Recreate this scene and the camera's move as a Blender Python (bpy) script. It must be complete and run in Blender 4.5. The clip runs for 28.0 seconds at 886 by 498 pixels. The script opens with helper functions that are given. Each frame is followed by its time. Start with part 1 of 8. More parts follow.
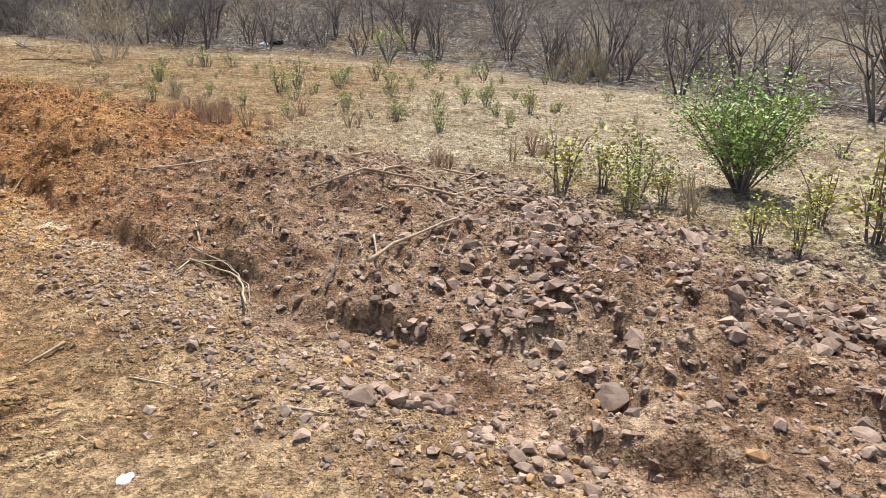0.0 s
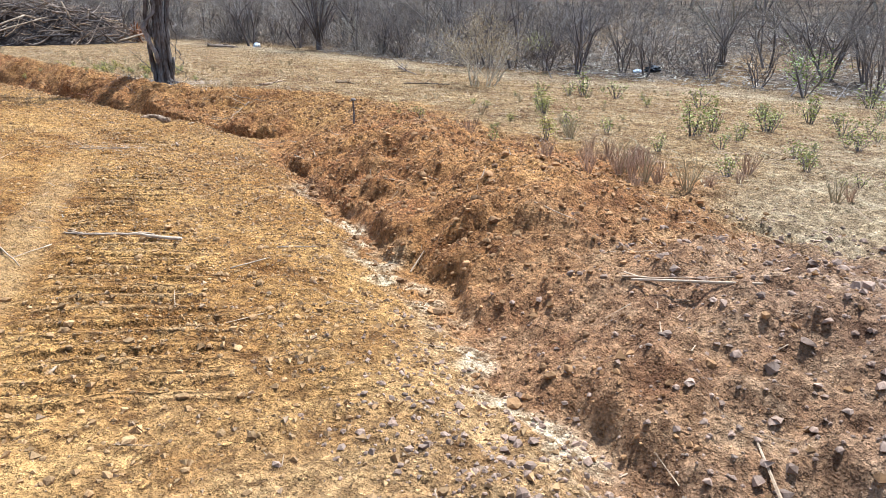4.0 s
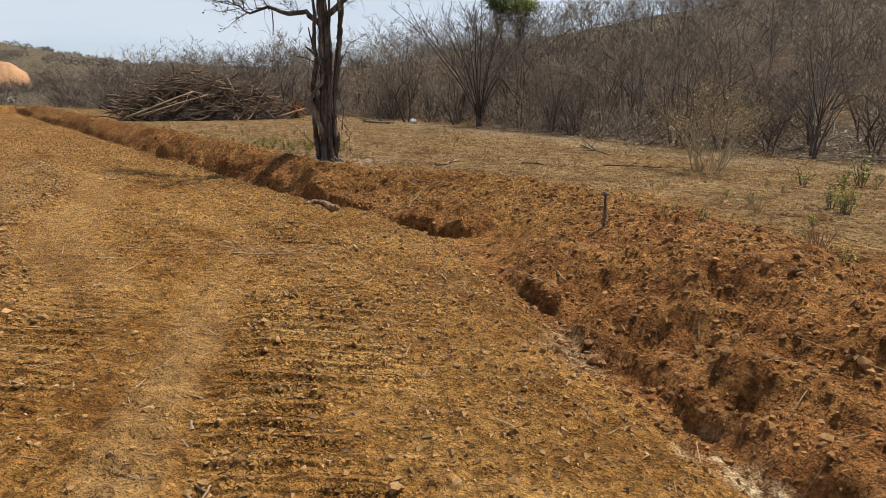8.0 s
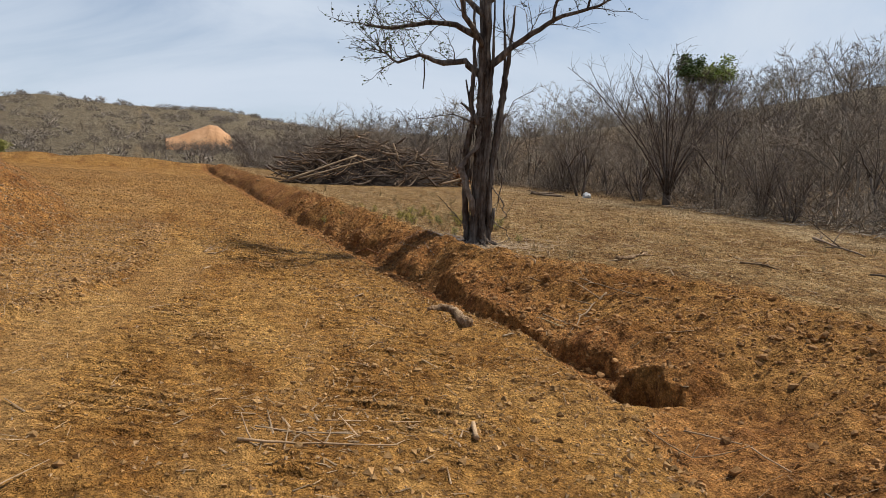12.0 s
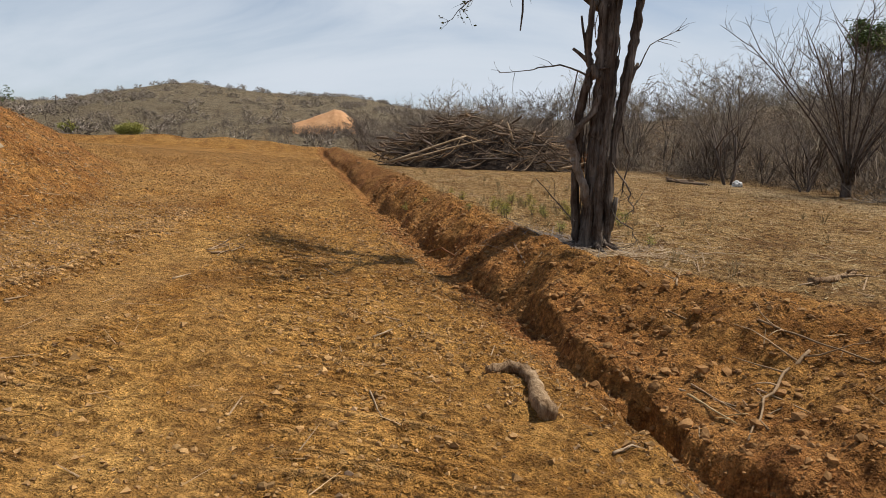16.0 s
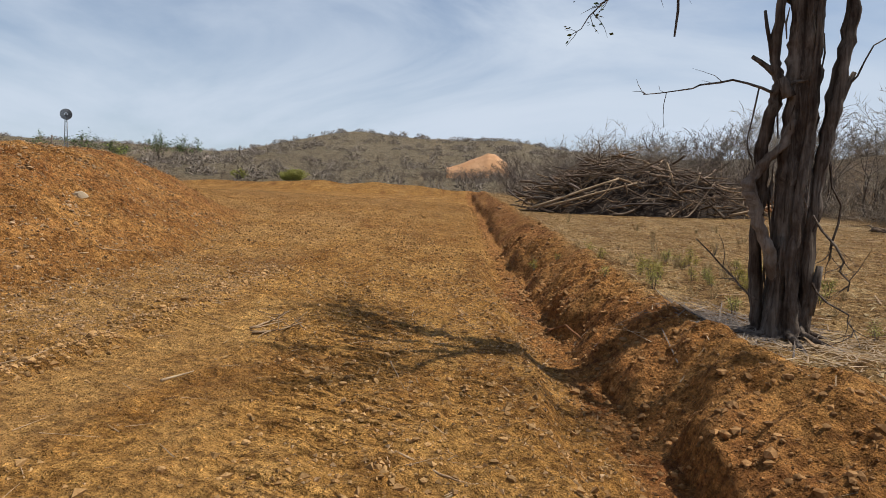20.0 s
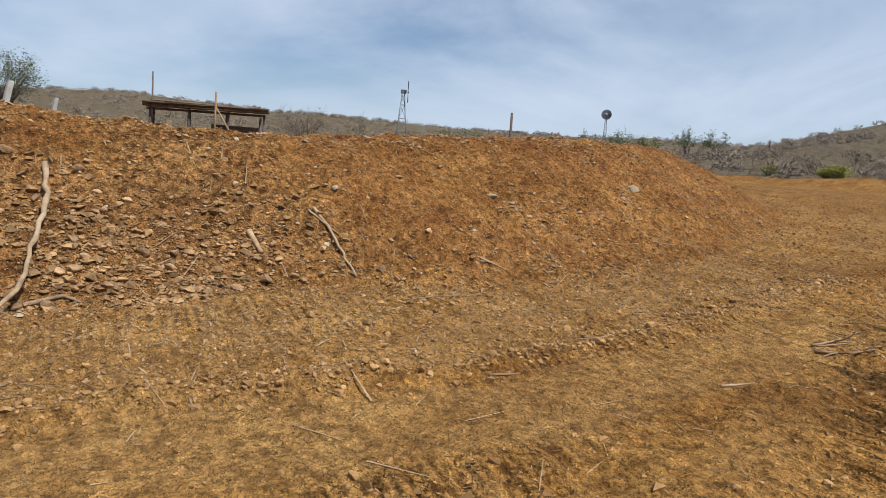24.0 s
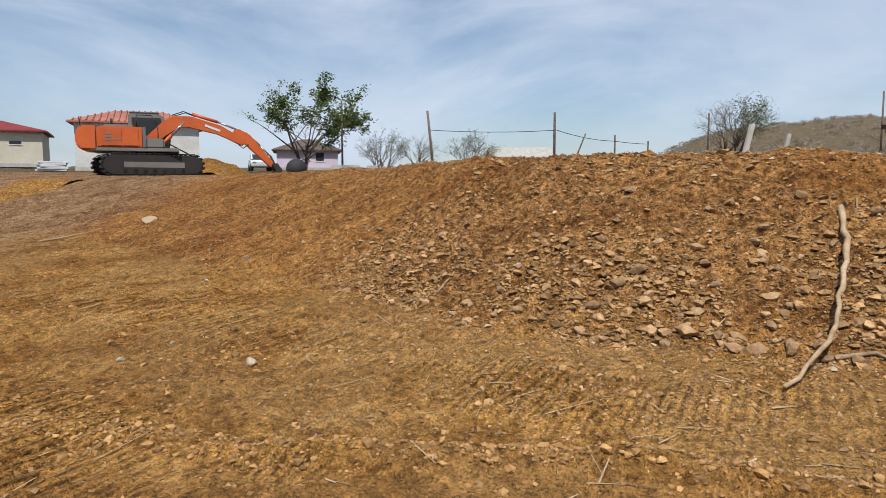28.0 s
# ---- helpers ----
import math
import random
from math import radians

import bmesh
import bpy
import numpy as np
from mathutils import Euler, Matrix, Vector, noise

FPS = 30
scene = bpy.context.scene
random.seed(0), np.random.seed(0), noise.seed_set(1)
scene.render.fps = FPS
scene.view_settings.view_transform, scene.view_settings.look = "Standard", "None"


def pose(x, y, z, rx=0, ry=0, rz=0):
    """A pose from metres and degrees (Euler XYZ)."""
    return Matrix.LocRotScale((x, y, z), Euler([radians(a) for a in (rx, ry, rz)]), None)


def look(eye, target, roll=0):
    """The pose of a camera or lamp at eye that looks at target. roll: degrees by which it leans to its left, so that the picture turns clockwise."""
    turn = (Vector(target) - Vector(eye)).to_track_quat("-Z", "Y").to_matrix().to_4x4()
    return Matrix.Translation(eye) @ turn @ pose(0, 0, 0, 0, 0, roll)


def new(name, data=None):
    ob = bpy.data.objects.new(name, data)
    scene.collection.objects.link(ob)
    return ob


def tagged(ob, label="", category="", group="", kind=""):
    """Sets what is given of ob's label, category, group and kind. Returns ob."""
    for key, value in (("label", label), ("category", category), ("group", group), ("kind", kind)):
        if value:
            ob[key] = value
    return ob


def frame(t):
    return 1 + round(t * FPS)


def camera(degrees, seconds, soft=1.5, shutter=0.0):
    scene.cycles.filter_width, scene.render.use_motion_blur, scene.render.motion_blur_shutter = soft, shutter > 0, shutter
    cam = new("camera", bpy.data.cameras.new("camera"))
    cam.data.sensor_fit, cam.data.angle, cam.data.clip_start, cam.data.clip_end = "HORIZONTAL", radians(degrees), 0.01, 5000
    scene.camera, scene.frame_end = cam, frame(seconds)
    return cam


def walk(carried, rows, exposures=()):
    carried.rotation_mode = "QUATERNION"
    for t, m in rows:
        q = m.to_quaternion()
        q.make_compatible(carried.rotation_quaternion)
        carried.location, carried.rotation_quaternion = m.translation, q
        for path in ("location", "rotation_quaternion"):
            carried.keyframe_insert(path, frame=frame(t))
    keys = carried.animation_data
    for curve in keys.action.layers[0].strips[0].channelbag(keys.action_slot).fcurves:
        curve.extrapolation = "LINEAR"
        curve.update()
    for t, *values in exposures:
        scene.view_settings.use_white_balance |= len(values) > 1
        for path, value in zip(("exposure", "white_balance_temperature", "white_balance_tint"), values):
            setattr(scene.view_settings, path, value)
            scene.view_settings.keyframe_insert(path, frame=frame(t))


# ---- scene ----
cam = camera(66.79, 28.0, 0.45)
PATH = [
    (0.0, (-7.739, -13.933, 1.578), (-3.196, -12.735, -0.132), -0.76),
    (0.5, (-7.448, -13.608, 1.583), (-2.939, -12.146, -0.007), 0.78),
    (1.0, (-7.173, -13.260, 1.593), (-2.934, -11.293, -0.186), -0.09),
    (1.5, (-6.852, -12.979, 1.579), (-2.797, -10.696, -0.249), -1.28),
    (2.0, (-6.577, -12.616, 1.551), (-2.512, -10.269, -0.173), -0.50),
    (2.5, (-6.392, -12.340, 1.561), (-2.674, -9.327, 0.114), 0.56),
    (4.5, (-5.577, -10.821, 1.526), (-2.060, -7.621, -0.017), -1.74),
    (5.0, (-5.399, -10.432, 1.510), (-2.255, -6.760, 0.231), 1.24),
    (5.5, (-5.215, -10.014, 1.494), (-2.224, -6.156, 0.412), 2.86),
    (6.0, (-4.995, -9.572, 1.512), (-2.084, -5.661, 0.406), -0.34),
    (6.5, (-4.893, -9.279, 1.496), (-2.011, -5.329, 0.450), -0.99),
    (7.0, (-4.732, -8.722, 1.486), (-1.580, -4.936, 0.630), -0.30),
    (7.5, (-4.595, -8.296, 1.468), (-1.649, -4.326, 0.721), 0.54),
    (8.0, (-4.474, -7.802, 1.453), (-1.450, -3.941, 0.482), -1.00),
    (8.5, (-4.238, -7.381, 1.461), (-1.482, -3.271, 0.743), -1.76),
    (9.0, (-4.043, -7.010, 1.522), (-1.413, -2.828, 0.751), -1.97),
    (9.5, (-3.823, -6.696, 1.511), (-1.228, -2.473, 0.852), -2.14),
    (10.0, (-3.534, -6.413, 1.505), (-1.197, -2.017, 1.047), -0.65),
    (10.5, (-3.300, -6.080, 1.494), (-0.874, -1.718, 1.201), 1.87),
    (11.0, (-3.019, -5.650, 1.470), (-0.750, -1.220, 0.989), 1.97),
    (11.5, (-2.771, -5.300, 1.507), (-0.757, -0.758, 0.944), 0.89),
    (12.0, (-2.493, -4.916, 1.523), (-0.471, -0.367, 1.050), 1.33),
    (12.5, (-2.263, -4.677, 1.469), (-0.560, 0.016, 1.197), 1.63),
    (13.0, (-1.983, -4.284, 1.468), (-0.367, 0.416, 0.921), -1.94),
    (13.5, (-1.712, -3.976, 1.492), (-0.430, 0.833, 1.010), 0.84),
    (15.5, (-1.052, -2.445, 1.428), (0.215, 2.379, 1.082), -1.67),
    (16.0, (-0.834, -2.037, 1.425), (0.310, 2.794, 0.831), 1.93),
    (16.5, (-0.623, -1.633, 1.451), (0.508, 3.193, 0.799), 1.63),
    (17.0, (-0.381, -1.204, 1.465), (0.731, 3.614, 0.724), -0.82),
    (17.5, (-0.206, -0.940, 1.477), (0.996, 3.818, 0.517), 0.58),
    (18.0, (-0.126, -0.559, 1.446), (0.864, 4.292, 0.750), 2.66),
    (18.5, (-0.069, -0.304, 1.487), (0.645, 4.608, 0.887), -0.19),
    (19.0, (0.035, -0.040, 1.519), (0.169, 4.934, 1.030), 1.93),
    (19.5, (0.033, 0.019, 1.536), (0.233, 4.993, 1.059), 1.86),
    (20.0, (0.000, 0.001, 1.556), (-0.008, 4.991, 1.239), 1.86),
    (20.5, (-0.063, 0.009, 1.570), (-0.399, 4.993, 1.365), 2.18),
    (21.0, (-0.139, 0.018, 1.573), (-1.054, 4.932, 1.441), 1.75),
    (21.5, (-0.188, 0.084, 1.554), (-1.618, 4.874, 1.439), 2.03),
    (22.0, (-0.231, 0.036, 1.538), (-2.180, 4.638, 1.399), 2.38),
    (22.5, (-0.283, 0.180, 1.510), (-2.491, 4.660, 1.270), 1.60),
    (24.5, (-0.490, -0.042, 1.582), (-4.136, 3.344, 1.102), 2.89),
    (25.0, (-0.607, -0.140, 1.605), (-4.567, 2.898, 1.297), 1.01),
    (25.5, (-0.684, -0.122, 1.594), (-5.156, 2.094, 1.293), 1.18),
    (26.0, (-0.710, -0.116, 1.609), (-5.484, 1.323, 1.232), -0.95),
    (26.5, (-0.752, -0.174, 1.604), (-5.624, 0.836, 1.112), -0.93),
    (27.0, (-0.835, -0.212, 1.605), (-5.774, 0.288, 1.013), -1.01),
    (27.5, (-0.861, -0.298, 1.622), (-5.832, -0.354, 1.088), -0.09),
    (28.0, (-0.854, -0.380, 1.625), (-5.780, -1.094, 1.149), -0.12),
]
walk(cam, [(t, look(eye, target, roll)) for t, eye, target, roll in PATH],
     [(0.0, 1.11, 5350, 8), (2.5, 1.23, 5100, 7), (5.0, 1.40, 4880, 7), (6.4, 1.23, 5200, 8), (7.0, 0.65, 5950, 9), (8.0, 0.25, 6450, 10), (8.5, 0.51, 6400, 10), (9.0, 0.35, 6400, 10), (10.0, 0.13, 6350, 10), (12.0, 0.15, 6300, 10), (15.5, 0.15, 6500, 10), (17.0, 0.27, 6650, 10), (18.0, 0.59, 6550, 10), (19.0, 0.19, 6300, 10), (20.0, 0.13, 6250, 10), (25.0, 0.15, 5950, 10), (28.0, 0.21, 6150, 10)])

# ---- light: high sun from the field side, thin cloud in a hazy blue sky ----
SUN_DIR = Vector((0.515, 0.03, 0.857)).normalized()
world = bpy.data.worlds.new("world")
scene.world = world
world.use_nodes = True
wn, wl = world.node_tree.nodes, world.node_tree.links
wn.clear()


def node(nodes, kind, **values):
    n = nodes.new(kind)
    for key, value in values.items():
        n.inputs[key.replace("_", " ")].default_value = value
    return n


sky = wn.new("ShaderNodeTexSky")
sky.sky_type = "NISHITA"
sky.sun_disc = False
sky.sun_elevation = math.asin(SUN_DIR.z)
sky.sun_rotation = math.atan2(SUN_DIR.x, SUN_DIR.y)
sky.air_density, sky.dust_density, sky.ozone_density = 1.0, 0.9, 2.2
coord = wn.new("ShaderNodeTexCoord")
stretch = wn.new("ShaderNodeMapping")
stretch.inputs["Scale"].default_value = (1.0, 1.2, 3.4)
stretch.inputs["Rotation"].default_value = (0.1, 0.14, 0.5)
cloud = node(wn, "ShaderNodeTexNoise", Scale=1.5, Detail=9.0, Roughness=0.55, Distortion=0.7)
split_dir = wn.new("ShaderNodeSeparateXYZ")
veil = wn.new("ShaderNodeMapRange")
veil.inputs["From Min"].default_value, veil.inputs["From Max"].default_value = 0.05, 0.42
veil.inputs["To Min"].default_value, veil.inputs["To Max"].default_value = 0.09, -0.05
thick = wn.new("ShaderNodeMath")
thick.operation = "ADD"
ramp = wn.new("ShaderNodeValToRGB")
ramp.color_ramp.interpolation = "EASE"
ramp.color_ramp.elements[0].position, ramp.color_ramp.elements[1].position = 0.29, 0.75
mixc = wn.new("ShaderNodeMixRGB")
mixc.inputs["Color2"].default_value = (6.5, 7.2, 8.1, 1)
sky_out = node(wn, "ShaderNodeBackground", Strength=0.088)
world_out = wn.new("ShaderNodeOutputWorld")
wl.new(coord.outputs["Generated"], stretch.inputs["Vector"])
wl.new(coord.outputs["Generated"], split_dir.inputs["Vector"])
wl.new(split_dir.outputs["Z"], veil.inputs["Value"])
wl.new(stretch.outputs["Vector"], cloud.inputs["Vector"])
wl.new(cloud.outputs["Fac"], thick.inputs[0])
wl.new(veil.outputs["Result"], thick.inputs[1])
wl.new(thick.outputs[0], ramp.inputs["Fac"])
wl.new(ramp.outputs["Color"], mixc.inputs["Fac"])
wl.new(sky.outputs["Color"], mixc.inputs["Color1"])
wl.new(mixc.outputs["Color"], sky_out.inputs["Color"])
wl.new(sky_out.outputs["Background"], world_out.inputs["Surface"])

sun = new("sun", bpy.data.lights.new("sun", "SUN"))
sun.data.energy, sun.data.angle, sun.data.color = 4.7, radians(0.55), (1.0, 0.95, 0.87)
sun.matrix_world = look(SUN_DIR * 100, (0, 0, 0))


# ---- materials ----
def surface(name, base, dark, scale=3.0, fine=40.0, rough=0.9, bump=0.3, bump_scale=60.0, metal=0.0, spread=0.25, depth=0.02, spec=0.2):
    """Two-scale coloured surface with fine relief, in object space, a little different from piece to piece."""
    m = bpy.data.materials.new(name)
    m.use_nodes = True
    ns, ls = m.node_tree.nodes, m.node_tree.links
    b = ns["Principled BSDF"]
    b.inputs["Roughness"].default_value, b.inputs["Metallic"].default_value = rough, metal
    b.inputs["Specular IOR Level"].default_value = spec
    geo = ns.new("ShaderNodeNewGeometry")
    big = node(ns, "ShaderNodeTexNoise", Scale=scale, Detail=5.0, Roughness=0.6)
    small = node(ns, "ShaderNodeTexNoise", Scale=fine, Detail=4.0, Roughness=0.7)
    add = ns.new("ShaderNodeMath")
    add.operation = "MULTIPLY_ADD"
    add.inputs[1].default_value = 0.5
    r = ns.new("ShaderNodeValToRGB")
    r.color_ramp.elements[0].position, r.color_ramp.elements[1].position = 0.52, 0.98
    r.color_ramp.elements[0].color, r.color_ramp.elements[1].color = (*dark, 1), (*base, 1)
    info = ns.new("ShaderNodeObjectInfo")
    vary = ns.new("ShaderNodeMapRange")
    vary.inputs["To Min"].default_value, vary.inputs["To Max"].default_value = 0.87 * (1 - spread), 0.87 * (1 + spread)
    rnd = ns.new("ShaderNodeMath")
    isl = ns.new("ShaderNodeMath")
    isl.operation = "FRACT"
    rnd.operation = "ADD"
    ls.new(info.outputs["Random"], rnd.inputs[0])
    ls.new(geo.outputs["Random Per Island"], rnd.inputs[1])
    ls.new(rnd.outputs[0], isl.inputs[0])
    ls.new(isl.outputs[0], vary.inputs["Value"])
    hsv = ns.new("ShaderNodeHueSaturation")
    for n in (big, small):
        ls.new(geo.outputs["Position"], n.inputs["Vector"])
    ls.new(small.outputs["Fac"], add.inputs[0])
    ls.new(big.outputs["Fac"], add.inputs[2])
    ls.new(add.outputs[0], r.inputs["Fac"])
    ls.new(r.outputs["Color"], hsv.inputs["Color"])
    ls.new(vary.outputs["Result"], hsv.inputs["Value"])
    ls.new(hsv.outputs["Color"], b.inputs["Base Color"])
    if bump:
        grain = node(ns, "ShaderNodeTexNoise", Scale=bump_scale, Detail=4.0, Roughness=0.7)
        bm = node(ns, "ShaderNodeBump", Strength=bump, Distance=depth)
        ls.new(geo.outputs["Position"], grain.inputs["Vector"])
        ls.new(grain.outputs["Fac"], bm.inputs["Height"])
        ls.new(bm.outputs["Normal"], b.inputs["Normal"])
    return m


def earth_material():
    """Bare earth: graded road, loose spoil, dry field and leaf litter blend by the attributes of the ground."""
    m = bpy.data.materials.new("earth")
    m.use_nodes = True
    ns, ls = m.node_tree.nodes, m.node_tree.links
    b = ns["Principled BSDF"]
    b.inputs["Roughness"].default_value, b.inputs["Specular IOR Level"].default_value = 0.95, 0.12
    geo = ns.new("ShaderNodeNewGeometry")

    def noise_of(scale, detail=5.0, rough=0.6):
        n = node(ns, "ShaderNodeTexNoise", Scale=scale, Detail=detail, Roughness=rough)
        ls.new(geo.outputs["Position"], n.inputs["Vector"])
        return n.outputs["Fac"]

    def ramp_of(fac, *stops):
        r = ns.new("ShaderNodeValToRGB")
        while len(r.color_ramp.elements) < len(stops):
            r.color_ramp.elements.new(0.5)
        for e, (p, c) in zip(r.color_ramp.elements, stops):
            e.position, e.color = p, (*c, 1)
        ls.new(fac, r.inputs["Fac"])
        return r.outputs["Color"]

    def blend(fac, one, two, kind="MIX"):
        n = ns.new("ShaderNodeMixRGB")
        n.blend_type = kind
        for sock, value in zip(n.inputs, (fac, one, two)):
            if isinstance(value, (float, tuple)):
                sock.default_value = value
            else:
                ls.new(value, sock)
        return n.outputs["Color"]

    def attribute(name):
        a = ns.new("ShaderNodeAttribute")
        a.attribute_name = name
        return a.outputs["Fac"]

    broad, mid, fine, grit = noise_of(0.45), noise_of(2.6, 8.0, 0.68), noise_of(13.0, 6.0, 0.68), noise_of(48.0, 2.0, 0.6)
    road = ramp_of(broad, (0.32, (0.180, 0.082, 0.020)), (0.50, (0.255, 0.133, 0.038)), (0.68, (0.325, 0.192, 0.068)))
    road = blend(0.5, road, ramp_of(mid, (0.36, (0.142, 0.064, 0.016)), (0.64, (0.345, 0.200, 0.070))))
    dust = ramp_of(mid, (0.3, (0.28, 0.160, 0.058)), (0.7, (0.33, 0.200, 0.080)))
    spoil = ramp_of(mid, (0.34, (0.140, 0.058, 0.018)), (0.50, (0.270, 0.130, 0.042)), (0.68, (0.355, 0.195, 0.074)))
    spoil = blend(0.4, spoil, ramp_of(broad, (0.38, (0.165, 0.063, 0.028)), (0.62, (0.235, 0.120, 0.038))))
    field = ramp_of(mid, (0.32, (0.115, 0.062, 0.024)), (0.50, (0.200, 0.125, 0.056)), (0.70, (0.290, 0.205, 0.110)))
    litter = ramp_of(mid, (0.34, (0.042, 0.030, 0.021)), (0.66, (0.155, 0.114, 0.080)))
    chalk = ramp_of(fine, (0.38, (0.27, 0.18, 0.10)), (0.58, (0.48, 0.40, 0.285)))
    c = blend(attribute("dust"), road, dust)
    c = blend(attribute("spoil"), c, spoil)
    ash = ramp_of(mid, (0.32, (0.120, 0.076, 0.046)), (0.50, (0.205, 0.142, 0.090)), (0.70, (0.285, 0.212, 0.140)))
    ash_part = ns.new("ShaderNodeMath")
    ash_part.operation = "MULTIPLY"
    ash_part.inputs[1].default_value = 0.68
    ash_part.use_clamp = True
    bare = ns.new("ShaderNodeMath")
    bare.operation = "MULTIPLY_ADD"
    bare.inputs[1].default_value = -0.25
    ls.new(attribute("spoil"), bare.inputs[0])
    ls.new(attribute("grey"), bare.inputs[2])
    ls.new(bare.outputs[0], ash_part.inputs[0])
    c = blend(ash_part.outputs[0], c, ash)
    rusty = ramp_of(mid, (0.34, (0.125, 0.068, 0.038)), (0.50, (0.222, 0.136, 0.083)), (0.68, (0.305, 0.210, 0.138)))
    rust_part = ns.new("ShaderNodeMath")
    rust_part.operation = "MULTIPLY"
    rust_part.inputs[1].default_value = 0.6
    ls.new(attribute("grey"), rust_part.inputs[0])
    ls.new(attribute("spoil"), rust_part.inputs[1])
    c = blend(rust_part.outputs[0], c, rusty)
    c = blend(attribute("stony"), c, ramp_of(fine, (0.36, (0.090, 0.044, 0.017)), (0.64, (0.290, 0.162, 0.070))))
    c = blend(attribute("field"), c, field)
    pale_part = ns.new("ShaderNodeMath")
    pale_part.operation = "MULTIPLY"
    ls.new(attribute("grey"), pale_part.inputs[0])
    ls.new(attribute("field"), pale_part.inputs[1])
    c = blend(pale_part.outputs[0], c, ramp_of(mid, (0.32, (0.17, 0.115, 0.066)), (0.50, (0.27, 0.205, 0.130)), (0.70, (0.36, 0.290, 0.200))))
    c = blend(attribute("litter"), c, litter)
    c = blend(attribute("hill"), c, ramp_of(mid, (0.34, (0.070, 0.057, 0.042)), (0.66, (0.165, 0.138, 0.102))))
    c = blend(attribute("chalk"), c, chalk)
    cells = node(ns, "ShaderNodeTexVoronoi", Scale=26.0, Randomness=1.0)
    ls.new(geo.outputs["Position"], cells.inputs["Vector"])
    crumbs = node(ns, "ShaderNodeTexVoronoi", Scale=58.0, Randomness=1.0)
    ls.new(geo.outputs["Position"], crumbs.inputs["Vector"])
    stir = ns.new("ShaderNodeVectorMath")
    stir.operation = "MULTIPLY_ADD"
    stir.inputs[1].default_value = (0.05, 0.05, 0.05)
    wobble = node(ns, "ShaderNodeTexNoise", Scale=22.0, Detail=3.0, Roughness=0.6)
    ls.new(geo.outputs["Position"], wobble.inputs["Vector"])
    ls.new(wobble.outputs["Color"], stir.inputs[0])
    ls.new(geo.outputs["Position"], stir.inputs[2])
    for v in (cells, crumbs):
        ls.new(stir.outputs[0], v.inputs["Vector"])
    tone = ns.new("ShaderNodeSeparateColor")
    ls.new(cells.outputs["Color"], tone.inputs["Color"])
    tone2 = ns.new("ShaderNodeSeparateColor")
    ls.new(crumbs.outputs["Color"], tone2.inputs["Color"])
    c = blend(0.26, c, ramp_of(tone.outputs["Red"], (0.0, (0.62, 0.58, 0.54)), (0.6, (1.0, 1.0, 1.0)), (1.0, (1.5, 1.55, 1.6))), "MULTIPLY")
    c = blend(0.30, c, ramp_of(tone2.outputs["Green"], (0.0, (0.50, 0.46, 0.42)), (0.6, (1.0, 1.0, 1.0)), (1.0, (1.7, 1.75, 1.8))), "MULTIPLY")
    # hollows of the fine relief darkened, high spots lightened: shading put into the colour
    speck = ramp_of(fine, (0.38, (0.34, 0.28, 0.22)), (0.48, (1.0, 1.0, 1.0)), (0.62, (1.72, 1.72, 1.72)))
    c = blend(0.70, c, speck, "MULTIPLY")
    c = blend(0.7, c, ramp_of(grit, (0.33, (0.72, 0.66, 0.56)), (0.67, (1.34, 1.27, 1.06))), "MULTIPLY")
    def loose_bits(cell, chance, share):
        """Height of the cells that hold a crumb; the others lie flat."""
        dome = ns.new("ShaderNodeMapRange")
        dome.inputs["From Min"].default_value, dome.inputs["From Max"].default_value = 0.55, 0.12
        ls.new(cell.outputs["Distance"], dome.inputs["Value"])
        held = ns.new("ShaderNodeMapRange")
        held.inputs["From Min"].default_value, held.inputs["From Max"].default_value = share, 1.0
        ls.new(chance, held.inputs["Value"])
        both = ns.new("ShaderNodeMath")
        both.operation = "MULTIPLY"
        ls.new(dome.outputs["Result"], both.inputs[0])
        ls.new(held.outputs["Result"], both.inputs[1])
        return both.outputs[0]

    big_bits, small_bits = loose_bits(cells, tone.outputs["Blue"], 0.35), loose_bits(crumbs, tone2.outputs["Blue"], 0.2)
    # crumb tops tinted paler by their height, as highlights painted into the colour
    c = blend(0.7, c, ramp_of(big_bits, (0.0, (1.02, 1.0, 0.95)), (0.45, (1.60, 1.60, 1.54))), "MULTIPLY")
    c = blend(0.7, c, ramp_of(small_bits, (0.0, (1.0, 0.98, 0.93)), (0.5, (1.66, 1.66, 1.60))), "MULTIPLY")
    # long smears of damp and dry earth along the way of the machines
    way = ns.new("ShaderNodeMapping")
    way.inputs["Rotation"].default_value = (0, 0, radians(24))
    way.inputs["Scale"].default_value = (1.5, 0.42, 1.0)
    ls.new(geo.outputs["Position"], way.inputs["Vector"])
    smear = node(ns, "ShaderNodeTexNoise", Scale=1.0, Detail=6.0, Roughness=0.66, Distortion=0.3)
    ls.new(way.outputs["Vector"], smear.inputs["Vector"])
    c = blend(0.8, c, ramp_of(smear.outputs["Fac"], (0.36, (0.74, 0.66, 0.58)), (0.5, (1.06, 1.06, 1.06)), (0.64, (1.32, 1.36, 1.40))), "MULTIPLY")
    # bars pressed by triple-ribbed track shoes
    turns = ns.new("ShaderNodeMath")
    turns.operation = "MULTIPLY_ADD"
    turns.inputs[1].default_value = 2 * math.pi / 0.072
    ls.new(attribute("across"), turns.inputs[0])
    shift = ns.new("ShaderNodeMath")
    shift.operation = "MULTIPLY"
    shift.inputs[1].default_value = 7.0
    ls.new(mid, shift.inputs[0])
    ls.new(shift.outputs[0], turns.inputs[2])
    rib = ns.new("ShaderNodeMath")
    rib.operation = "SINE"
    ls.new(turns.outputs[0], rib.inputs[0])
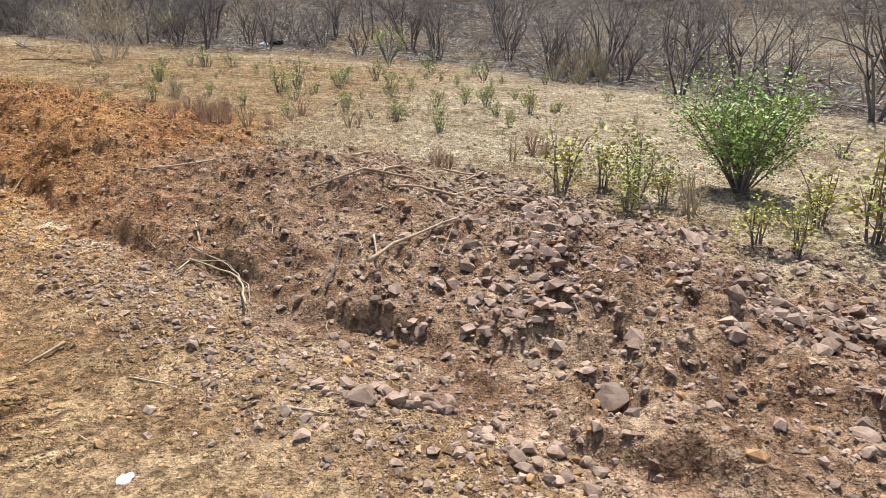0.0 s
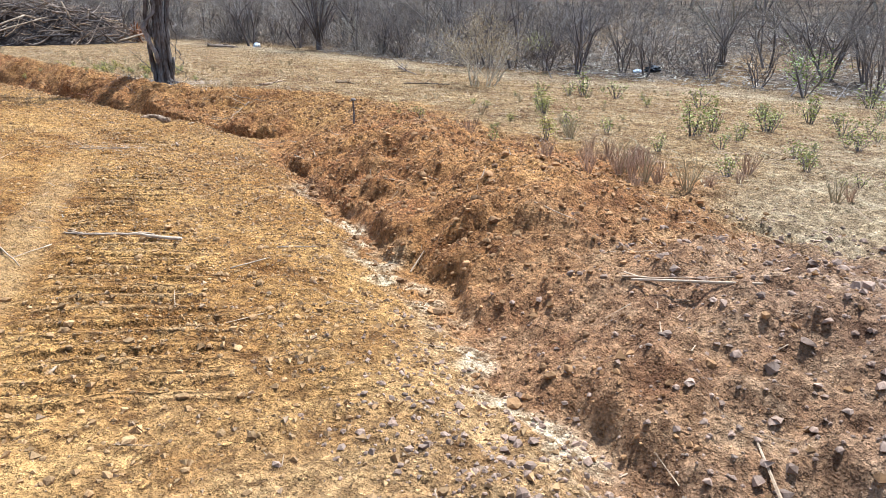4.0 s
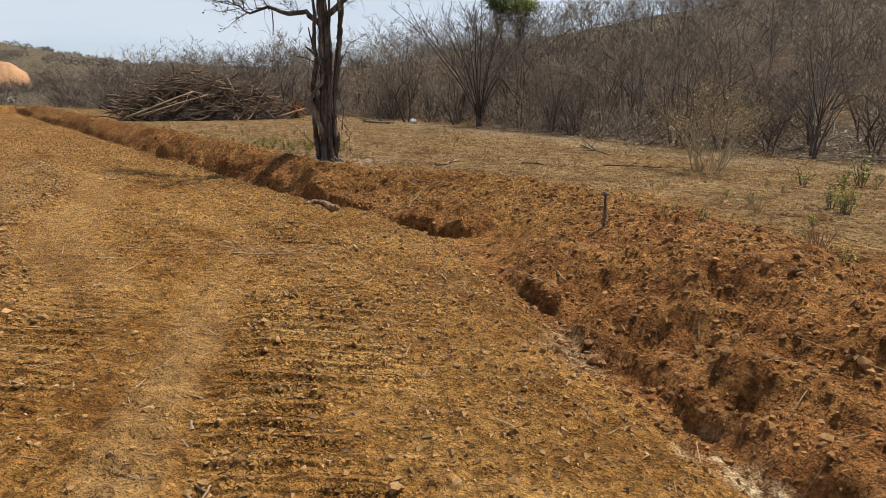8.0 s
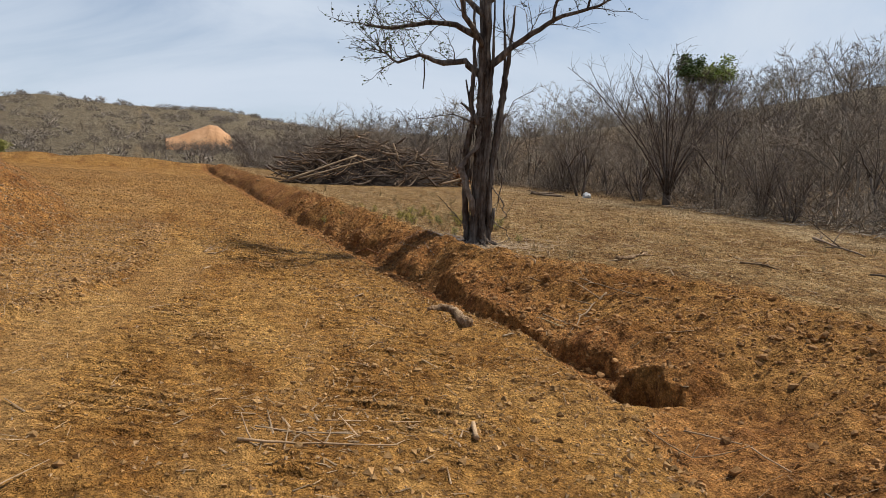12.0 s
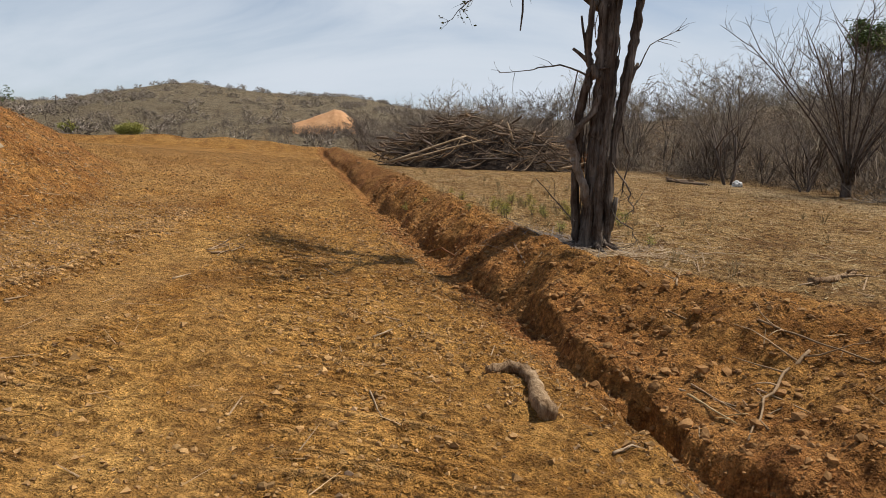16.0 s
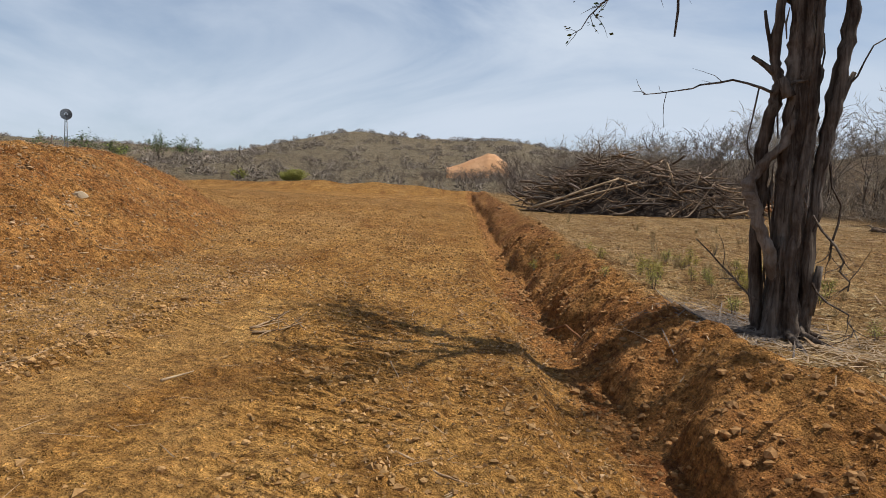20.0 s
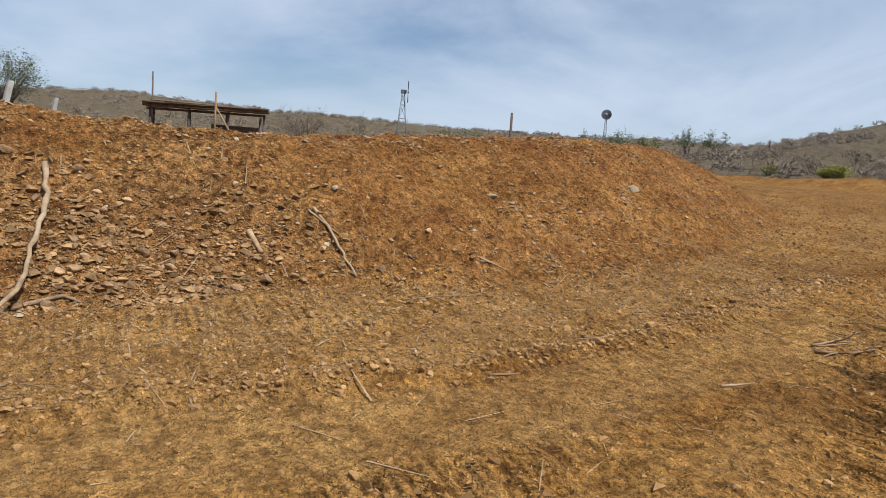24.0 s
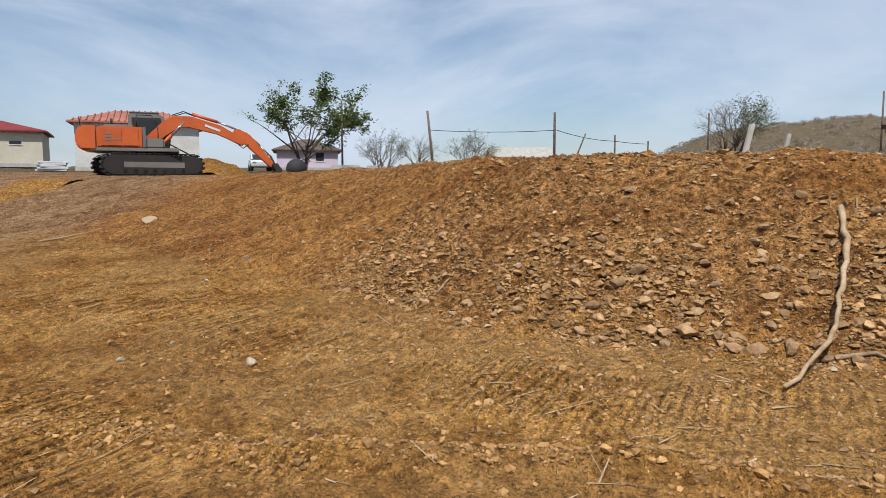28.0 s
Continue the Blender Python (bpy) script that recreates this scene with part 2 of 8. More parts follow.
    gap = ns.new("ShaderNodeMapRange")
    gap.inputs["From Min"].default_value, gap.inputs["From Max"].default_value = 0.40, 0.56
    ls.new(fine, gap.inputs["Value"])
    worn = ns.new("ShaderNodeMath")
    worn.operation = "MULTIPLY"
    ls.new(gap.outputs["Result"], worn.inputs[0])
    ls.new(attribute("bars"), worn.inputs[1])
    ribs = ns.new("ShaderNodeMath")
    ribs.operation = "MULTIPLY"
    ls.new(worn.outputs[0], ribs.inputs[0])
    ls.new(rib.outputs[0], ribs.inputs[1])
    # rib crests tinted lighter too, so the colour adds to the relief's shading
    c = blend(0.5, c, ramp_of(ribs.outputs[0], (0.0, (1.0, 1.0, 1.0)), (1.0, (1.35, 1.36, 1.38))), "MULTIPLY")
    even = ns.new("ShaderNodeMath")
    even.operation = "MULTIPLY"
    even.inputs[1].default_value = 0.6
    ls.new(attribute("dust"), even.inputs[0])
    c = blend(even.outputs[0], c, ramp_of(mid, (0.3, (0.36, 0.200, 0.074)), (0.7, (0.44, 0.265, 0.108))))
    ls.new(c, b.inputs["Base Color"])
    heights = [(ribs.outputs[0], 1.0, 0.024), (fine, 1.0, 0.080), (big_bits, 1.0, 0.085), (small_bits, 1.0, 0.045), (grit, 0.8, 0.016)]
    last = None
    for h, strength, depth in heights:
        bump = node(ns, "ShaderNodeBump", Strength=strength, Distance=depth)
        ls.new(h, bump.inputs["Height"])
        if last is not None:
            ls.new(last.outputs["Normal"], bump.inputs["Normal"])
        last = bump
    ls.new(last.outputs["Normal"], b.inputs["Normal"])
    return m


def bark(name, base, dark, grain=(16, 16, 1.3)):
    """Stringy bark, furrowed along the stem."""
    m = bpy.data.materials.new(name)
    m.use_nodes = True
    ns, ls = m.node_tree.nodes, m.node_tree.links
    b = ns["Principled BSDF"]
    b.inputs["Roughness"].default_value, b.inputs["Specular IOR Level"].default_value = 0.9, 0.15
    geo = ns.new("ShaderNodeNewGeometry")
    way = ns.new("ShaderNodeMapping")
    way.inputs["Scale"].default_value = grain
    furrow = node(ns, "ShaderNodeTexNoise", Scale=1.0, Detail=7.0, Roughness=0.68, Distortion=0.5)
    patch = node(ns, "ShaderNodeTexNoise", Scale=3.0, Detail=4.0, Roughness=0.6)
    ls.new(geo.outputs["Position"], way.inputs["Vector"])
    ls.new(way.outputs["Vector"], furrow.inputs["Vector"])
    ls.new(geo.outputs["Position"], patch.inputs["Vector"])
    r = ns.new("ShaderNodeValToRGB")
    r.color_ramp.elements[0].position, r.color_ramp.elements[1].position = 0.38, 0.66
    r.color_ramp.elements[0].color, r.color_ramp.elements[1].color = (*dark, 1), (*base, 1)
    r2 = ns.new("ShaderNodeValToRGB")
    r2.color_ramp.elements[0].position, r2.color_ramp.elements[1].position = 0.36, 0.64
    r2.color_ramp.elements[0].color, r2.color_ramp.elements[1].color = (0.46, 0.385, 0.33, 1), (0.98, 0.97, 0.95, 1)
    mix = ns.new("ShaderNodeMixRGB")
    mix.blend_type = "MULTIPLY"
    mix.inputs["Fac"].default_value = 1.0
    bump = node(ns, "ShaderNodeBump", Strength=1.0, Distance=0.05)
    ls.new(furrow.outputs["Fac"], r.inputs["Fac"])
    ls.new(patch.outputs["Fac"], r2.inputs["Fac"])
    ls.new(r.outputs["Color"], mix.inputs["Color1"])
    ls.new(r2.outputs["Color"], mix.inputs["Color2"])
    ls.new(mix.outputs["Color"], b.inputs["Base Color"])
    ls.new(furrow.outputs["Fac"], bump.inputs["Height"])
    ls.new(bump.outputs["Normal"], b.inputs["Normal"])
    return m


EARTH = earth_material()
STRING_BARK = bark("stringy_bark", (0.29, 0.245, 0.205), (0.066, 0.050, 0.040))
LOOP_BARK = bark("pale_stringy_bark", (0.38, 0.33, 0.28), (0.20, 0.16, 0.125))
LOG_BARK = bark("peeling_log_bark", (0.60, 0.43, 0.26), (0.24, 0.145, 0.075), (34, 9, 12))
HILL_TWIG = surface("hillside_twig", (0.36, 0.30, 0.235), (0.19, 0.152, 0.116), 0.5, 15, bump=0, spread=0.4)
# near-black colour stands in for the shade deep between the heaped branches
HEAP_CORE = surface("heap_inner_shade", (0.085, 0.060, 0.042), (0.026, 0.018, 0.013), 5, 35, bump=1.0, bump_scale=25, depth=0.08)
HEAP_WOOD = surface("weathered_branch", (0.30, 0.215, 0.145), (0.115, 0.078, 0.050), 5, 35, bump=0.5, bump_scale=50, spread=0.45)
ROOT_WOOD = surface("torn_root_wood", (0.40, 0.185, 0.075), (0.21, 0.088, 0.036), 5, 35, bump=0.6, bump_scale=40, spread=0.3)
SLOPE_STONE = surface("slope_stone", (0.50, 0.305, 0.135), (0.14, 0.074, 0.030), 6, 50, bump=0.5, depth=0.008, spread=0.4)
BANK_CLOD = surface("dug_clod_earth", (0.44, 0.235, 0.088), (0.18, 0.085, 0.028), 8, 60, bump=0.5, depth=0.01, spread=0.4)
CLOD = surface("clod_earth", (0.50, 0.295, 0.118), (0.22, 0.112, 0.038), 8, 60, bump=0.5, depth=0.01, spread=0.4)
STONE = surface("stone", (0.54, 0.350, 0.185), (0.17, 0.090, 0.038), 6, 50, bump=0.5, depth=0.008, spread=0.35)
GREY_STONE = surface("grey_stone", (0.40, 0.262, 0.165), (0.17, 0.098, 0.056), 6, 50, bump=0.5, depth=0.008, spread=0.35)
PALE_STONE = surface("pale_stone", (0.52, 0.42, 0.29), (0.33, 0.24, 0.145), 6, 50, bump=0.4, depth=0.006)
DARK_BARK = surface("dark_bark", (0.25, 0.195, 0.155), (0.060, 0.042, 0.031), 9, 55, bump=1.0, bump_scale=45, depth=0.03, spread=0.25)
GREY_BARK = surface("grey_bark", (0.25, 0.198, 0.158), (0.105, 0.080, 0.062), 4, 30, bump=0.4, spread=0.3)
TWIG = surface("bare_twig", (0.39, 0.315, 0.232), (0.185, 0.142, 0.100), 0.5, 15, bump=0, spread=0.45)
DRY_WOOD = surface("dry_wood", (0.52, 0.355, 0.205), (0.22, 0.135, 0.068), 6, 40, bump=0.5, bump_scale=50, spread=0.3)
BLEACHED = surface("bleached_wood", (0.55, 0.40, 0.25), (0.27, 0.18, 0.10), 6, 40, bump=0.5, bump_scale=50, spread=0.2)
DARK_LEAF = surface("dark_green_leaf", (0.16, 0.21, 0.060), (0.06, 0.090, 0.022), 6, 25, rough=0.55, bump=0, spread=0.4)
LEAF = surface("green_leaf", (0.40, 0.46, 0.095), (0.20, 0.25, 0.045), 6, 25, rough=0.6, bump=0, spread=0.4)
WEED_LEAF = surface("weed_leaf", (0.46, 0.43, 0.105), (0.25, 0.245, 0.052), 6, 25, rough=0.65, bump=0, spread=0.4)
RED_STALK = surface("red_dry_stalk", (0.52, 0.33, 0.19), (0.32, 0.185, 0.10), 5, 30, bump=0, spread=0.3)
PALE_BARK = surface("pale_bark", (0.50, 0.43, 0.31), (0.26, 0.21, 0.145), 7, 45, bump=0.8, bump_scale=45, depth=0.02)
YELLOW_LEAF = surface("yellowing_leaf", (0.52, 0.44, 0.085), (0.30, 0.25, 0.045), 6, 25, rough=0.7, bump=0, spread=0.35)
SUN_LEAF = surface("bright_yellow_leaf", (0.62, 0.58, 0.10), (0.40, 0.38, 0.06), 6, 25, rough=0.7, bump=0, spread=0.3)
STRAW_TWIG = surface("straw_pale_twig", (0.62, 0.51, 0.34), (0.40, 0.31, 0.19), 4, 30, bump=0, spread=0.3)
STRAW = surface("dry_grass", (0.50, 0.38, 0.20), (0.32, 0.22, 0.10), 4, 30, bump=0, spread=0.3)


# ---- mesh helpers ----
def hash_noise(x, y, seed):
    """Smooth value noise in 0..1 over arrays."""
    xi, yi = np.floor(x), np.floor(y)
    u, v = x - xi, y - yi
    u, v = u * u * (3 - 2 * u), v * v * (3 - 2 * v)

    def lattice(a, b):
        k = (a.astype(np.int64) * 374761393 + b.astype(np.int64) * 668265263 + seed * 144665) & 0xFFFFFFFF
        k = ((k ^ (k >> 13)) * 1274126177) & 0xFFFFFFFF
        return ((k ^ (k >> 16)) & 0xFFFFFF) / 16777215.0

    return ((lattice(xi, yi) * (1 - u) + lattice(xi + 1, yi) * u) * (1 - v)
            + (lattice(xi, yi + 1) * (1 - u) + lattice(xi + 1, yi + 1) * u) * v)


def fractal(x, y, size, seed, octaves=3, gain=0.5):
    """Noise in about -1..1 whose largest lumps are of that size."""
    out, amp, total = 0, 1.0, 0.0
    for k in range(octaves):
        out = out + amp * (2 * hash_noise(x / size * 2 ** k + 17.3 * k, y / size * 2 ** k - 9.1 * k, seed + k) - 1)
        total += amp
        amp *= gain
    return out / total


def step(a, b, x):
    u = np.clip((x - a) / (b - a), 0, 1)
    return u * u * (3 - 2 * u)


def mesh_of(name, verts, faces, mat, smooth=False):
    me = bpy.data.meshes.new(name)
    me.from_pydata([tuple(v) for v in verts], [], faces)
    me.materials.append(mat)
    if smooth:
        me.polygons.foreach_set("use_smooth", [True] * len(me.polygons))
    me.update()
    return me


def quads_mesh(name, verts, quads, mat, smooth=False):
    """A mesh from numpy arrays of corners and of four-sided faces."""
    me = bpy.data.meshes.new(name)
    me.vertices.add(len(verts))
    me.vertices.foreach_set("co", np.asarray(verts, np.float32).ravel())
    n, k = quads.shape
    me.loops.add(n * k)
    me.loops.foreach_set("vertex_index", np.asarray(quads, np.int32).ravel())
    me.polygons.add(n)
    me.polygons.foreach_set("loop_start", np.arange(0, n * k, k, dtype=np.int32))
    me.polygons.foreach_set("use_smooth", np.full(n, smooth))
    me.materials.append(mat)
    me.update(calc_edges=True)
    return me


def part(name, mesh, parent, label="", at=None):
    ob = new(name, mesh)
    ob.parent = parent
    if at is not None:
        ob.matrix_basis = at
    if label:
        tagged(ob, label)
    return ob


def empty(name, m=None):
    ob = new(name)
    ob.empty_display_size = 0.2
    if m is not None:
        ob.matrix_basis = m
    return ob


def tubes(lines, sides=5, rough=0.0):
    """Corners and faces of tapered tubes along lines, each a list of (point, radius)."""
    V, F = [], []
    flute = random.Random(len(lines) * 7 + sides)
    for line in lines:
        n, base = len(line), len(V)
        prev = None
        for i, (p, r) in enumerate(line):
            a, c = line[max(i - 1, 0)][0], line[min(i + 1, n - 1)][0]
            d = (c - a)
            if d.length < 1e-6:
                d = Vector((0, 0, 1))
            d.normalize()
            ref = Vector((1, 0, 0)) if abs(d.x) < 0.8 else Vector((0, 1, 0))
            if prev is not None:
                ref = prev
            side = (ref - d * ref.dot(d)).normalized()
            prev = side
            up = d.cross(side)
            for k in range(sides):
                w = 2 * math.pi * k / sides
                V.append(p + (side * math.cos(w) + up * math.sin(w)) * (r * (1 + flute.uniform(-rough, rough)) if rough else r))
        for i in range(n - 1):
            for k in range(sides):
                j, o = base + i * sides, (k + 1) % sides
                F.append((j + k, j + o, j + sides + o, j + sides + k))
        if sides < 5:
            continue
        V.append(line[-1][0].copy())
        e = base + (n - 1) * sides
        for k in range(sides):
            F.append((e + k, e + (k + 1) % sides, len(V) - 1))
        V.append(line[0][0].copy())
        for k in range(sides):
            F.append((base + (k + 1) % sides, base + k, len(V) - 1))
    return V, F


def wander(rng, start, direction, length, r0, r1, steps=5, bend=0.25, lift=0.0):
    """One crooked, tapering line."""
    p, d, out = Vector(start), Vector(direction).normalized(), []
    for i in range(steps + 1):
        u = i / steps
        out.append((p.copy(), r0 + (r1 - r0) * u))
        d = (d + Vector((rng.uniform(-bend, bend), rng.uniform(-bend, bend), rng.uniform(-bend, bend) + lift))).normalized()
        p = p + d * (length / steps)
    return out


# ---- the lie of the land ----
LIP = np.array([(-40, -16.0), (-25, -10.6), (-14, -5.72), (-13, -5.2), (-12.3, -4.9), (-11.2, -4.36), (-9.3, -3.6), (-8.1, -2.95), (-6.9, -2.35),
                (-5, -1.45), (-2.4, -0.12), (-1, 0.65), (0.3, 1.02), (1.2, 1.14), (2.2, 1.12), (3.5, 1.0), (5, 0.87), (7, 0.74), (9, 0.68), (14.5, 0.76),
                (25, 0.95), (46, 1.15), (60, 1.3)])
TOE = np.array([(-60, -30), (-25, -20.0), (-11.5, -14.1), (-6.9, -11.0), (-3.8, -8.5), (-2.1, -7.4), (-1.1, -6.3), (-0.2, -5.85), (0.6, -5.6), (1.2, -5.35),
                (2.0, -5.1), (3.0, -4.95), (4.6, -4.2), (7.2, -3.75), (10, -3.7), (14.7, -4.4), (20, -5.5)])
BERM = np.array([(-30, 4.0), (-16, 4.2), (-11, 4.8), (-6, 4.5), (-1, 3.8), (3, 2.9), (5, 1.9), (8, 1.55), (45, 1.4)])
FOOT = np.array([(-60, -8), (-30, 1.0), (-24, 4.0), (-18, 7.0), (-12.5, 10.3), (-9, 13.0), (-5, 13.3), (0, 12.6), (6, 13.2), (13, 14.2), (18, 15.2), (25, 14.4), (30, 13.0),
                 (36, 9.0), (42, 4.5), (52, 4.5)])
GRADE = np.array([(-30, 0.15), (-8, 0.18), (-5, 0.24), (-3, 0.36), (-1.2, 0.52), (1, 0.60), (30, 0.60)])
RIM = np.array([(2, 1.92), (3, 1.88), (4.5, 1.83), (5.7, 1.96), (7.2, 2.06), (9.8, 2.26), (16, 2.48)])
RIDGE = np.array([(-180, 2), (-90, 0), (-60, 0), (-30, 2), (-14, 8), (-5, 15), (8, 17), (18, 12.5), (25, 14.5), (33, 15.5), (42, 15.5), (53, 17), (67, 18), (77, 15), (81, 8), (85, 2), (180, 2)])


DITCH = np.array([(-40, 0.07), (-3.8, 0.07), (-2.6, 0.02), (-0.98, 0.02), (-0.8, 0.16), (2.2, 0.20), (4.2, 0.22), (6.5, 0.14), (60, 0.10)])
HOLE = np.array([(-1.0, 0.0), (-0.98, 0.0), (-0.88, 0.85), (-0.2, 0.80), (0.0, 0.06), (1.35, 0.04), (1.5, 0.42), (2.05, 0.42), (2.2, 0.0), (60, 0.0)])
EDGE = np.array([(-6, -5.0), (-1.9, -4.0), (0, -3.9), (1.2, -3.6), (2.55, -3.1), (3.06, -2.85), (3.9, -2.75), (4.8, -2.52), (6.2, -2.41), (9, -2.2)])
PITS = [(-1.77, -7.87, 0.16, 0.26), (0.42, -4.2, 0.12, 0.2), (-1.12, -6.63, 0.13, 0.2), (-2.03, -8.35, 0.11, 0.13), (-2.3, -8.71, 0.11, 0.14),
        (-2.44, -9.02, 0.12, 0.14), (-2.5, -9.28, 0.12, 0.12), (-3.28, -10.95, 0.2, 0.26), (-4.71, -14.05, 0.2, 0.26), (-4.68, -14.62, 0.15, 0.2), (-1.69, -7.6, 0.15, 0.2),
        (-3.97, -12.5, 0.14, 0.2), (-4.12, -13.68, 0.1, 0.15), (1.1, -1.92, 0.12, 0.1), (0.63, -2.72, 0.12, 0.1), (-0.29, -4.4, 0.15, 0.22), (-0.62, -5.17, 0.15, 0.22),
        (1.73, 6.62, 0.15, 0.2)]


def along(table, y):
    return np.interp(y, table[:, 0], table[:, 1])


def lip_distance(x, y):
    slope = (along(LIP, y + 0.4) - along(LIP, y - 0.4)) / 0.8
    return (x - along(LIP, y)) / np.sqrt(1 + slope * slope)


def track_bars(x, y, d):
    """How far a place lies in a crawler's lane, and where between one bar of its track and the next."""
    lane = np.exp(-((d + 1.5 + 0.06 * np.sin(y * 0.4)) / 0.55) ** 6)
    lane = np.maximum(lane, 0.9 * np.exp(-((d + 3.25 + 0.1 * np.sin(y * 0.33 + 1)) / 0.5) ** 6))
    lane = np.maximum(lane, 0.7 * np.exp(-((d + 5.3 + 0.2 * np.sin(y * 0.25 + 2)) / 0.5) ** 6))
    lane = np.maximum(lane, 0.8 * np.exp(-((d + 0.62) / 0.22) ** 6) * step(0.5, 0.7, hash_noise(x / 0.9, y / 1.6, 90)))
    patch = step(0.24, 0.42, hash_noise(x / 0.7, y / 1.1, 91))
    turn = step(-4, 2, y)
    slant = (0.58 - 0.22 * turn) * x + (0.81 + 0.12 * turn) * y + 0.012 * fractal(x, y, 0.25, 94, 2)
    return lane * patch * (1 - 0.35 * step(-1, 2, y)), (slant / 0.19 + 0.14 * fractal(x, y, 0.9, 93, 2)) % 1.0


def land(x, y, rough=True):
    """Height of the ground, and how far each place is dust, spoil, field, litter or chalk."""
    x, y = np.asarray(x, float), np.asarray(y, float)
    far = np.hypot(x + 1, y + 1)
    yc, xc = np.clip(y, -30, 56), np.clip(x, -26, 30)
    road = -0.084 * xc * (1 - 0.85 * step(14, 50, yc)) + 0.049 * yc - 0.1 * step(25, 50, yc)
    road = road + (1.95 - road) * step(-19, -29, x) * step(2, 10, y) * (1 - step(30, 40, y))
    d = lip_distance(x, y)
    wob = (0.24 - 0.11 * step(0.5, 2.0, y)) * fractal(x, y, 0.8, 5, 2)
    ragged = d + wob * step(-0.3, 0.3, d) + 0.08 * fractal(x, y, 1.6, 9, 2)
    field_z = 0.25 + 0.049 * yc - 0.10 * np.exp(-((x - 3.14) ** 2 + (y - 6.2) ** 2) / 2.2)
    width = along(BERM, y)
    small = step(3.0, 7.0, y)
    calm = step(-4, -1.5, y) * (1 - step(3, 6, y))
    crest = field_z + (0.34 - 0.12 * small) * (1 - 0.35 * calm) * (0.45 + 0.22 * small + (1.0 - 0.5 * small) * hash_noise(x / 0.9, y / 0.9, 40))
    depth = along(DITCH, y)
    hole = along(HOLE, y + 0.12 * fractal(x, y, 0.35, 17, 2))
    filled = (1 - step(-0.98, -0.86, y)) * step(-3.6, -2.4, y)
    bottom = road - depth
    run = ragged / np.maximum(width, 0.5)
    z = road + 0.03 * step(-0.8, -0.1, d) * (1 - step(-0.1, 0.02, d))
    broad = 0.22 * step(1.5, 2.4, y) * (1 - step(4.2, 6.0, y))
    z = z + (bottom - z) * step(-0.05 - broad, 0.40 - broad - 0.20 * step(-1.0, -0.8, y), ragged)
    jag = ragged + 0.18 * fractal(x, y, 0.4, 15, 3)
    face = (crest - bottom) * (0.22 + 0.10 * small + (0.42 - 0.22 * small) * hash_noise(x / 0.7, y / 0.6, 16)) * (1 - 0.3 * calm) * (1 - filled)
    rise = np.clip((ragged - 0.62) / (1.25 - 0.4 * small + 1.1 * calm), 0, 1)
    quiet = np.maximum(step(2.5, 5, y), 1 - step(-4.5, -3.5, y))
    face = face * (1 - quiet * (1 - step(0.35 - 0.25 * (y < 0), 0.7 - 0.3 * (y < 0), hash_noise(x / 0.55, y / 0.7, 18))))
    face = face * (1 - 0.45 * step(-0.2, 0.1, y) * (1 - step(2.0, 2.4, y)))
    face = face * (1 - 0.55 * step(4.6, 5.2, y) * (1 - step(6.3, 7.0, y)))
    wall_at = 0.46 + 0.08 * step(1.5, 2.3, y)
    z = z + face * step(wall_at, wall_at + 0.09 + 0.10 * quiet, jag)
    z = z - hole * step(0.12 + 0.14 * step(0.5, 1.1, y), 0.22 + 0.14 * step(0.5, 1.1, y), jag) * (1 - step(0.52, 0.58, jag))
    z = z + (crest - z) * (1 - (1 - rise) ** 1.6)
    z = z + (field_z - z) * step(0.40, 1.0, run) * step(1.4, 1.9, ragged)
    ended = step(47.5, 49.5, y)
    back = road + (field_z - road) * step(0.5, 9.0, x)
    z = z + (back - z) * ended
    # low bank of pushed earth across the end of the road
    z = z + (0.62 + 0.25 * fractal(x, y, 2.5, 55, 2)) * np.exp(-((y - 52 - 0.06 * x) / 0.8) ** 2) * (1 - step(1.5, 4.0, x)) * step(-26, -18, x)
    # wooded slope beyond the field
    into = x - along(FOOT, y)
    hill = 0.20 * np.clip(into, 0, 70) * (0.35 + 0.65 * step(0, 12, into)) * (1 - 0.7 * step(30, 60, y))
    z = z + hill * step(-0.5, 1.0, into)
    # filled platform with its loose slope
    s = np.minimum((along(TOE, y) - x) * 0.92, (16.2 - y) * 0.72)
    s = s + 0.22 * fractal(x, y, 1.7, 21, 3)
    top = along(RIM, y) + 0.05 * fractal(x, y, 2.4, 31, 3) + 0.028 * np.clip(far - 28, 0, 60)
    slope_z = road + along(GRADE, y) * np.clip(s, 0, None)
    soft = np.clip(0.5 + (top - slope_z) / 0.5, 0, 1)
    plat = top * (1 - soft) + slope_z * soft - 0.25 * soft * (1 - soft)
    plat = np.where(top < road, road, plat)
    z = np.where((s > 0) & (d < -1), np.maximum(plat, road), z)
    # far country
    az = np.degrees(np.arctan2(-x, y))
    ridge = np.interp(az, RIDGE[:, 0], RIDGE[:, 1])
    knolls = 1 + 0.10 * fractal(x, y, 60, 51, 3)
    z = z + ((1.10 - 0.12 * step(14, 30, az)) * ridge * knolls) * step(60, 250, far) + np.where((y > 56), 0.060 * np.clip(far - 56, 0, 60), 0) * step(-60, -25, x)
    if rough:
        near = 1 - step(14, 40, far)
        on_slope = ((s > -0.3) & (d < -1)) * step(-0.3, 0.4, s)
        loose = np.maximum(step(0.3, 0.9, ragged) * (1 - step(0.85, 1.1, run)) * (1 - ended), on_slope * (1 - 0.5 * step(2.5, 4, s)))
        lumps = np.maximum(fractal(x, y, 0.34, 61, 3, 0.62), -0.25)
        billow = np.abs(fractal(x, y, 0.42, 63, 3, 0.6))
        z = z + loose * near * (0.065 * lumps + (1 - 0.5 * on_slope) * (1 - 0.45 * calm) * (1 - 0.7 * filled) * 0.16 * (billow - 0.2) + 0.045 * fractal(x, y, 0.12, 71, 2))
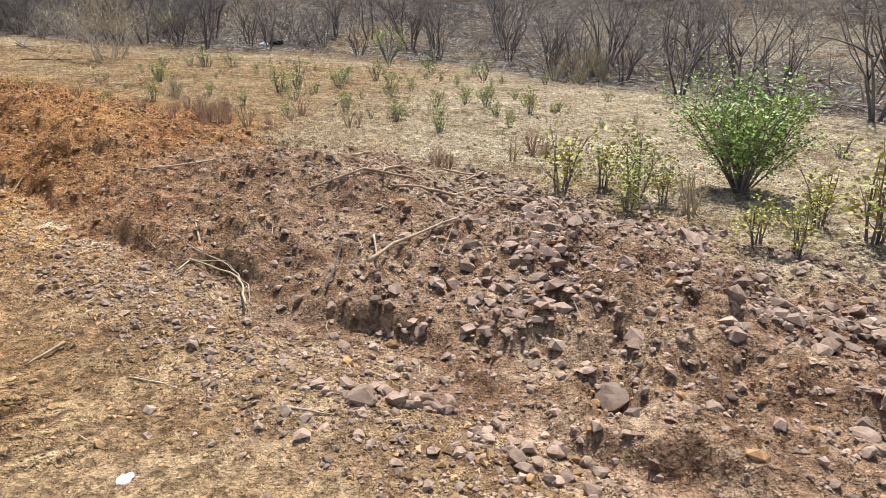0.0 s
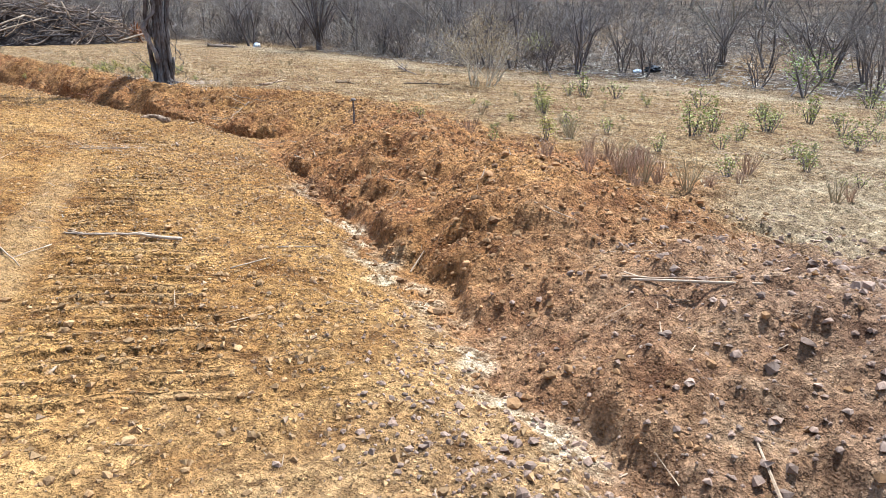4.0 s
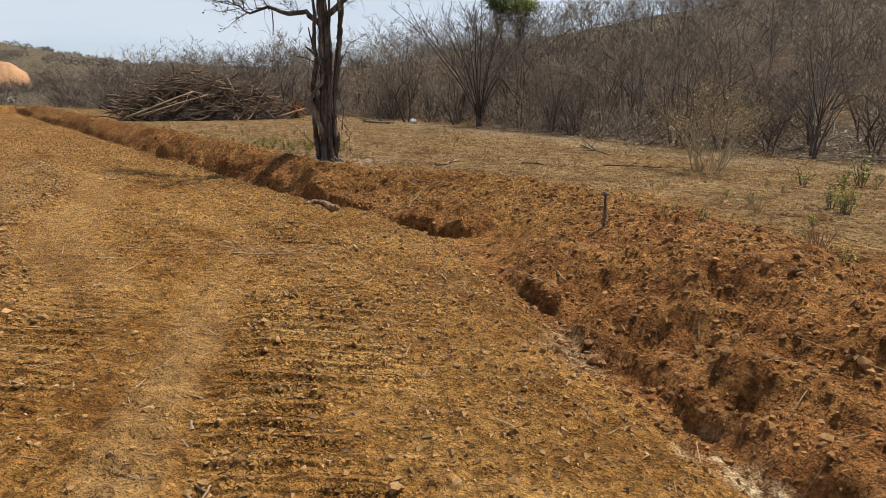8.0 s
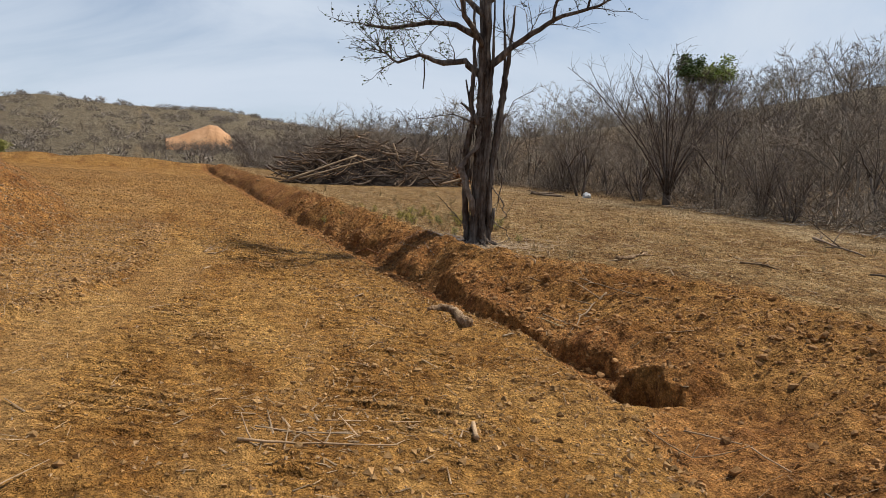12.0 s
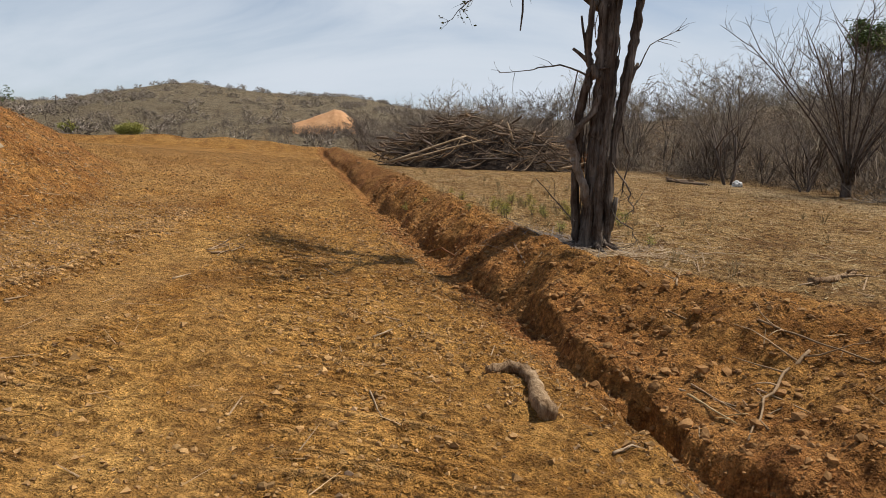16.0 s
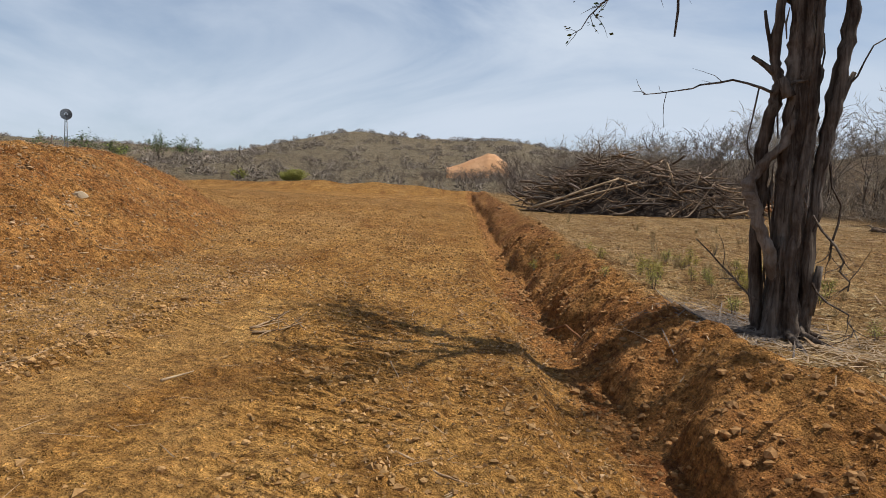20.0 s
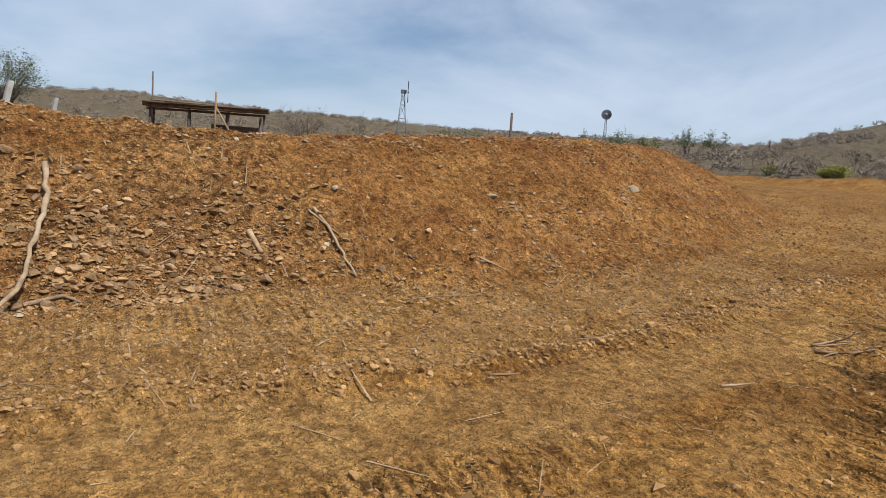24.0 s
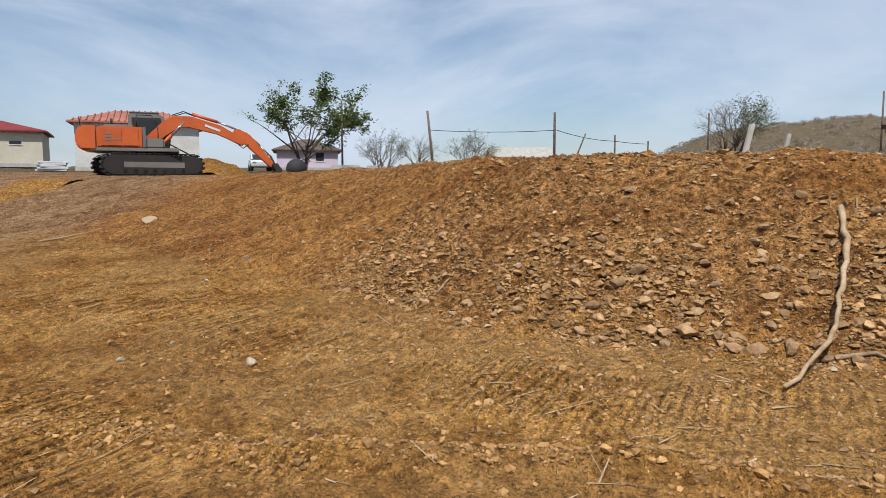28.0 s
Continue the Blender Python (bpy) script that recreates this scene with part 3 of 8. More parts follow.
        # slumped hollows in the spoil face
        pit = np.clip(hash_noise(x / 0.6, y / 0.45, 77) - 0.70, 0, 1) / 0.30
        z = z - 0.13 * (1 - 0.8 * calm) * pit * step(0.7, 0.9, ragged) * (1 - step(1.2, 1.6, ragged)) * near * (1 - ended)
        pit_x, pit_y = 0.10 * fractal(x, y, 0.16, 78, 2), 0.10 * fractal(x, y, 0.16, 79, 2)
        for px, py, pr, pd in PITS:
            z = z - 0.42 * pd * np.exp(-(((x - px + pit_x) ** 2 + 1.6 * (y - py + pit_y) ** 2) / (pr * pr)) ** 2)
        flat = (1 - loose)
        on_road = step(0.05, -0.1, d) * (1 - on_slope)
        lane, phase = track_bars(x, y, d)
        edge = x - along(EDGE, y)
        by_edge = step(-3.5, -1.5, y) * (1 - step(3, 10, y))
        smooth_lane = by_edge * step(0.05, 0.25, edge) * (1 - step(0.8, 1.0, edge))
        z = z + flat * near * (0.018 * fractal(x, y, 0.5, 81, 3) + 0.040 * (1 - 0.75 * lane * on_road) * (1 - 0.8 * smooth_lane) * fractal(x, y, 0.13, 83, 2) * (0.4 + hash_noise(x / 0.8, y / 0.8, 85)))
        # crawler tracks: bars across the lanes
        lane = lane * (1 - smooth_lane)
        z = z + near * on_road * by_edge * 0.085 * np.exp(-((edge + 0.04 * fractal(x, y, 0.6, 87, 2)) / 0.10) ** 2) * (0.3 + hash_noise(x / 0.3, y / 0.3, 88))
        bars = step(0.30, 0.72, phase) * (1 - step(0.76, 0.93, phase))
        broken = step(0.25, 0.5, hash_noise(x / 0.22 + 50, y / 0.22, 92))
        z = z + on_road * near * lane * (0.016 - 0.040 * bars * (0.35 + 0.65 * broken))
        bar_mask = on_road * lane * (0.35 + 0.65 * broken)
        scraped = on_road * lane * (1 - step(0.05, 0.3, phase)) * step(0.45, 0.7, hash_noise(x / 0.45, y / 0.2, 96))
        # blade and grouser marks raked towards the slope
        rake = step(0.15, -0.1, edge) * step(-3.2, -2.2, s) * (1 - step(-0.25, 0.15, s)) * step(-6.5, -4.5, y) * (1 - step(7, 9, y))
        raked = (y * 0.80 + x * 0.50) * 2 * math.pi / 0.22 + fractal(x, y, 0.8, 95, 2)
        raked_here = step(0.35, 0.55, hash_noise(x / 0.9, y / 0.7, 97))
        z = z + near * rake * 0.012 * np.sin(raked) * raked_here
        bar_mask = np.maximum(bar_mask, 0.10 * rake * raked_here)
        scraped = np.maximum(scraped, 1.0 * rake * raked_here * step(0.45, 0.9, np.sin(raked)) * step(0.42, 0.65, hash_noise(x / 0.5, y / 0.5, 98)))
        z = z - near * on_road * 0.03 * np.exp(-((d + 2.05) / 0.16) ** 2) * hash_noise(x / 0.6, y / 2.0, 99)
        z = z + step(20, 60, far) * 0.5 * fractal(x, y, 9, 101, 3) * step(55, 75, far)
    else:
        on_slope = ((s > -0.3) & (d < -1)) * step(-0.3, 0.4, s)
        loose = np.maximum(step(0.3, 0.9, ragged) * (1 - step(0.85, 1.1, run)) * (1 - ended), on_slope)
        scraped = smooth_lane = bar_mask = np.zeros_like(x)
    is_field = step(0.75, 1.05, run + 0.25 * fractal(x, y, 1.2, 111, 3)) * step(1.2, 1.6, d)
    spoil = np.clip(np.maximum(step(0.1, 0.4, ragged) * (1 - is_field) * (1 - 0.6 * calm * step(0.8, 1.3, ragged)), on_slope * 0.75), 0, 1)
    beyond = np.maximum(step(54, 58, y), step(-32, -42, x) * step(10, 30, far))
    litter = np.clip(np.maximum(step(-0.6, 1.0, into + 1.2 * fractal(x, y, 3, 121, 3)) * (1 - 0.6 * step(0.58, 0.75, hash_noise(x / 2.2, y / 2.2, 123)) * (1 - step(6, 12, into))), beyond), 0, 1)
    dust = step(0.35, 0.9, np.exp(-((d + 2.28 + 0.06 * np.sin(y * 0.5)) / 0.24) ** 2) * (0.6 + 0.6 * hash_noise(x / 0.9, y / 2.2, 131))) * 0.8 * (1 - 0.8 * step(-4.5, -1, y))
    dust = np.maximum(dust, 0.5 * np.exp(-((d + 4.3) / 0.35) ** 2) * step(0.3, 0.7, hash_noise(x / 1.2, y / 2.2, 133)))
    dust = np.clip(np.maximum(np.maximum(dust * 0.8, 0.9 * scraped), 0.28 * smooth_lane), 0, 1)
    dust = np.maximum(dust, 0.35 * step(0.2, -0.2, x - along(EDGE, y)) * step(-3.4, -2.4, s) * (1 - step(-0.2, 0.1, s)) * step(0.35, 0.6, hash_noise(x / 0.8, y / 0.5, 147)))
    grey = step(-7.5, -12.0, y + 1.0 * fractal(x, y, 1.5, 137, 3))
    grey = np.maximum(grey, 0.8 * np.exp(-((into + 1.2 + 0.5 * fractal(x, y, 2.5, 125, 2)) / 0.8) ** 2) * (1 - step(20, 30, y)))
    chalk = np.exp(-((ragged - 0.30) / 0.16) ** 2) * step(0.50, 0.72, hash_noise(x / 0.5, y / 0.8, 141) * (1 - step(-4.5, -3, y)) + 0.12) * step(-2.5, -4, y) * step(-15.5, -13.5, y) * (0.45 + 0.35 * step(-11, -9.5, y)) * step(0.3, 0.6, hash_noise(x / 0.12, y / 0.16, 143))
    turn = step(-4, 2, y)
    across = (0.58 - 0.22 * turn) * x + (0.81 + 0.12 * turn) * y
    stony = 0.6 * on_slope * step(-3.6, -1.8, y) * (1 - step(3.0, 4.8, y)) * step(0.30, 0.55, hash_noise(x / 1.1, y / 1.1, 145) + 0.25 * (1 - step(0.6, 1.6, s)))
    return z, dict(stony=stony, bars=bar_mask, across=across, hill=np.maximum(beyond * step(52, 62, far), 0.8 * step(14, 30, into)), dust=dust, spoil=spoil, field=is_field, litter=litter, chalk=chalk, grey=grey), dict(d=d, s=s, into=into, far=far)


def level(x, y):
    """Height of the ground at one place."""
    return float(land(np.array([x]), np.array([y]))[0][0])


def levels(x, y):
    return land(np.asarray(x, float), np.asarray(y, float))[0]


def spaced(lo, hi, fine, outer_lo, outer_hi, growth=1.09):
    mid = list(np.arange(lo, hi, fine))
    w, up = fine, hi
    while up < outer_hi:
        mid.append(up)
        w *= growth
        up += w
    mid.append(outer_hi)
    w, dn, low = fine, lo, []
    while dn > outer_lo:
        w *= growth
        dn -= w
        low.append(max(dn, outer_lo))
    return np.array(low[::-1] + mid)


def ground_sheets():
    xs = spaced(-8.4, 4.2, 0.044, -1600, 1600, 1.11)
    ys = spaced(-15.2, 9.0, 0.034, -1600, 1600, 1.08)
    X, Y = np.meshgrid(xs, ys)
    Z, kinds, info = land(X, Y)
    verts = np.stack([X, Y, Z], -1).reshape(-1, 3)
    nx, ny = len(xs), len(ys)
    i = (np.arange(ny - 1)[:, None] * nx + np.arange(nx - 1)[None, :])
    quads = np.stack([i, i + 1, i + nx + 1, i + nx], -1).reshape(-1, 4)
    centre = lambda a: 0.25 * (a[:-1, :-1] + a[1:, :-1] + a[:-1, 1:] + a[1:, 1:]).ravel()
    d, s, y = centre(info["d"]), centre(info["s"]), centre(Y)
    berm = (d > 0.55) & (d < along(BERM, y)) & (y > -18) & (y < 47.5)
    bank = (s > 0.0) & (s < 4.2) & (d < -1) & (y > -8) & (y < 17)
    for name, pick, label in (("ground", ~(berm | bank), "dry ochre earth, graded road, stubbly field and wooded slopes"),
                              ("spoil_bank", berm, "loose reddish excavated earth heaped along the trench"),
                              ("fill_embankment", bank, "stony brown earth slope of a newly filled platform")):
        q = quads[pick]
        used, back = np.unique(q, return_inverse=True)
        me = quads_mesh(name, verts[used], back.reshape(-1, 4), EARTH, True)
        for key, values in kinds.items():
            a = me.attributes.new(key, "FLOAT", "POINT")
            a.data.foreach_set("value", np.asarray(values, np.float32).ravel()[used])
        tagged(new(name, me), label, "ground" if name == "ground" else "earth bank", kind="structure")


ground_sheets()


# ---- scattered clods, stones and litter ----
def shard_shapes(seed, count=14):
    """Angular broken pieces with a slanting flat top, of fourteen faces."""
    rng, out = random.Random(seed), []
    for _ in range(count):
        turn, tilt = rng.uniform(0, 6.28), rng.uniform(-0.3, 0.3)
        ring = []
        for k in range(5):
            w = turn + 1.257 * k + rng.uniform(-0.4, 0.4)
            ring.append((math.cos(w) * rng.uniform(0.7, 1.15), math.sin(w) * rng.uniform(0.55, 0.95), rng.uniform(-0.3, 0.25)))
        top = []
        for k in range(3):
            w = turn + 0.3 + 2.094 * k + rng.uniform(-0.4, 0.4)
            px, py = math.cos(w) * rng.uniform(0.35, 0.75), math.sin(w) * rng.uniform(0.3, 0.65)
            top.append((px, py, rng.uniform(0.38, 0.55) + tilt * px))
        out.append(np.array(ring + top + [(0, 0, -0.5)]) * (1, 1, rng.uniform(0.65, 1.1)))
    tris = [(0, 1, 5), (1, 6, 5), (1, 2, 6), (2, 3, 6), (3, 7, 6), (3, 4, 7), (4, 0, 7), (0, 5, 7), (5, 6, 7)] + [((k + 1) % 5, k, 8) for k in range(5)]
    return out, np.array(tris)


SHARDS, SHARD_TRIS = shard_shapes(5)


def lump_shapes(seed, count=12):
    """Rounded, knobbly clods of twenty faces."""
    rng = np.random.RandomState(seed)
    g = (1 + 5 ** 0.5) / 2
    ico = np.array([(-1, g, 0), (1, g, 0), (-1, -g, 0), (1, -g, 0), (0, -1, g), (0, 1, g), (0, -1, -g), (0, 1, -g), (g, 0, -1), (g, 0, 1), (-g, 0, -1), (-g, 0, 1)]) / 1.902
    tris = np.array([(0, 11, 5), (0, 5, 1), (0, 1, 7), (0, 7, 10), (0, 10, 11), (1, 5, 9), (5, 11, 4), (11, 10, 2), (10, 7, 6), (7, 1, 8),
                     (3, 9, 4), (3, 4, 2), (3, 2, 6), (3, 6, 8), (3, 8, 9), (4, 9, 5), (2, 4, 11), (6, 2, 10), (8, 6, 7), (9, 8, 1)])
    out = [(ico * rng.uniform(0.68, 1.2, (12, 1)) + rng.uniform(-0.14, 0.14, (12, 3))) * rng.uniform((0.8, 0.65, 0.5), (1.15, 0.95, 0.75)) for _ in range(count)]
    return out, tris


LUMPS, LUMP_TRIS = lump_shapes(6)


def chip_shapes(seed, count=8):
    """Tiny wedge-shaped crumbs of six faces."""
    rng, out = random.Random(seed), []
    for _ in range(count):
        a = [rng.uniform(0, 0.6) + 2.094 * k for k in range(3)]
        ring = [(math.cos(w) * rng.uniform(0.7, 1.3), math.sin(w) * rng.uniform(0.7, 1.3), rng.uniform(-0.25, 0.25)) for w in a]
        out.append(np.array(ring + [(rng.uniform(-0.4, 0.4), rng.uniform(-0.4, 0.4), rng.uniform(0.6, 1.0)), (0, 0, -0.7)]))
    return out, np.array([(0, 1, 3), (1, 2, 3), (2, 0, 3), (1, 0, 4), (2, 1, 4), (0, 2, 4)])


CHIPS, CHIP_TRIS = chip_shapes(4)


def scatter(name, xs, ys, sizes, mat, label, category, sink=0.25, seed=0, fine=False):
    """Many small lumps strewn over the ground, as one object."""
    shapes, tris = (CHIPS, CHIP_TRIS) if fine else (LUMPS, LUMP_TRIS) if mat in (CLOD, BANK_CLOD) else (SHARDS, SHARD_TRIS)
    rng = np.random.RandomState(seed)
    zs = land(xs, ys)[0]
    n = len(xs)
    a = rng.uniform(0, 2 * math.pi, n)
    tilt = rng.uniform(-0.6, 0.6, n)
    ca, sa, ct, st = np.cos(a), np.sin(a), np.cos(tilt), np.sin(tilt)
    kind = rng.randint(0, len(shapes), n)
    V = np.stack(shapes)[kind] * sizes[:, None, None]
    y2, z2 = V[:, :, 1] * ct[:, None] - V[:, :, 2] * st[:, None], V[:, :, 1] * st[:, None] + V[:, :, 2] * ct[:, None]
    x3, y3 = V[:, :, 0] * ca[:, None] - y2 * sa[:, None], V[:, :, 0] * sa[:, None] + y2 * ca[:, None]
    P = np.stack([x3 + xs[:, None], y3 + ys[:, None], z2 + (zs + sizes * (0.42 - sink))[:, None]], -1)
    k = P.shape[1]
    T = (tris[None] + (np.arange(n) * k)[:, None, None]).reshape(-1, 3)
    return tagged(new(name, quads_mesh(name, P.reshape(-1, 3), T, mat)), label, category, kind="stuff")


def strewn(count, x0, x1, y0, y1, keep, seed):
    rng = np.random.RandomState(seed)
    x, y = rng.uniform(x0, x1, count), rng.uniform(y0, y1, count)
    info = land(x, y, False)[2]
    ok = keep(x, y, info["d"], info["s"], rng.uniform(0, 1, count))
    return x[ok], y[ok], np.random.RandomState(seed + 1)


def lognormal(rng, n, mean, spread, top):
    return np.minimum(mean * np.exp(spread * rng.standard_normal(n)), top)


def scatter_all():
    stony = lambda y: step(-3.4, -1.6, y) * (1 - step(2.8, 4.4, y))
    def on_road(x, y, d, s, u):
        u = u + 2.0 * np.exp(-((d + 2.28) / 0.2) ** 2) * step(-1, -4.5, y)
        u = u + 0.75 * step(-9, -11, y) * step(-0.5, -1.1, d)
        edge = x - along(EDGE, y)
        u = u + 0.9 * (edge > 0.15) * (edge < 0.85) * step(-3, -1, y) * (1 - step(3, 9, y))
        lump = hash_noise(x / 0.55, y / 0.55, 5) * 0.6 + hash_noise(x / 1.7, y / 1.7, 7) * 0.4
        return (d < 0.35) & (s < 0.1) & (d > -6.5) & (u < (0.16 + 0.84 * step(0.42, 0.62, lump)) * (0.10 + 0.90 * np.exp(np.minimum(d, 0) / 2.2)) + 0.7 * np.exp(-(d / 0.6) ** 2))
    x, y, r = strewn(80000, -9.0, 2.2, -14.8, 10, on_road, 11)
    scatter("road_crumbs", x, y, np.where(y > -4, 1.2, 1.0) * lognormal(r, len(x), 0.0110, 0.5, 0.032), CLOD, "small crumbs of brown earth on the graded road", "soil crumbs", seed=1, fine=True)
    x, y, r = strewn(42000, -9.0, 2.2, -14.8, 10, on_road, 12)
    scatter("road_gravel", x, y, lognormal(r, len(x), 0.0085, 0.5, 0.024), STONE, "fine pale gravel strewn on the graded road", "gravel", seed=2, fine=True)
    x, y, r = strewn(30000, -10, 2.2, 10, 36, lambda x, y, d, s, u: (d < 0.35) & (s < 0.1), 18)
    scatter("road_crumbs", x, y, lognormal(r, len(x), 0.014, 0.45, 0.04), CLOD, "small crumbs of brown earth on the far road", "soil crumbs", seed=8, fine=True)
    x, y, r = strewn(24000, -8.5, 2.2, -14.8, 16, lambda x, y, d, s, u: (d < 0.3) & (s < 0.1) & (hash_noise(x / 0.8, y / 0.8, 5) + 0.4 * u - 0.3 * step(-2.0, -2.8, d) > 0.62), 19)
    scatter("road_clods", x, y, lognormal(r, len(x), 0.0125, 0.5, 0.036), CLOD, "brown clods of earth on the graded road", "soil clods", seed=9)
    def on_bars(x, y, d, s, u):
        lane, phase = track_bars(x, y, d)
        return (d < 0) & (s < 0) & (lane * step(0.62, 0.8, phase) > 0.4 + 0.4 * u)
    x, y, r = strewn(110000, -8.0, 1.4, -14.5, 8, on_bars, 22)
    scatter("track_crumbs", x, y, lognormal(r, len(x), 0.0085, 0.45, 0.024), CLOD, "crumbs of earth in rows left by crawler tracks", "soil crumbs", seed=12, fine=True)
    def beside(x, y, d, s, u):
        edge = x - along(EDGE, y)
        return (s < 0.05) & (u < np.exp(-(edge / 0.14) ** 2) + 0.18 * (edge < 0) * step(0.4, 0.6, hash_noise(x / 0.5, y / 0.5, 44)))
    x, y, r = strewn(40000, -6.5, -1.8, -3.5, 9.5, beside, 24)
    scatter("windrow_clods", x, y, lognormal(r, len(x), 0.0125, 0.5, 0.04), CLOD, "ridge of dark brown clods left by the grader", "soil clods", seed=14)
    x, y, r = strewn(60000, -7, -1.8, -3.5, 9.5, lambda x, y, d, s, u: (s < 0.1) & (x < along(EDGE, y) + 0.05) & (u < 0.7 * step(-3.0, 0.5, y)), 25)
    scatter("foot_chips", x, y, lognormal(r, len(x), 0.008, 0.45, 0.025), STONE, "small brown chips at the foot of the fill slope", "stone chips", seed=15, fine=True)
    x, y, r = strewn(9000, -8.5, -3.2, 2.5, 13, lambda x, y, d, s, u: (s > 0.05) & (s < 3.2) & (u < 0.08 + 0.9 * step(0.55, 0.75, hash_noise(x / 0.8, y / 0.8, 48))), 27)
    scatter("slope_cobbles", x, y, lognormal(r, len(x), 0.019, 0.45, 0.05), STONE, "tan cobbles in patches on the fill slope", "stones", seed=17)
    x, y, r = strewn(1500, -9.0, -3.2, -3, 13, lambda x, y, d, s, u: (s > -0.3) & (s < 3.2) & (u < 0.6), 28)
    scatter("pale_chips", x, y, lognormal(r, len(x), 0.015, 0.4, 0.04), PALE_STONE, "pale stone chips scattered on the fill slope", "stones", seed=18)
    x, y, r = strewn(14000, -5.5, 1, -17.5, -12.2, lambda x, y, d, s, u: (d > 1.0) & (d < 4.6) & (u < 0.25 + 0.75 * step(0.4, 0.6, hash_noise(x / 0.9, y / 0.9, 46))), 26)
    scatter("bank_rubble", x, y, lognormal(r, len(x), 0.023, 0.6, 0.085), GREY_STONE, "broken brown rubble on the spoil bank", "stones", seed=16)
    x, y, r = strewn(26000, -6.5, 0, -16.5, -8, lambda x, y, d, s, u: (u < np.exp(-((d + 0.1) / 0.42) ** 2) * step(-8, -10, y)) & (d < 0.5), 23)
    scatter("trench_gravel", x, y, lognormal(r, len(x), 0.0125, 0.5, 0.04), GREY_STONE, "grey-brown gravel along the edge of the trench", "gravel", seed=13)
    in_bank = lambda x, y, d, s, u: (d > 0.3) & (d < along(BERM, y) * (0.6 + 0.4 * u)) & ~((y > -2.6) & (y < -0.8) & (d < 1.3) & (u < 0.85))
    x, y, r = strewn(60000, -6.5, 6, -16.5, 10, lambda x, y, d, s, u: in_bank(x, y, d, s, u) & (hash_noise(x * 41, y * 41, 6) < 0.4 + 0.6 * step(-11, -8.5, y)), 20)
    scatter("bank_crumbs", x, y, lognormal(r, len(x), 0.010, 0.55, 0.035), BANK_CLOD, "small reddish crumbs of dug earth on the spoil bank", "soil crumbs", seed=10, fine=True)
    x, y, r = strewn(46000, -6, 6, -16.5, 16, lambda x, y, d, s, u: in_bank(x, y, d, s, u) & (hash_noise(x * 37, y * 37, 6) < 0.2 + 0.8 * step(-10.5, -8, y)), 13)
    scatter("bank_clods", x, y, lognormal(r, len(x), 0.0155, 0.55, 0.055), BANK_CLOD, "reddish clods of dug earth on the spoil bank", "soil clods", seed=3)
    x, y, r = strewn(9000, -1.5, 3.2, -1.0, 16, lambda x, y, d, s, u: (d > 0.18) & (d < 0.95) & (u < 0.75 * np.exp(-((d - 0.55) / 0.16) ** 2) * step(0.25, 0.6, hash_noise(x / 0.5, y / 0.5, 47))), 29)
    scatter("trench_clods", x, y, lognormal(r, len(x), 0.021, 0.55, 0.075), BANK_CLOD, "dark clods fallen from the spoil bank into the trench", "soil clods", seed=19)
    x, y, r = strewn(20000, -6.4, 3, -17, -8.0, lambda x, y, d, s, u: (d > -0.5) & (d < along(BERM, y)) & (u < step(-8.0, -12.0, y)), 14)
    scatter("bank_stones", x, y, lognormal(r, len(x), 0.013, 0.6, 0.05), GREY_STONE, "broken tan and grey stones on the spoil bank", "stones", seed=4)
    x, y, r = strewn(26000, -14, -2.5, -8, 15, lambda x, y, d, s, u: (s > -0.5 * u) & (s < 3.6) & (d < -2) & (u < 0.85), 15)
    scatter("slope_crumbs", x, y, lognormal(r, len(x), 0.011, 0.5, 0.03), CLOD, "small brown crumbs of earth on the fill slope", "soil crumbs", seed=5, fine=True)
    x, y, r = strewn(95000, -14, -2.5, -8, 15, lambda x, y, d, s, u: (s > -0.3 * u) & (s < 3.8) & (d < -2) & (u < 0.75 + 0.25 * stony(y)), 16)
    scatter("slope_stones", x, y, lognormal(r, len(x), 0.0095, 0.5, 0.034), SLOPE_STONE, "grey and tan broken stones on the fill slope", "stones", seed=6, fine=True)
    x, y, r = strewn(84000, -9, -4.2, -3.6, 4.8, lambda x, y, d, s, u: (s > -0.15 * u) & (s < 2.6) & (u < stony(y) * (1 - 0.86 * step(0.3, 1.3, s)) * (0.30 + 0.70 * step(0.3, 0.6, hash_noise(x / 0.6, y / 0.6, 49)))), 21)
    scatter("slope_rubble", x, y, lognormal(r, len(x), 0.0118, 0.65, 0.06), SLOPE_STONE, "angular grey-brown rubble at the foot of the slope", "stones", seed=11)
    x, y, r = strewn(9000, 0, 13, -17, 22, lambda x, y, d, s, u: (d > 1.6) & (hash_noise(x / 1.4, y / 1.4, 8) + 0.4 * u > 0.5), 17)
    scatter("field_crumbs", x, y, lognormal(r, len(x), 0.014, 0.5, 0.045), CLOD, "dry crumbs of earth and dung on the field", "soil crumbs", seed=7, fine=True)


scatter_all()


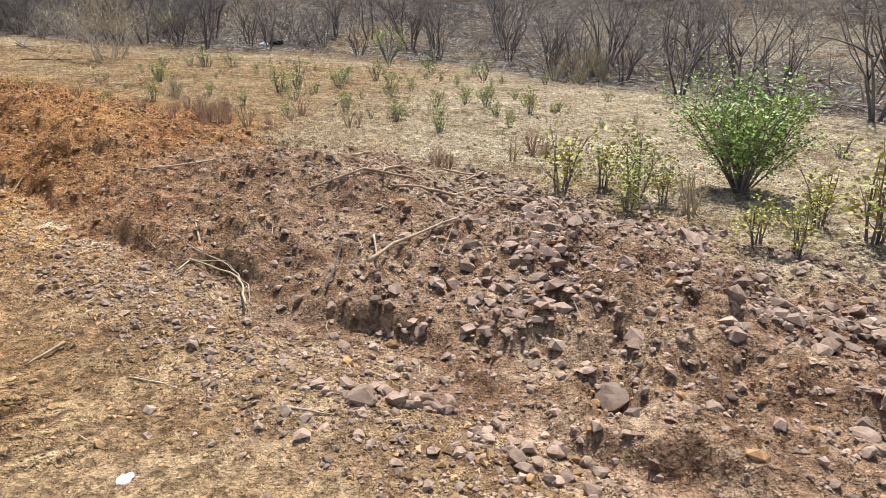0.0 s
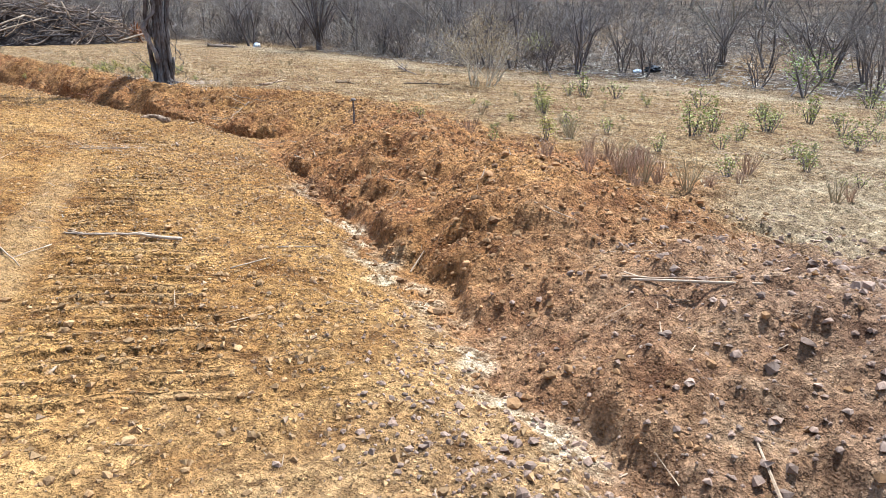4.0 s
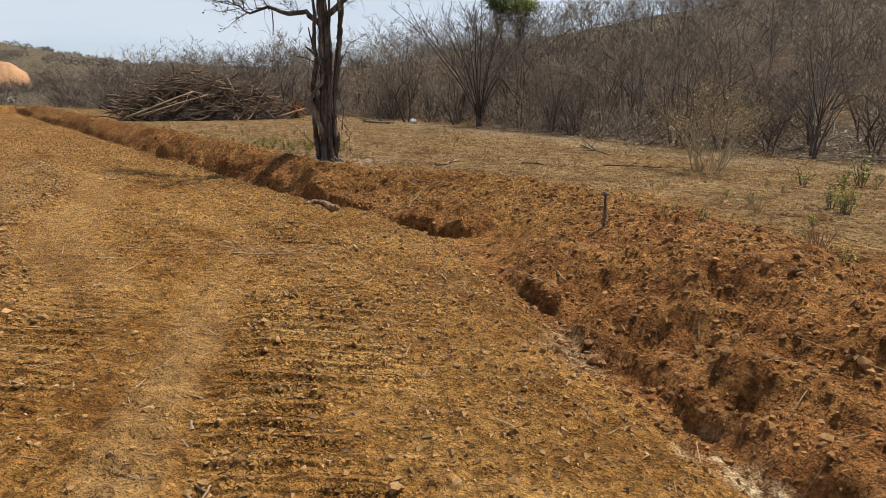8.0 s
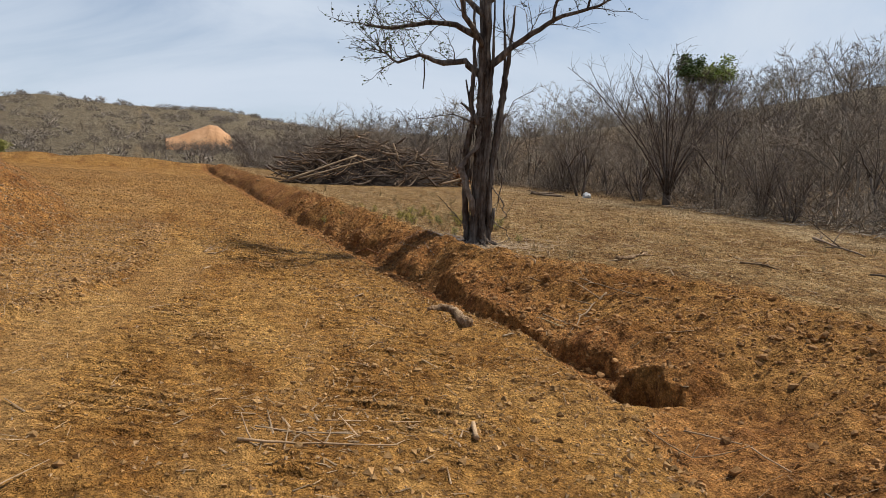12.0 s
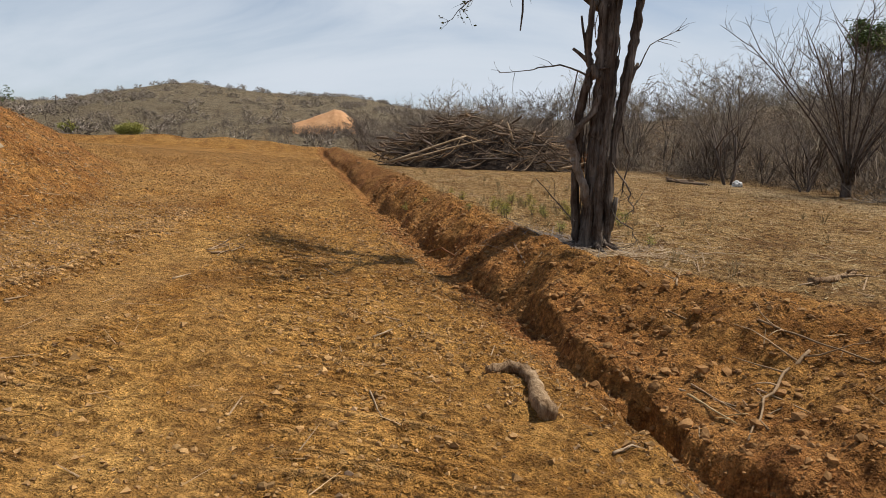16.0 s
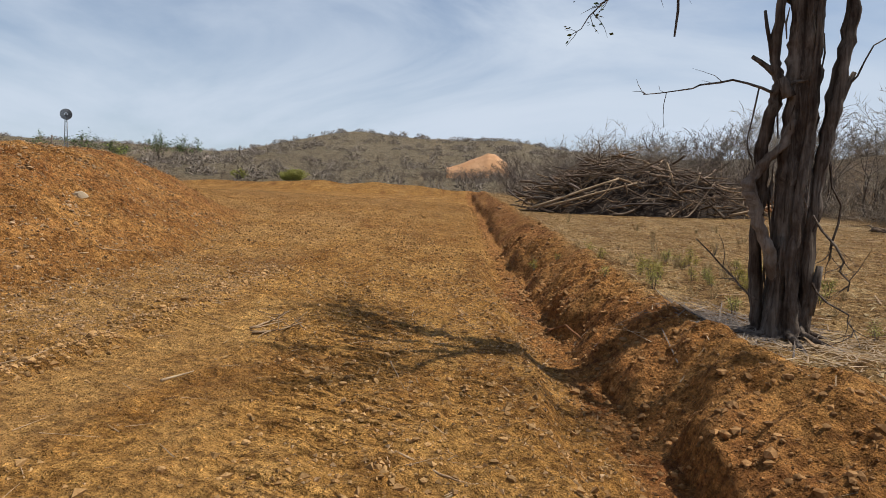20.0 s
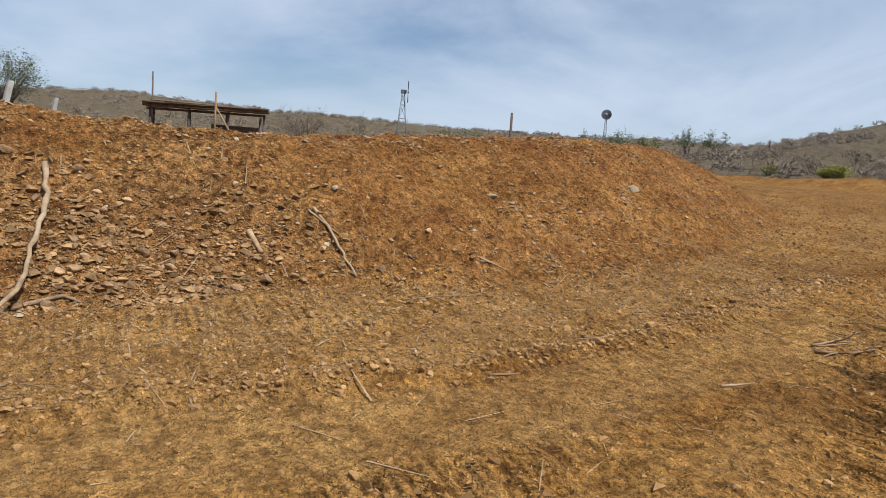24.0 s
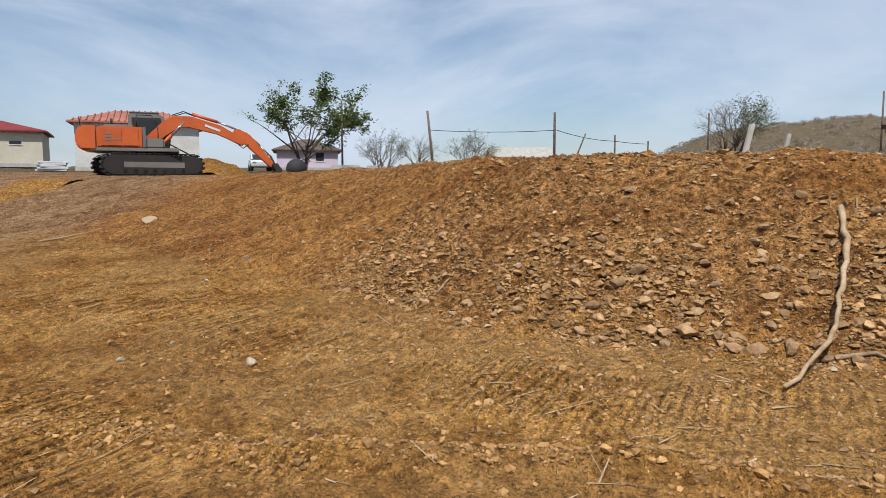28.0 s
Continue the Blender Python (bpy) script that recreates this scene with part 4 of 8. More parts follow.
def rock(x, y, size, mat, seed, label, flat=0.68, group="loose rocks"):
    """A broken, angular rock lying in the earth."""
    rng = random.Random(seed)
    bm = bmesh.new()
    bmesh.ops.create_icosphere(bm, subdivisions=2, radius=0.5)
    cuts = [(Vector((rng.uniform(-1, 1), rng.uniform(-1, 1), rng.uniform(-0.6, 1))).normalized(), rng.uniform(0.20, 0.36)) for _ in range(11)]
    for v in bm.verts:
        for n, dist in cuts:
            over = v.co.dot(n) - dist
            if over > 0:
                v.co -= n * over
        v.co += Vector((rng.uniform(-1, 1), rng.uniform(-1, 1), rng.uniform(-1, 1))) * 0.014
        v.co.z *= flat
    bmesh.ops.scale(bm, vec=(size * rng.uniform(1.0, 1.25), size * rng.uniform(0.75, 1.0), size), verts=bm.verts)
    me = bpy.data.meshes.new("rock")
    bm.to_mesh(me)
    bm.free()
    me.materials.append(mat)
    ob = new("rock", me)
    ob.matrix_basis = pose(x, y, level(x, y) + size * flat * 0.22, rng.uniform(-15, 15), rng.uniform(-15, 15), rng.uniform(0, 360))
    return tagged(ob, label, "rock", group)


BANK_ROCKS = [(-5.23, -12.87, .27), (-5.0, -13.1, .23), (-5.2, -13.4, .16), (-4.74, -12.93, .1), (-4.94, -13.75, .12), (-4.44, -13.59, .15), (-3.7, -12.71, .14),
              (-3.48, -14.04, .18), (-3.78, -13.85, .14), (-3.78, -14.68, .3), (-3.07, -15.26, .2), (-4.8, -15.13, .2), (-4.47, -12.46, .14), (-4.56, -12.67, .1),
              (-1.5, -9.17, .12), (-.55, .78, .08), (-1.72, -2.22, .06), (-3.71, -7.65, .05), (-4.85, -12.75, .12), (-5.1, -12.6, .1), (-4.62, -13.2, .12), (-5.35, -13.7, .14)]
SLOPE_ROCKS = [(-5.7, .66, .22), (-5.6, .97, .2), (-5.99, .6, .14), (-6.3, .39, .2), (-6.24, 1.29, .17), (-5.81, 1.24, .14), (-5.68, 1.37, .14), (-5.4, 1.24, .2),
               (-5.49, 1.04, .2), (-6.85, 1.04, .11), (-5.75, .41, .15), (-5.41, 1.8, .13), (-5.18, 1.99, .12), (-5.11, 2.53, .11), (-7.34, .46, .15), (-6.51, -.98, .14)]
PALE_ROCKS = [(-5.6, 4.2, .11), (-5.1, 6.06, .12), (-4.66, 6.46, .11), (-4.95, 6.03, .07), (-6.61, 3.73, .1), (-4.97, 9.14, .24), (-5.38, -2.45, .12), (-12.85, -7.85, .3),
              (-5.44, -3.52, .09), (-5.88, -3.35, .07), (-9.17, -4.19, .12), (-7.1, -2.62, .06), (-8.25, -4.28, .07)]
for k, (rx, ry, rs) in enumerate(BANK_ROCKS):
    rock(rx, ry, rs * 0.66, GREY_STONE, 100 + k, "broken tan rock beside the trench", group="rocks by the trench")
for k, (rx, ry, rs) in enumerate(SLOPE_ROCKS):
    rock(rx, ry, rs * 0.85, STONE, 200 + k, "angular grey-brown rock at the foot of the slope", group="rocks on the slope")
for k, (rx, ry, rs) in enumerate(PALE_ROCKS):
    rock(rx, ry, rs, PALE_STONE, 300 + k, "pale whitish stone lying on the earth", group="pale stones")
rng_r = random.Random(77)
for k in range(44):
    u = (k + rng_r.random()) / 44
    rock(-5.05 - 0.33 * u + rng_r.gauss(0, 0.1), -12.75 - 1.25 * u + rng_r.gauss(0, 0.06), rng_r.uniform(0.05, 0.13), GREY_STONE, 600 + k, "broken tan rock beside the trench", group="rocks by the trench")
for k in range(170):
    ry = rng_r.uniform(-2.4, 3.6) if k < 90 else rng_r.gauss(1.0, 0.9)
    rx = float(along(TOE, ry)) - abs(rng_r.gauss(0.0, 0.75)) + 0.05
    rock(rx, ry, rng_r.uniform(0.05, 0.14), STONE, 400 + k, "angular grey-brown rock at the foot of the slope", group="rocks on the slope")
for k in range(60):
    ry = rng_r.uniform(-16.0, -11.2)
    rx = float(along(LIP, ry)) + rng_r.uniform(0.5, 3.4)
    rock(rx, ry, rng_r.uniform(0.04, 0.10), GREY_STONE, 500 + k, "broken tan rock in the spoil bank", group="rocks by the trench")
for rx, ry, rs, rl in ((-4.62, -14.02, 0.3, "flat overhanging stone slab in the cut bank"), (-1.81, -14.64, 0.36, "flat brown stone slab on the spoil bank")):
    rock(rx, ry, rs, GREY_STONE, int(rs * 1000), rl, flat=0.42, group="stone slabs")


# ---- sticks ----
def stick(points, r0, r1, mat, seed, label, lift=0.0, group="loose sticks", name="stick", knots=0.12, forks=0):
    """A crooked dry stick lying along points of the ground."""
    rng = random.Random(seed)
    line = []
    ps = [Vector((x, y, level(x, y))) for x, y in points]
    n = 7 if r0 > 0.034 else 4
    for a, b in zip(ps[:-1], ps[1:]):
        for i in range(n):
            line.append(a.lerp(b, i / n))
    line.append(ps[-1])
    total = len(line) - 1
    span = (ps[-1] - ps[0]).length
    pts = []
    for i, p in enumerate(line):
        u = i / total
        r = r0 + (r1 - r0) * u
        wob = span * (0.008 if r0 > 0.018 else 0.012)
        # a stick bridges hollows: it never sinks below the straight way between its ends by much
        chord = ps[0].z + (ps[-1].z - ps[0].z) * u
        z = max(p.z, chord - 0.03) + r * 0.75 + lift
        q = Vector((p.x + rng.uniform(-wob, wob), p.y + rng.uniform(-wob, wob), z))
        pts.append((q, r * (1 + rng.uniform(-knots, knots))))
    V, F = tubes([pts], 14 if r0 > 0.034 else 9 if r0 > 0.024 else 7 if r0 > 0.015 else 5, 0.13 if r0 > 0.034 else 0.2 if r0 > 0.02 else 0.0)
    c = pts[0][0]
    ob = new(name, mesh_of(name, [v - c for v in V], F, mat, True))
    ob.matrix_basis = Matrix.Translation(c)
    for _ in range(forks):
        i = rng.randrange(1, len(pts) - 1)
        a = rng.uniform(0, 6.283)
        side = wander(rng, pts[i][0] - c, (math.cos(a), math.sin(a), rng.uniform(0.1, 0.6)), span * rng.uniform(0.15, 0.4), pts[i][1] * 0.7, 0.003, 4, 0.25, -0.05)
        part("twig", mesh_of("twig", *tubes([side], 5), mat, True), ob)
    return tagged(ob, label, "stick", group)


PALE_STICKS = [
    [(-3.44, -10.74), (-3.6, -11.18), (-3.85, -11.46), (-4.15, -11.68)], [(-3.94, -12.22), (-4.27, -12.26), (-4.34, -12.29)], [(-5.38, -12.54), (-5.36, -12.77)],
    [(-5.37, -11.73), (-5.34, -11.9), (-5.37, -12.01)], [(-3.88, -13.08), (-4.04, -13.19)], [(-4.34, -5.46), (-4.39, -6.12)], [(-4.04, -5.69), (-4.37, -5.86)],
    [(-3.31, -7.0), (-3.0, -7.02)], [(-2.73, -6.75), (-2.52, -7.0)], [(-3.56, -10.75), (-3.58, -11.15), (-3.75, -11.41)]]
PALE_STICKS_AHEAD = [
    [(-1.94, -1.09), (-1.68, -1.17), (-1.4, -1.2)], [(-1.51, -1.14), (-1.08, -1.23)], [(-0.6, -2.83), (-0.69, -3.04)], [(0.97, -1.42), (1.03, -1.91), (0.67, -2.77)],
    [(1.89, 2.06), (2.02, 1.62)], [(1.36, -0.63), (1.3, -1.44)], [(-0.35, 1.76), (-0.33, 1.37)], [(-0.18, 2.91), (0.21, 3.31)], [(-1.81, 4.3), (-1.69, 4.55)], [(-2.85, 4.28), (-2.78, 4.37)],
    [(3.97, 3.37), (4.9, 3.76)]]
SLOPE_STICKS = [
    [(-5.25, 2.69), (-5.08, 3.08)], [(-5.57, 2.42), (-5.67, 2.66)], [(-5.41, 2.39), (-5.49, 2.56)], [(-5.26, 2.51), (-5.43, 2.74)], [(-6.66, 2.12), (-6.22, 1.99)], [(-6.6, 3.2), (-6.32, 3.16)],
    [(-4.04, 7.76), (-3.88, 8.1), (-3.83, 8.57)], [(-2.73, 4.33), (-2.67, 4.51)], [(-2.74, 3.14), (-2.66, 3.34)], [(-4.15, 3.93), (-4.07, 4.39)], [(-5.36, 4.34), (-5.19, 4.3)],
    [(-4.39, 5.0), (-4.2, 5.22)], [(-5.23, 2.13), (-5.05, 2.2)], [(-5.12, 0.62), (-4.78, 0.92)], [(-6.78, -1.29), (-6.95, -1.16)], [(-7.41, -0.77), (-7.5, -0.61)]]
DARK_STICKS = [
    [(-1.66, -11.25), (-0.9, -11.1), (-0.31, -10.98)], [(-0.96, -12.25), (-1.5, -12.1), (-1.89, -11.49)], [(-1.95, -11.62), (-1.27, -12.09)], [(-0.6, -11.66), (-1.05, -12.28)], [(-5.15, -11.15), (-5.4, -11.15)],
    [(-3.14, -12.17), (-3.59, -12.36)], [(-3.76, -5.26), (-3.7, -5.59)], [(-4.86, -7.91), (-4.72, -7.73)], [(-5.18, -7.54), (-4.94, -7.4)], [(-1.4, -8.36), (-1.34, -8.71)], [(-2.0, -9.44), (-2.02, -9.63)]]
DARK_STICKS_AHEAD = [
    [(-4.56, -10.13), (-4.16, -9.76), (-3.4, -9.4)], [(-2.09, -9.47), (-1.95, -9.8), (-1.89, -10.18)], [(0.0, -3.87), (0.3, -3.4)], [(-1.49, -0.93), (-0.91, -1.08)], [(1.96, 1.24), (2.16, 1.74)],
    [(2.32, 1.8), (2.35, 1.31)], [(2.12, 1.45), (2.22, 1.45), (2.34, 1.42)], [(1.97, 2.04), (1.97, 1.51)], [(2.4, 3.09), (2.48, 2.74)], [(-1.68, 5.84), (-1.41, 5.97)], [(-4.09, 7.5), (-3.91, 8.12)],
    [(-0.23, 3.63), (0.02, 3.38), (0.18, 3.33)], [(-0.41, 5.36), (-0.25, 4.7)], [(-1.66, 5.91), (-1.49, 6.23)], [(6.55, 3.38), (6.48, 2.24)], [(10.6, 4.6), (9.55, 3.1)]]
for group, mat, label, r in ((PALE_STICKS, BLEACHED, "pale dry stick lying on the earth", 0.010), (PALE_STICKS_AHEAD, BLEACHED, "pale dry stick lying on the earth", 0.013),
                             (SLOPE_STICKS, DRY_WOOD, "dry broken stick lying on the slope", 0.012), (DARK_STICKS, DRY_WOOD, "dark dry stick lying on the earth", 0.014), (DARK_STICKS_AHEAD, DRY_WOOD, "dark dry stick lying on the earth", 0.011)):
    for k, pts in enumerate(group):
        stick(pts, r * (0.5 + 0.4 * (k % 3) / 2), r * 0.3, mat, 40 + k, label)
stick([(-1.85, -11.25), (-1.3, -11.12), (-0.7, -11.08), (-0.2, -11.05)], 0.024, 0.016, DRY_WOOD, 5, "thick dark branch on the spoil bank", 0.05)
stick([(-2.1, -11.95), (-2.0, -12.2), (-1.6, -12.42), (-1.08, -12.64)], 0.009, 0.020, DRY_WOOD, 15, "thick dark branch on the spoil bank", 0.05)
stick([(-2.42, -11.3), (-2.1, -11.7), (-1.9, -12.12)], 0.010, 0.014, DRY_WOOD, 16, "dark dry branch on the spoil bank", 0.05)
stick([(-0.5, -12.05), (-0.67, -12.45), (-1.2, -12.4)], 0.012, 0.008, RED_STALK, 17, "dark dry branch on the spoil bank", 0.08)
stick([(-3.6, -12.3), (-3.24, -12.37), (-2.64, -12.72)], 0.016, 0.009, DRY_WOOD, 18, "grey root sticking out of the spoil bank", 0.08)
stick([(-3.2, -11.95), (-3.6, -12.05), (-4.01, -12.16)], 0.004, 0.008, DARK_BARK, 19, "thin dark root hanging down the bank", 0.04)
stick([(-3.61, -10.85), (-3.7, -11.25), (-3.88, -11.46), (-4.26, -11.69)], 0.006, 0.010, STRAW, 20, "bent yellow stick lying in the trench", 0.06)
stick([(-3.87, -10.93), (-3.6, -10.84)], 0.009, 0.006, STRAW, 21, "short yellow stick lying in the trench", 0.05)
stick([(-3.82, -5.34), (-3.74, -5.57), (-3.57, -5.78), (-3.45, -5.89), (-3.36, -6.06), (-3.25, -6.21)], 0.007, 0.016, BLEACHED, 23, "gnarled pale root lying on the road", 0.01)
stick([(-3.45, -5.89), (-3.36, -5.84), (-3.33, -5.9)], 0.012, 0.006, BLEACHED, 24, "short fork of a gnarled pale root", 0.02)
stick([(-3.75, -5.55), (-3.78, -5.42), (-3.72, -5.33)], 0.008, 0.004, BLEACHED, 25, "short fork of a gnarled pale root", 0.01)
stick([(-2.12, -9.54), (-2.02, -10.28)], 0.010, 0.008, BLEACHED, 22, "pale dry stick lying on the earth", 0.03)
stick([(0.67, 2.21), (0.75, 2.12), (0.735, 1.9), (0.66, 1.64), (0.62, 1.38)], 0.036, 0.054, LOG_BARK, 6, "gnarled pale log at the edge of the trench", 0, "logs", "log", 0.16)
stick([(0.50, 2.20), (0.67, 2.21), (0.75, 2.12)], 0.040, 0.038, LOG_BARK, 8, "broken stub of a gnarled log", 0, "logs", "log", 0.2)
stick([(-6.56, 1.98), (-6.2, 1.87), (-5.82, 1.72), (-5.44, 1.53), (-5.26, 1.41), (-4.8, 1.0)], 0.025, 0.012, BLEACHED, 7, "long pale crooked branch lying down the slope", 0.02, "logs", "branch")
stick([(-5.26, 1.41), (-5.24, 1.67), (-5.15, 1.76)], 0.018, 0.008, BLEACHED, 9, "short pale side branch at the foot of the slope", 0.01, "logs", "branch")
stick([(-5.45, 3.85), (-5.24, 3.87), (-5.01, 3.86), (-4.74, 3.81)], 0.016, 0.010, BLEACHED, 10, "pale branch lying down the slope", 0.01, "logs", "branch")
stick([(-5.45, 3.80), (-5.3, 3.83), (-5.15, 3.93)], 0.011, 0.007, DRY_WOOD, 12, "dark branch lying down the slope", 0.01, "logs", "branch")
stick([(-5.53, 3.24), (-5.29, 3.22)], 0.026, 0.02, DRY_WOOD, 11, "short brown log half sunk in the slope", 0, "logs", "log")
stick([(-12.1, -9.6), (-12.75, -9.38), (-13.04, -8.92)], 0.02, 0.01, BLEACHED, 13, "long pale stick on the rough slope")
for pts, r0, r1, mat, forks, label in (
        ([(2.83, 1.93), (2.56, 1.84), (2.18, 1.55), (1.77, 1.16)], 0.014, 0.007, DRY_WOOD, 4, "crooked dark branch lying down the spoil bank"),
        ([(2.72, 2.35), (2.86, 2.15), (2.94, 1.89), (3.0, 1.6), (3.05, 1.2)], 0.010, 0.005, DRY_WOOD, 2, "long thin root lying on the spoil bank"),
        ([(2.77, 3.56), (3.0, 3.9), (3.21, 4.18)], 0.012, 0.005, DRY_WOOD, 5, "forked dark root sticking out of the bank"),
        ([(4.21, 3.49), (4.6, 3.62), (5.27, 4.03)], 0.040, 0.022, LOG_BARK, 2, "pale broken limb lying on the field"),
        ([(6.08, 2.82), (6.3, 2.57), (6.16, 2.0)], 0.022, 0.008, DRY_WOOD, 5, "dry forked branch lying on the field"),
        ([(10.83, 5.16), (9.9, 3.88), (9.52, 3.11)], 0.030, 0.010, HEAP_WOOD, 6, "dry forked branch lying on the field"),
        ([(7.4, 1.6), (7.9, 1.1), (8.1, 0.6)], 0.018, 0.008, HEAP_WOOD, 5, "dry forked branch lying on the field"),
        ([(12.39, 19.5), (13.2, 19.9), (13.8, 20.1)], 0.06, 0.03, HEAP_WOOD, 5, "thick grey branch at the edge of the wood"),
        ([(13.0, 18.2), (12.6, 19.0), (12.5, 19.8)], 0.05, 0.02, HEAP_WOOD, 4, "thick grey branch at the edge of the wood"),
        ([(0.62, -1.43), (0.58, -1.89), (0.95, -1.96)], 0.005, 0.003, DRY_WOOD, 2, "thin pale root hanging in the trench"),
        ([(-0.03, -3.43), (-0.1, -3.71), (-0.19, -3.99)], 0.010, 0.005, DRY_WOOD, 2, "thin brown root in the spoil bank"),
        ([(1.22, 7.61), (1.38, 7.39), (1.45, 6.9)], 0.018, 0.010, ROOT_WOOD, 2, "red-brown root across the trench"),
        ([(1.85, 1.89), (1.84, 1.64), (1.84, 1.37)], 0.010, 0.005, STRAW, 2, "thin pale root hanging in the trench"),
        ([(0.8, 0.94), (0.94, 1.01), (1.2, 1.03)], 0.009, 0.006, BLEACHED, 1, "pale dry stick at the edge of the trench"),
        ([(-1.68, 5.87), (-1.56, 6.24), (-1.52, 6.6)], 0.012, 0.005, DRY_WOOD, 6, "small dry bundle of twigs on the road"),
        ([(-1.63, 5.75), (-1.45, 5.9), (-1.3, 6.2)], 0.012, 0.005, DRY_WOOD, 6, "small dry bundle of twigs on the road"),
        ([(-2.07, -1.27), (-1.74, -1.33), (-1.22, -1.44)], 0.009, 0.005, DRY_WOOD, 3, "splintered pale branch on the road"),
        ([(-0.69, -1.42), (-0.6, -1.19)], 0.017, 0.014, DRY_WOOD, 0, "short brown stub of wood on the road"),
        ([(-1.95, -11.4), (-1.75, -11.25), (-1.45, -11.15)], 0.028, 0.022, LOG_BARK, 0, "short bent grey-brown limb on the spoil bank"),
        ([(-2.14, -11.7), (-1.7, -11.95), (-1.1, -12.1)], 0.016, 0.010, DRY_WOOD, 6, "tangled reddish root on the spoil bank"),
        ([(-2.0, -11.85), (-1.5, -11.75), (-0.9, -12.0)], 0.012, 0.007, ROOT_WOOD, 6, "tangled reddish root on the spoil bank")):
    stick(pts, r0, r1, mat, len(label) * 7 + int(pts[0][1] * 100), label, 0.01, forks=forks)
stake = new("stake", mesh_of("stake", *tubes([[(Vector((0, 0, -0.15)), 0.018), (Vector((0.01, 0.0, 0.15)), 0.017), (Vector((0.0, 0.01, 0.36)), 0.013)]], 6), DARK_BARK))
stake.matrix_basis = pose(1.22, -3.3, level(1.22, -3.3), 3, 2, 0)
part("tuft", mesh_of("tuft", [Vector(v) * 0.055 + Vector((0.0, 0.01, 0.37)) for v in LUMPS[2]], [tuple(int(i) for i in f) for f in LUMP_TRIS], DARK_BARK), stake, "dark clump caught on its tip")
tagged(stake, "short dark stake standing upright in the spoil bank", "stake")


def twig_litter(name, count, place, length, radius, mat, label, seed):
    """Fine twigs and chips strewn over the ground, as one object of thin four-sided slivers."""
    rng = np.random.RandomState(seed)
    x, y = place(rng, count)
    a, ln = rng.uniform(0, math.pi, len(x)), length * np.exp(0.5 * rng.standard_normal(len(x)))
    dx, dy = np.cos(a) * ln / 2, np.sin(a) * ln / 2
    z0, z1 = land(x - dx, y - dy)[0], land(x + dx, y + dy)[0]
    r = radius * np.exp(0.3 * rng.standard_normal(len(x)))
    px, py = -np.sin(a) * r, np.cos(a) * r
    z0, z1 = z0 + r * 0.6, z1 + r * 0.6 + rng.uniform(0, 0.35, len(x)) * ln * 0.3
    P = []
    for ex, ey, ez, w in ((x - dx, y - dy, z0, 1.0), (x + dx, y + dy, z1, 0.5)):
        P += [np.stack([ex + px * w, ey + py * w, ez], -1), np.stack([ex, ey, ez + r * w * 0.5], -1), np.stack([ex - px * w, ey - py * w, ez], -1)]
    V = np.stack(P, 1)
    quad = np.array([[0, 1, 4, 3], [1, 2, 5, 4], [2, 0, 3, 5]])
    Q = (quad[None] + (np.arange(len(x)) * 6)[:, None, None]).reshape(-1, 4)
    return tagged(new(name, quads_mesh(name, V.reshape(-1, 3), Q, mat)), label, "twigs", kind="stuff")


def over(x0, x1, y0, y1):
    return lambda rng, n: (rng.uniform(x0, x1, n), rng.uniform(y0, y1, n))


def on_field(x0, x1, y0, y1):
    def place(rng, n):
        x, y = rng.uniform(x0, x1, n), rng.uniform(y0, y1, n)
        keep = lip_distance(x, y) > 0.95 * along(BERM, y)
        return x[keep], y[keep]
    return place


def heap(cx, cy, r):
    return lambda rng, n: (cx + r * rng.standard_normal(n), cy + r * rng.standard_normal(n))


twig_litter("road_twigs", 700, over(-6, 1.2, -14, 12), 0.08, 0.0028, DRY_WOOD, "thin dry twigs scattered on the graded road", 1)
twig_litter("bank_twigs", 700, over(-4, 4.5, -15, 9), 0.16, 0.0045, DRY_WOOD, "thin dry roots and twigs on the spoil bank", 2)
twig_litter("slope_twigs", 900, over(-9, -3, -5, 12), 0.09, 0.004, BLEACHED, "broken dry twigs on the fill slope", 3)
twig_litter("wood_chips", 200, heap(-1.45, -1.15, 0.45), 0.045, 0.006, DRY_WOOD, "splintered wood chips trodden into the road", 4)
twig_litter("root_litter", 420, heap(3.3, 5.75, 0.55), 0.20, 0.006, BLEACHED, "dead roots and bleached twigs round the tree", 5)
twig_litter("root_litter", 420, heap(2.75, 6.45, 0.32), 0.30, 0.007, GREY_BARK, "grey dead twigs round the tree", 6)
twig_litter("root_litter", 150, heap(-1.2, -11.8, 0.45), 0.34, 0.008, DRY_WOOD, "tangled dead roots on the spoil bank", 7)
twig_litter("field_twigs", 1700, on_field(1.5, 14, -16, 24), 0.22, 0.009, DRY_WOOD, "dead twigs and sticks strewn on the field", 9)
twig_litter("field_straw", 14000, on_field(1.5, 15, -17, 22), 0.065, 0.0075, STRAW, "flattened dry stubble and straw on the field", 8)


# ---- plants ----
def branch_out(rng, line, count, length, radius, low=0.25, spread=0.9, lift=0.35, steps=4, bend=0.25):
    """Side branches from the outer part of a line."""
    out = []
    for _ in range(count):
        u = rng.uniform(low, 1.0) * (len(line) - 1)
        i = min(int(u), len(line) - 2)
        p = line[i][0].lerp(line[i + 1][0], u - i)
        along_d = (line[i + 1][0] - line[i][0]).normalized()
        side = Vector((rng.gauss(0, 1), rng.gauss(0, 1), rng.gauss(0, 0.6)))
        d = (along_d * 0.7 + side.normalized() * spread + Vector((0, 0, lift))).normalized()
        out.append(wander(rng, p, d, length * rng.uniform(0.6, 1.3), min(radius, line[i][1]) * rng.uniform(0.7, 1.0), radius * 0.3, steps, bend, 0.03))
    return out


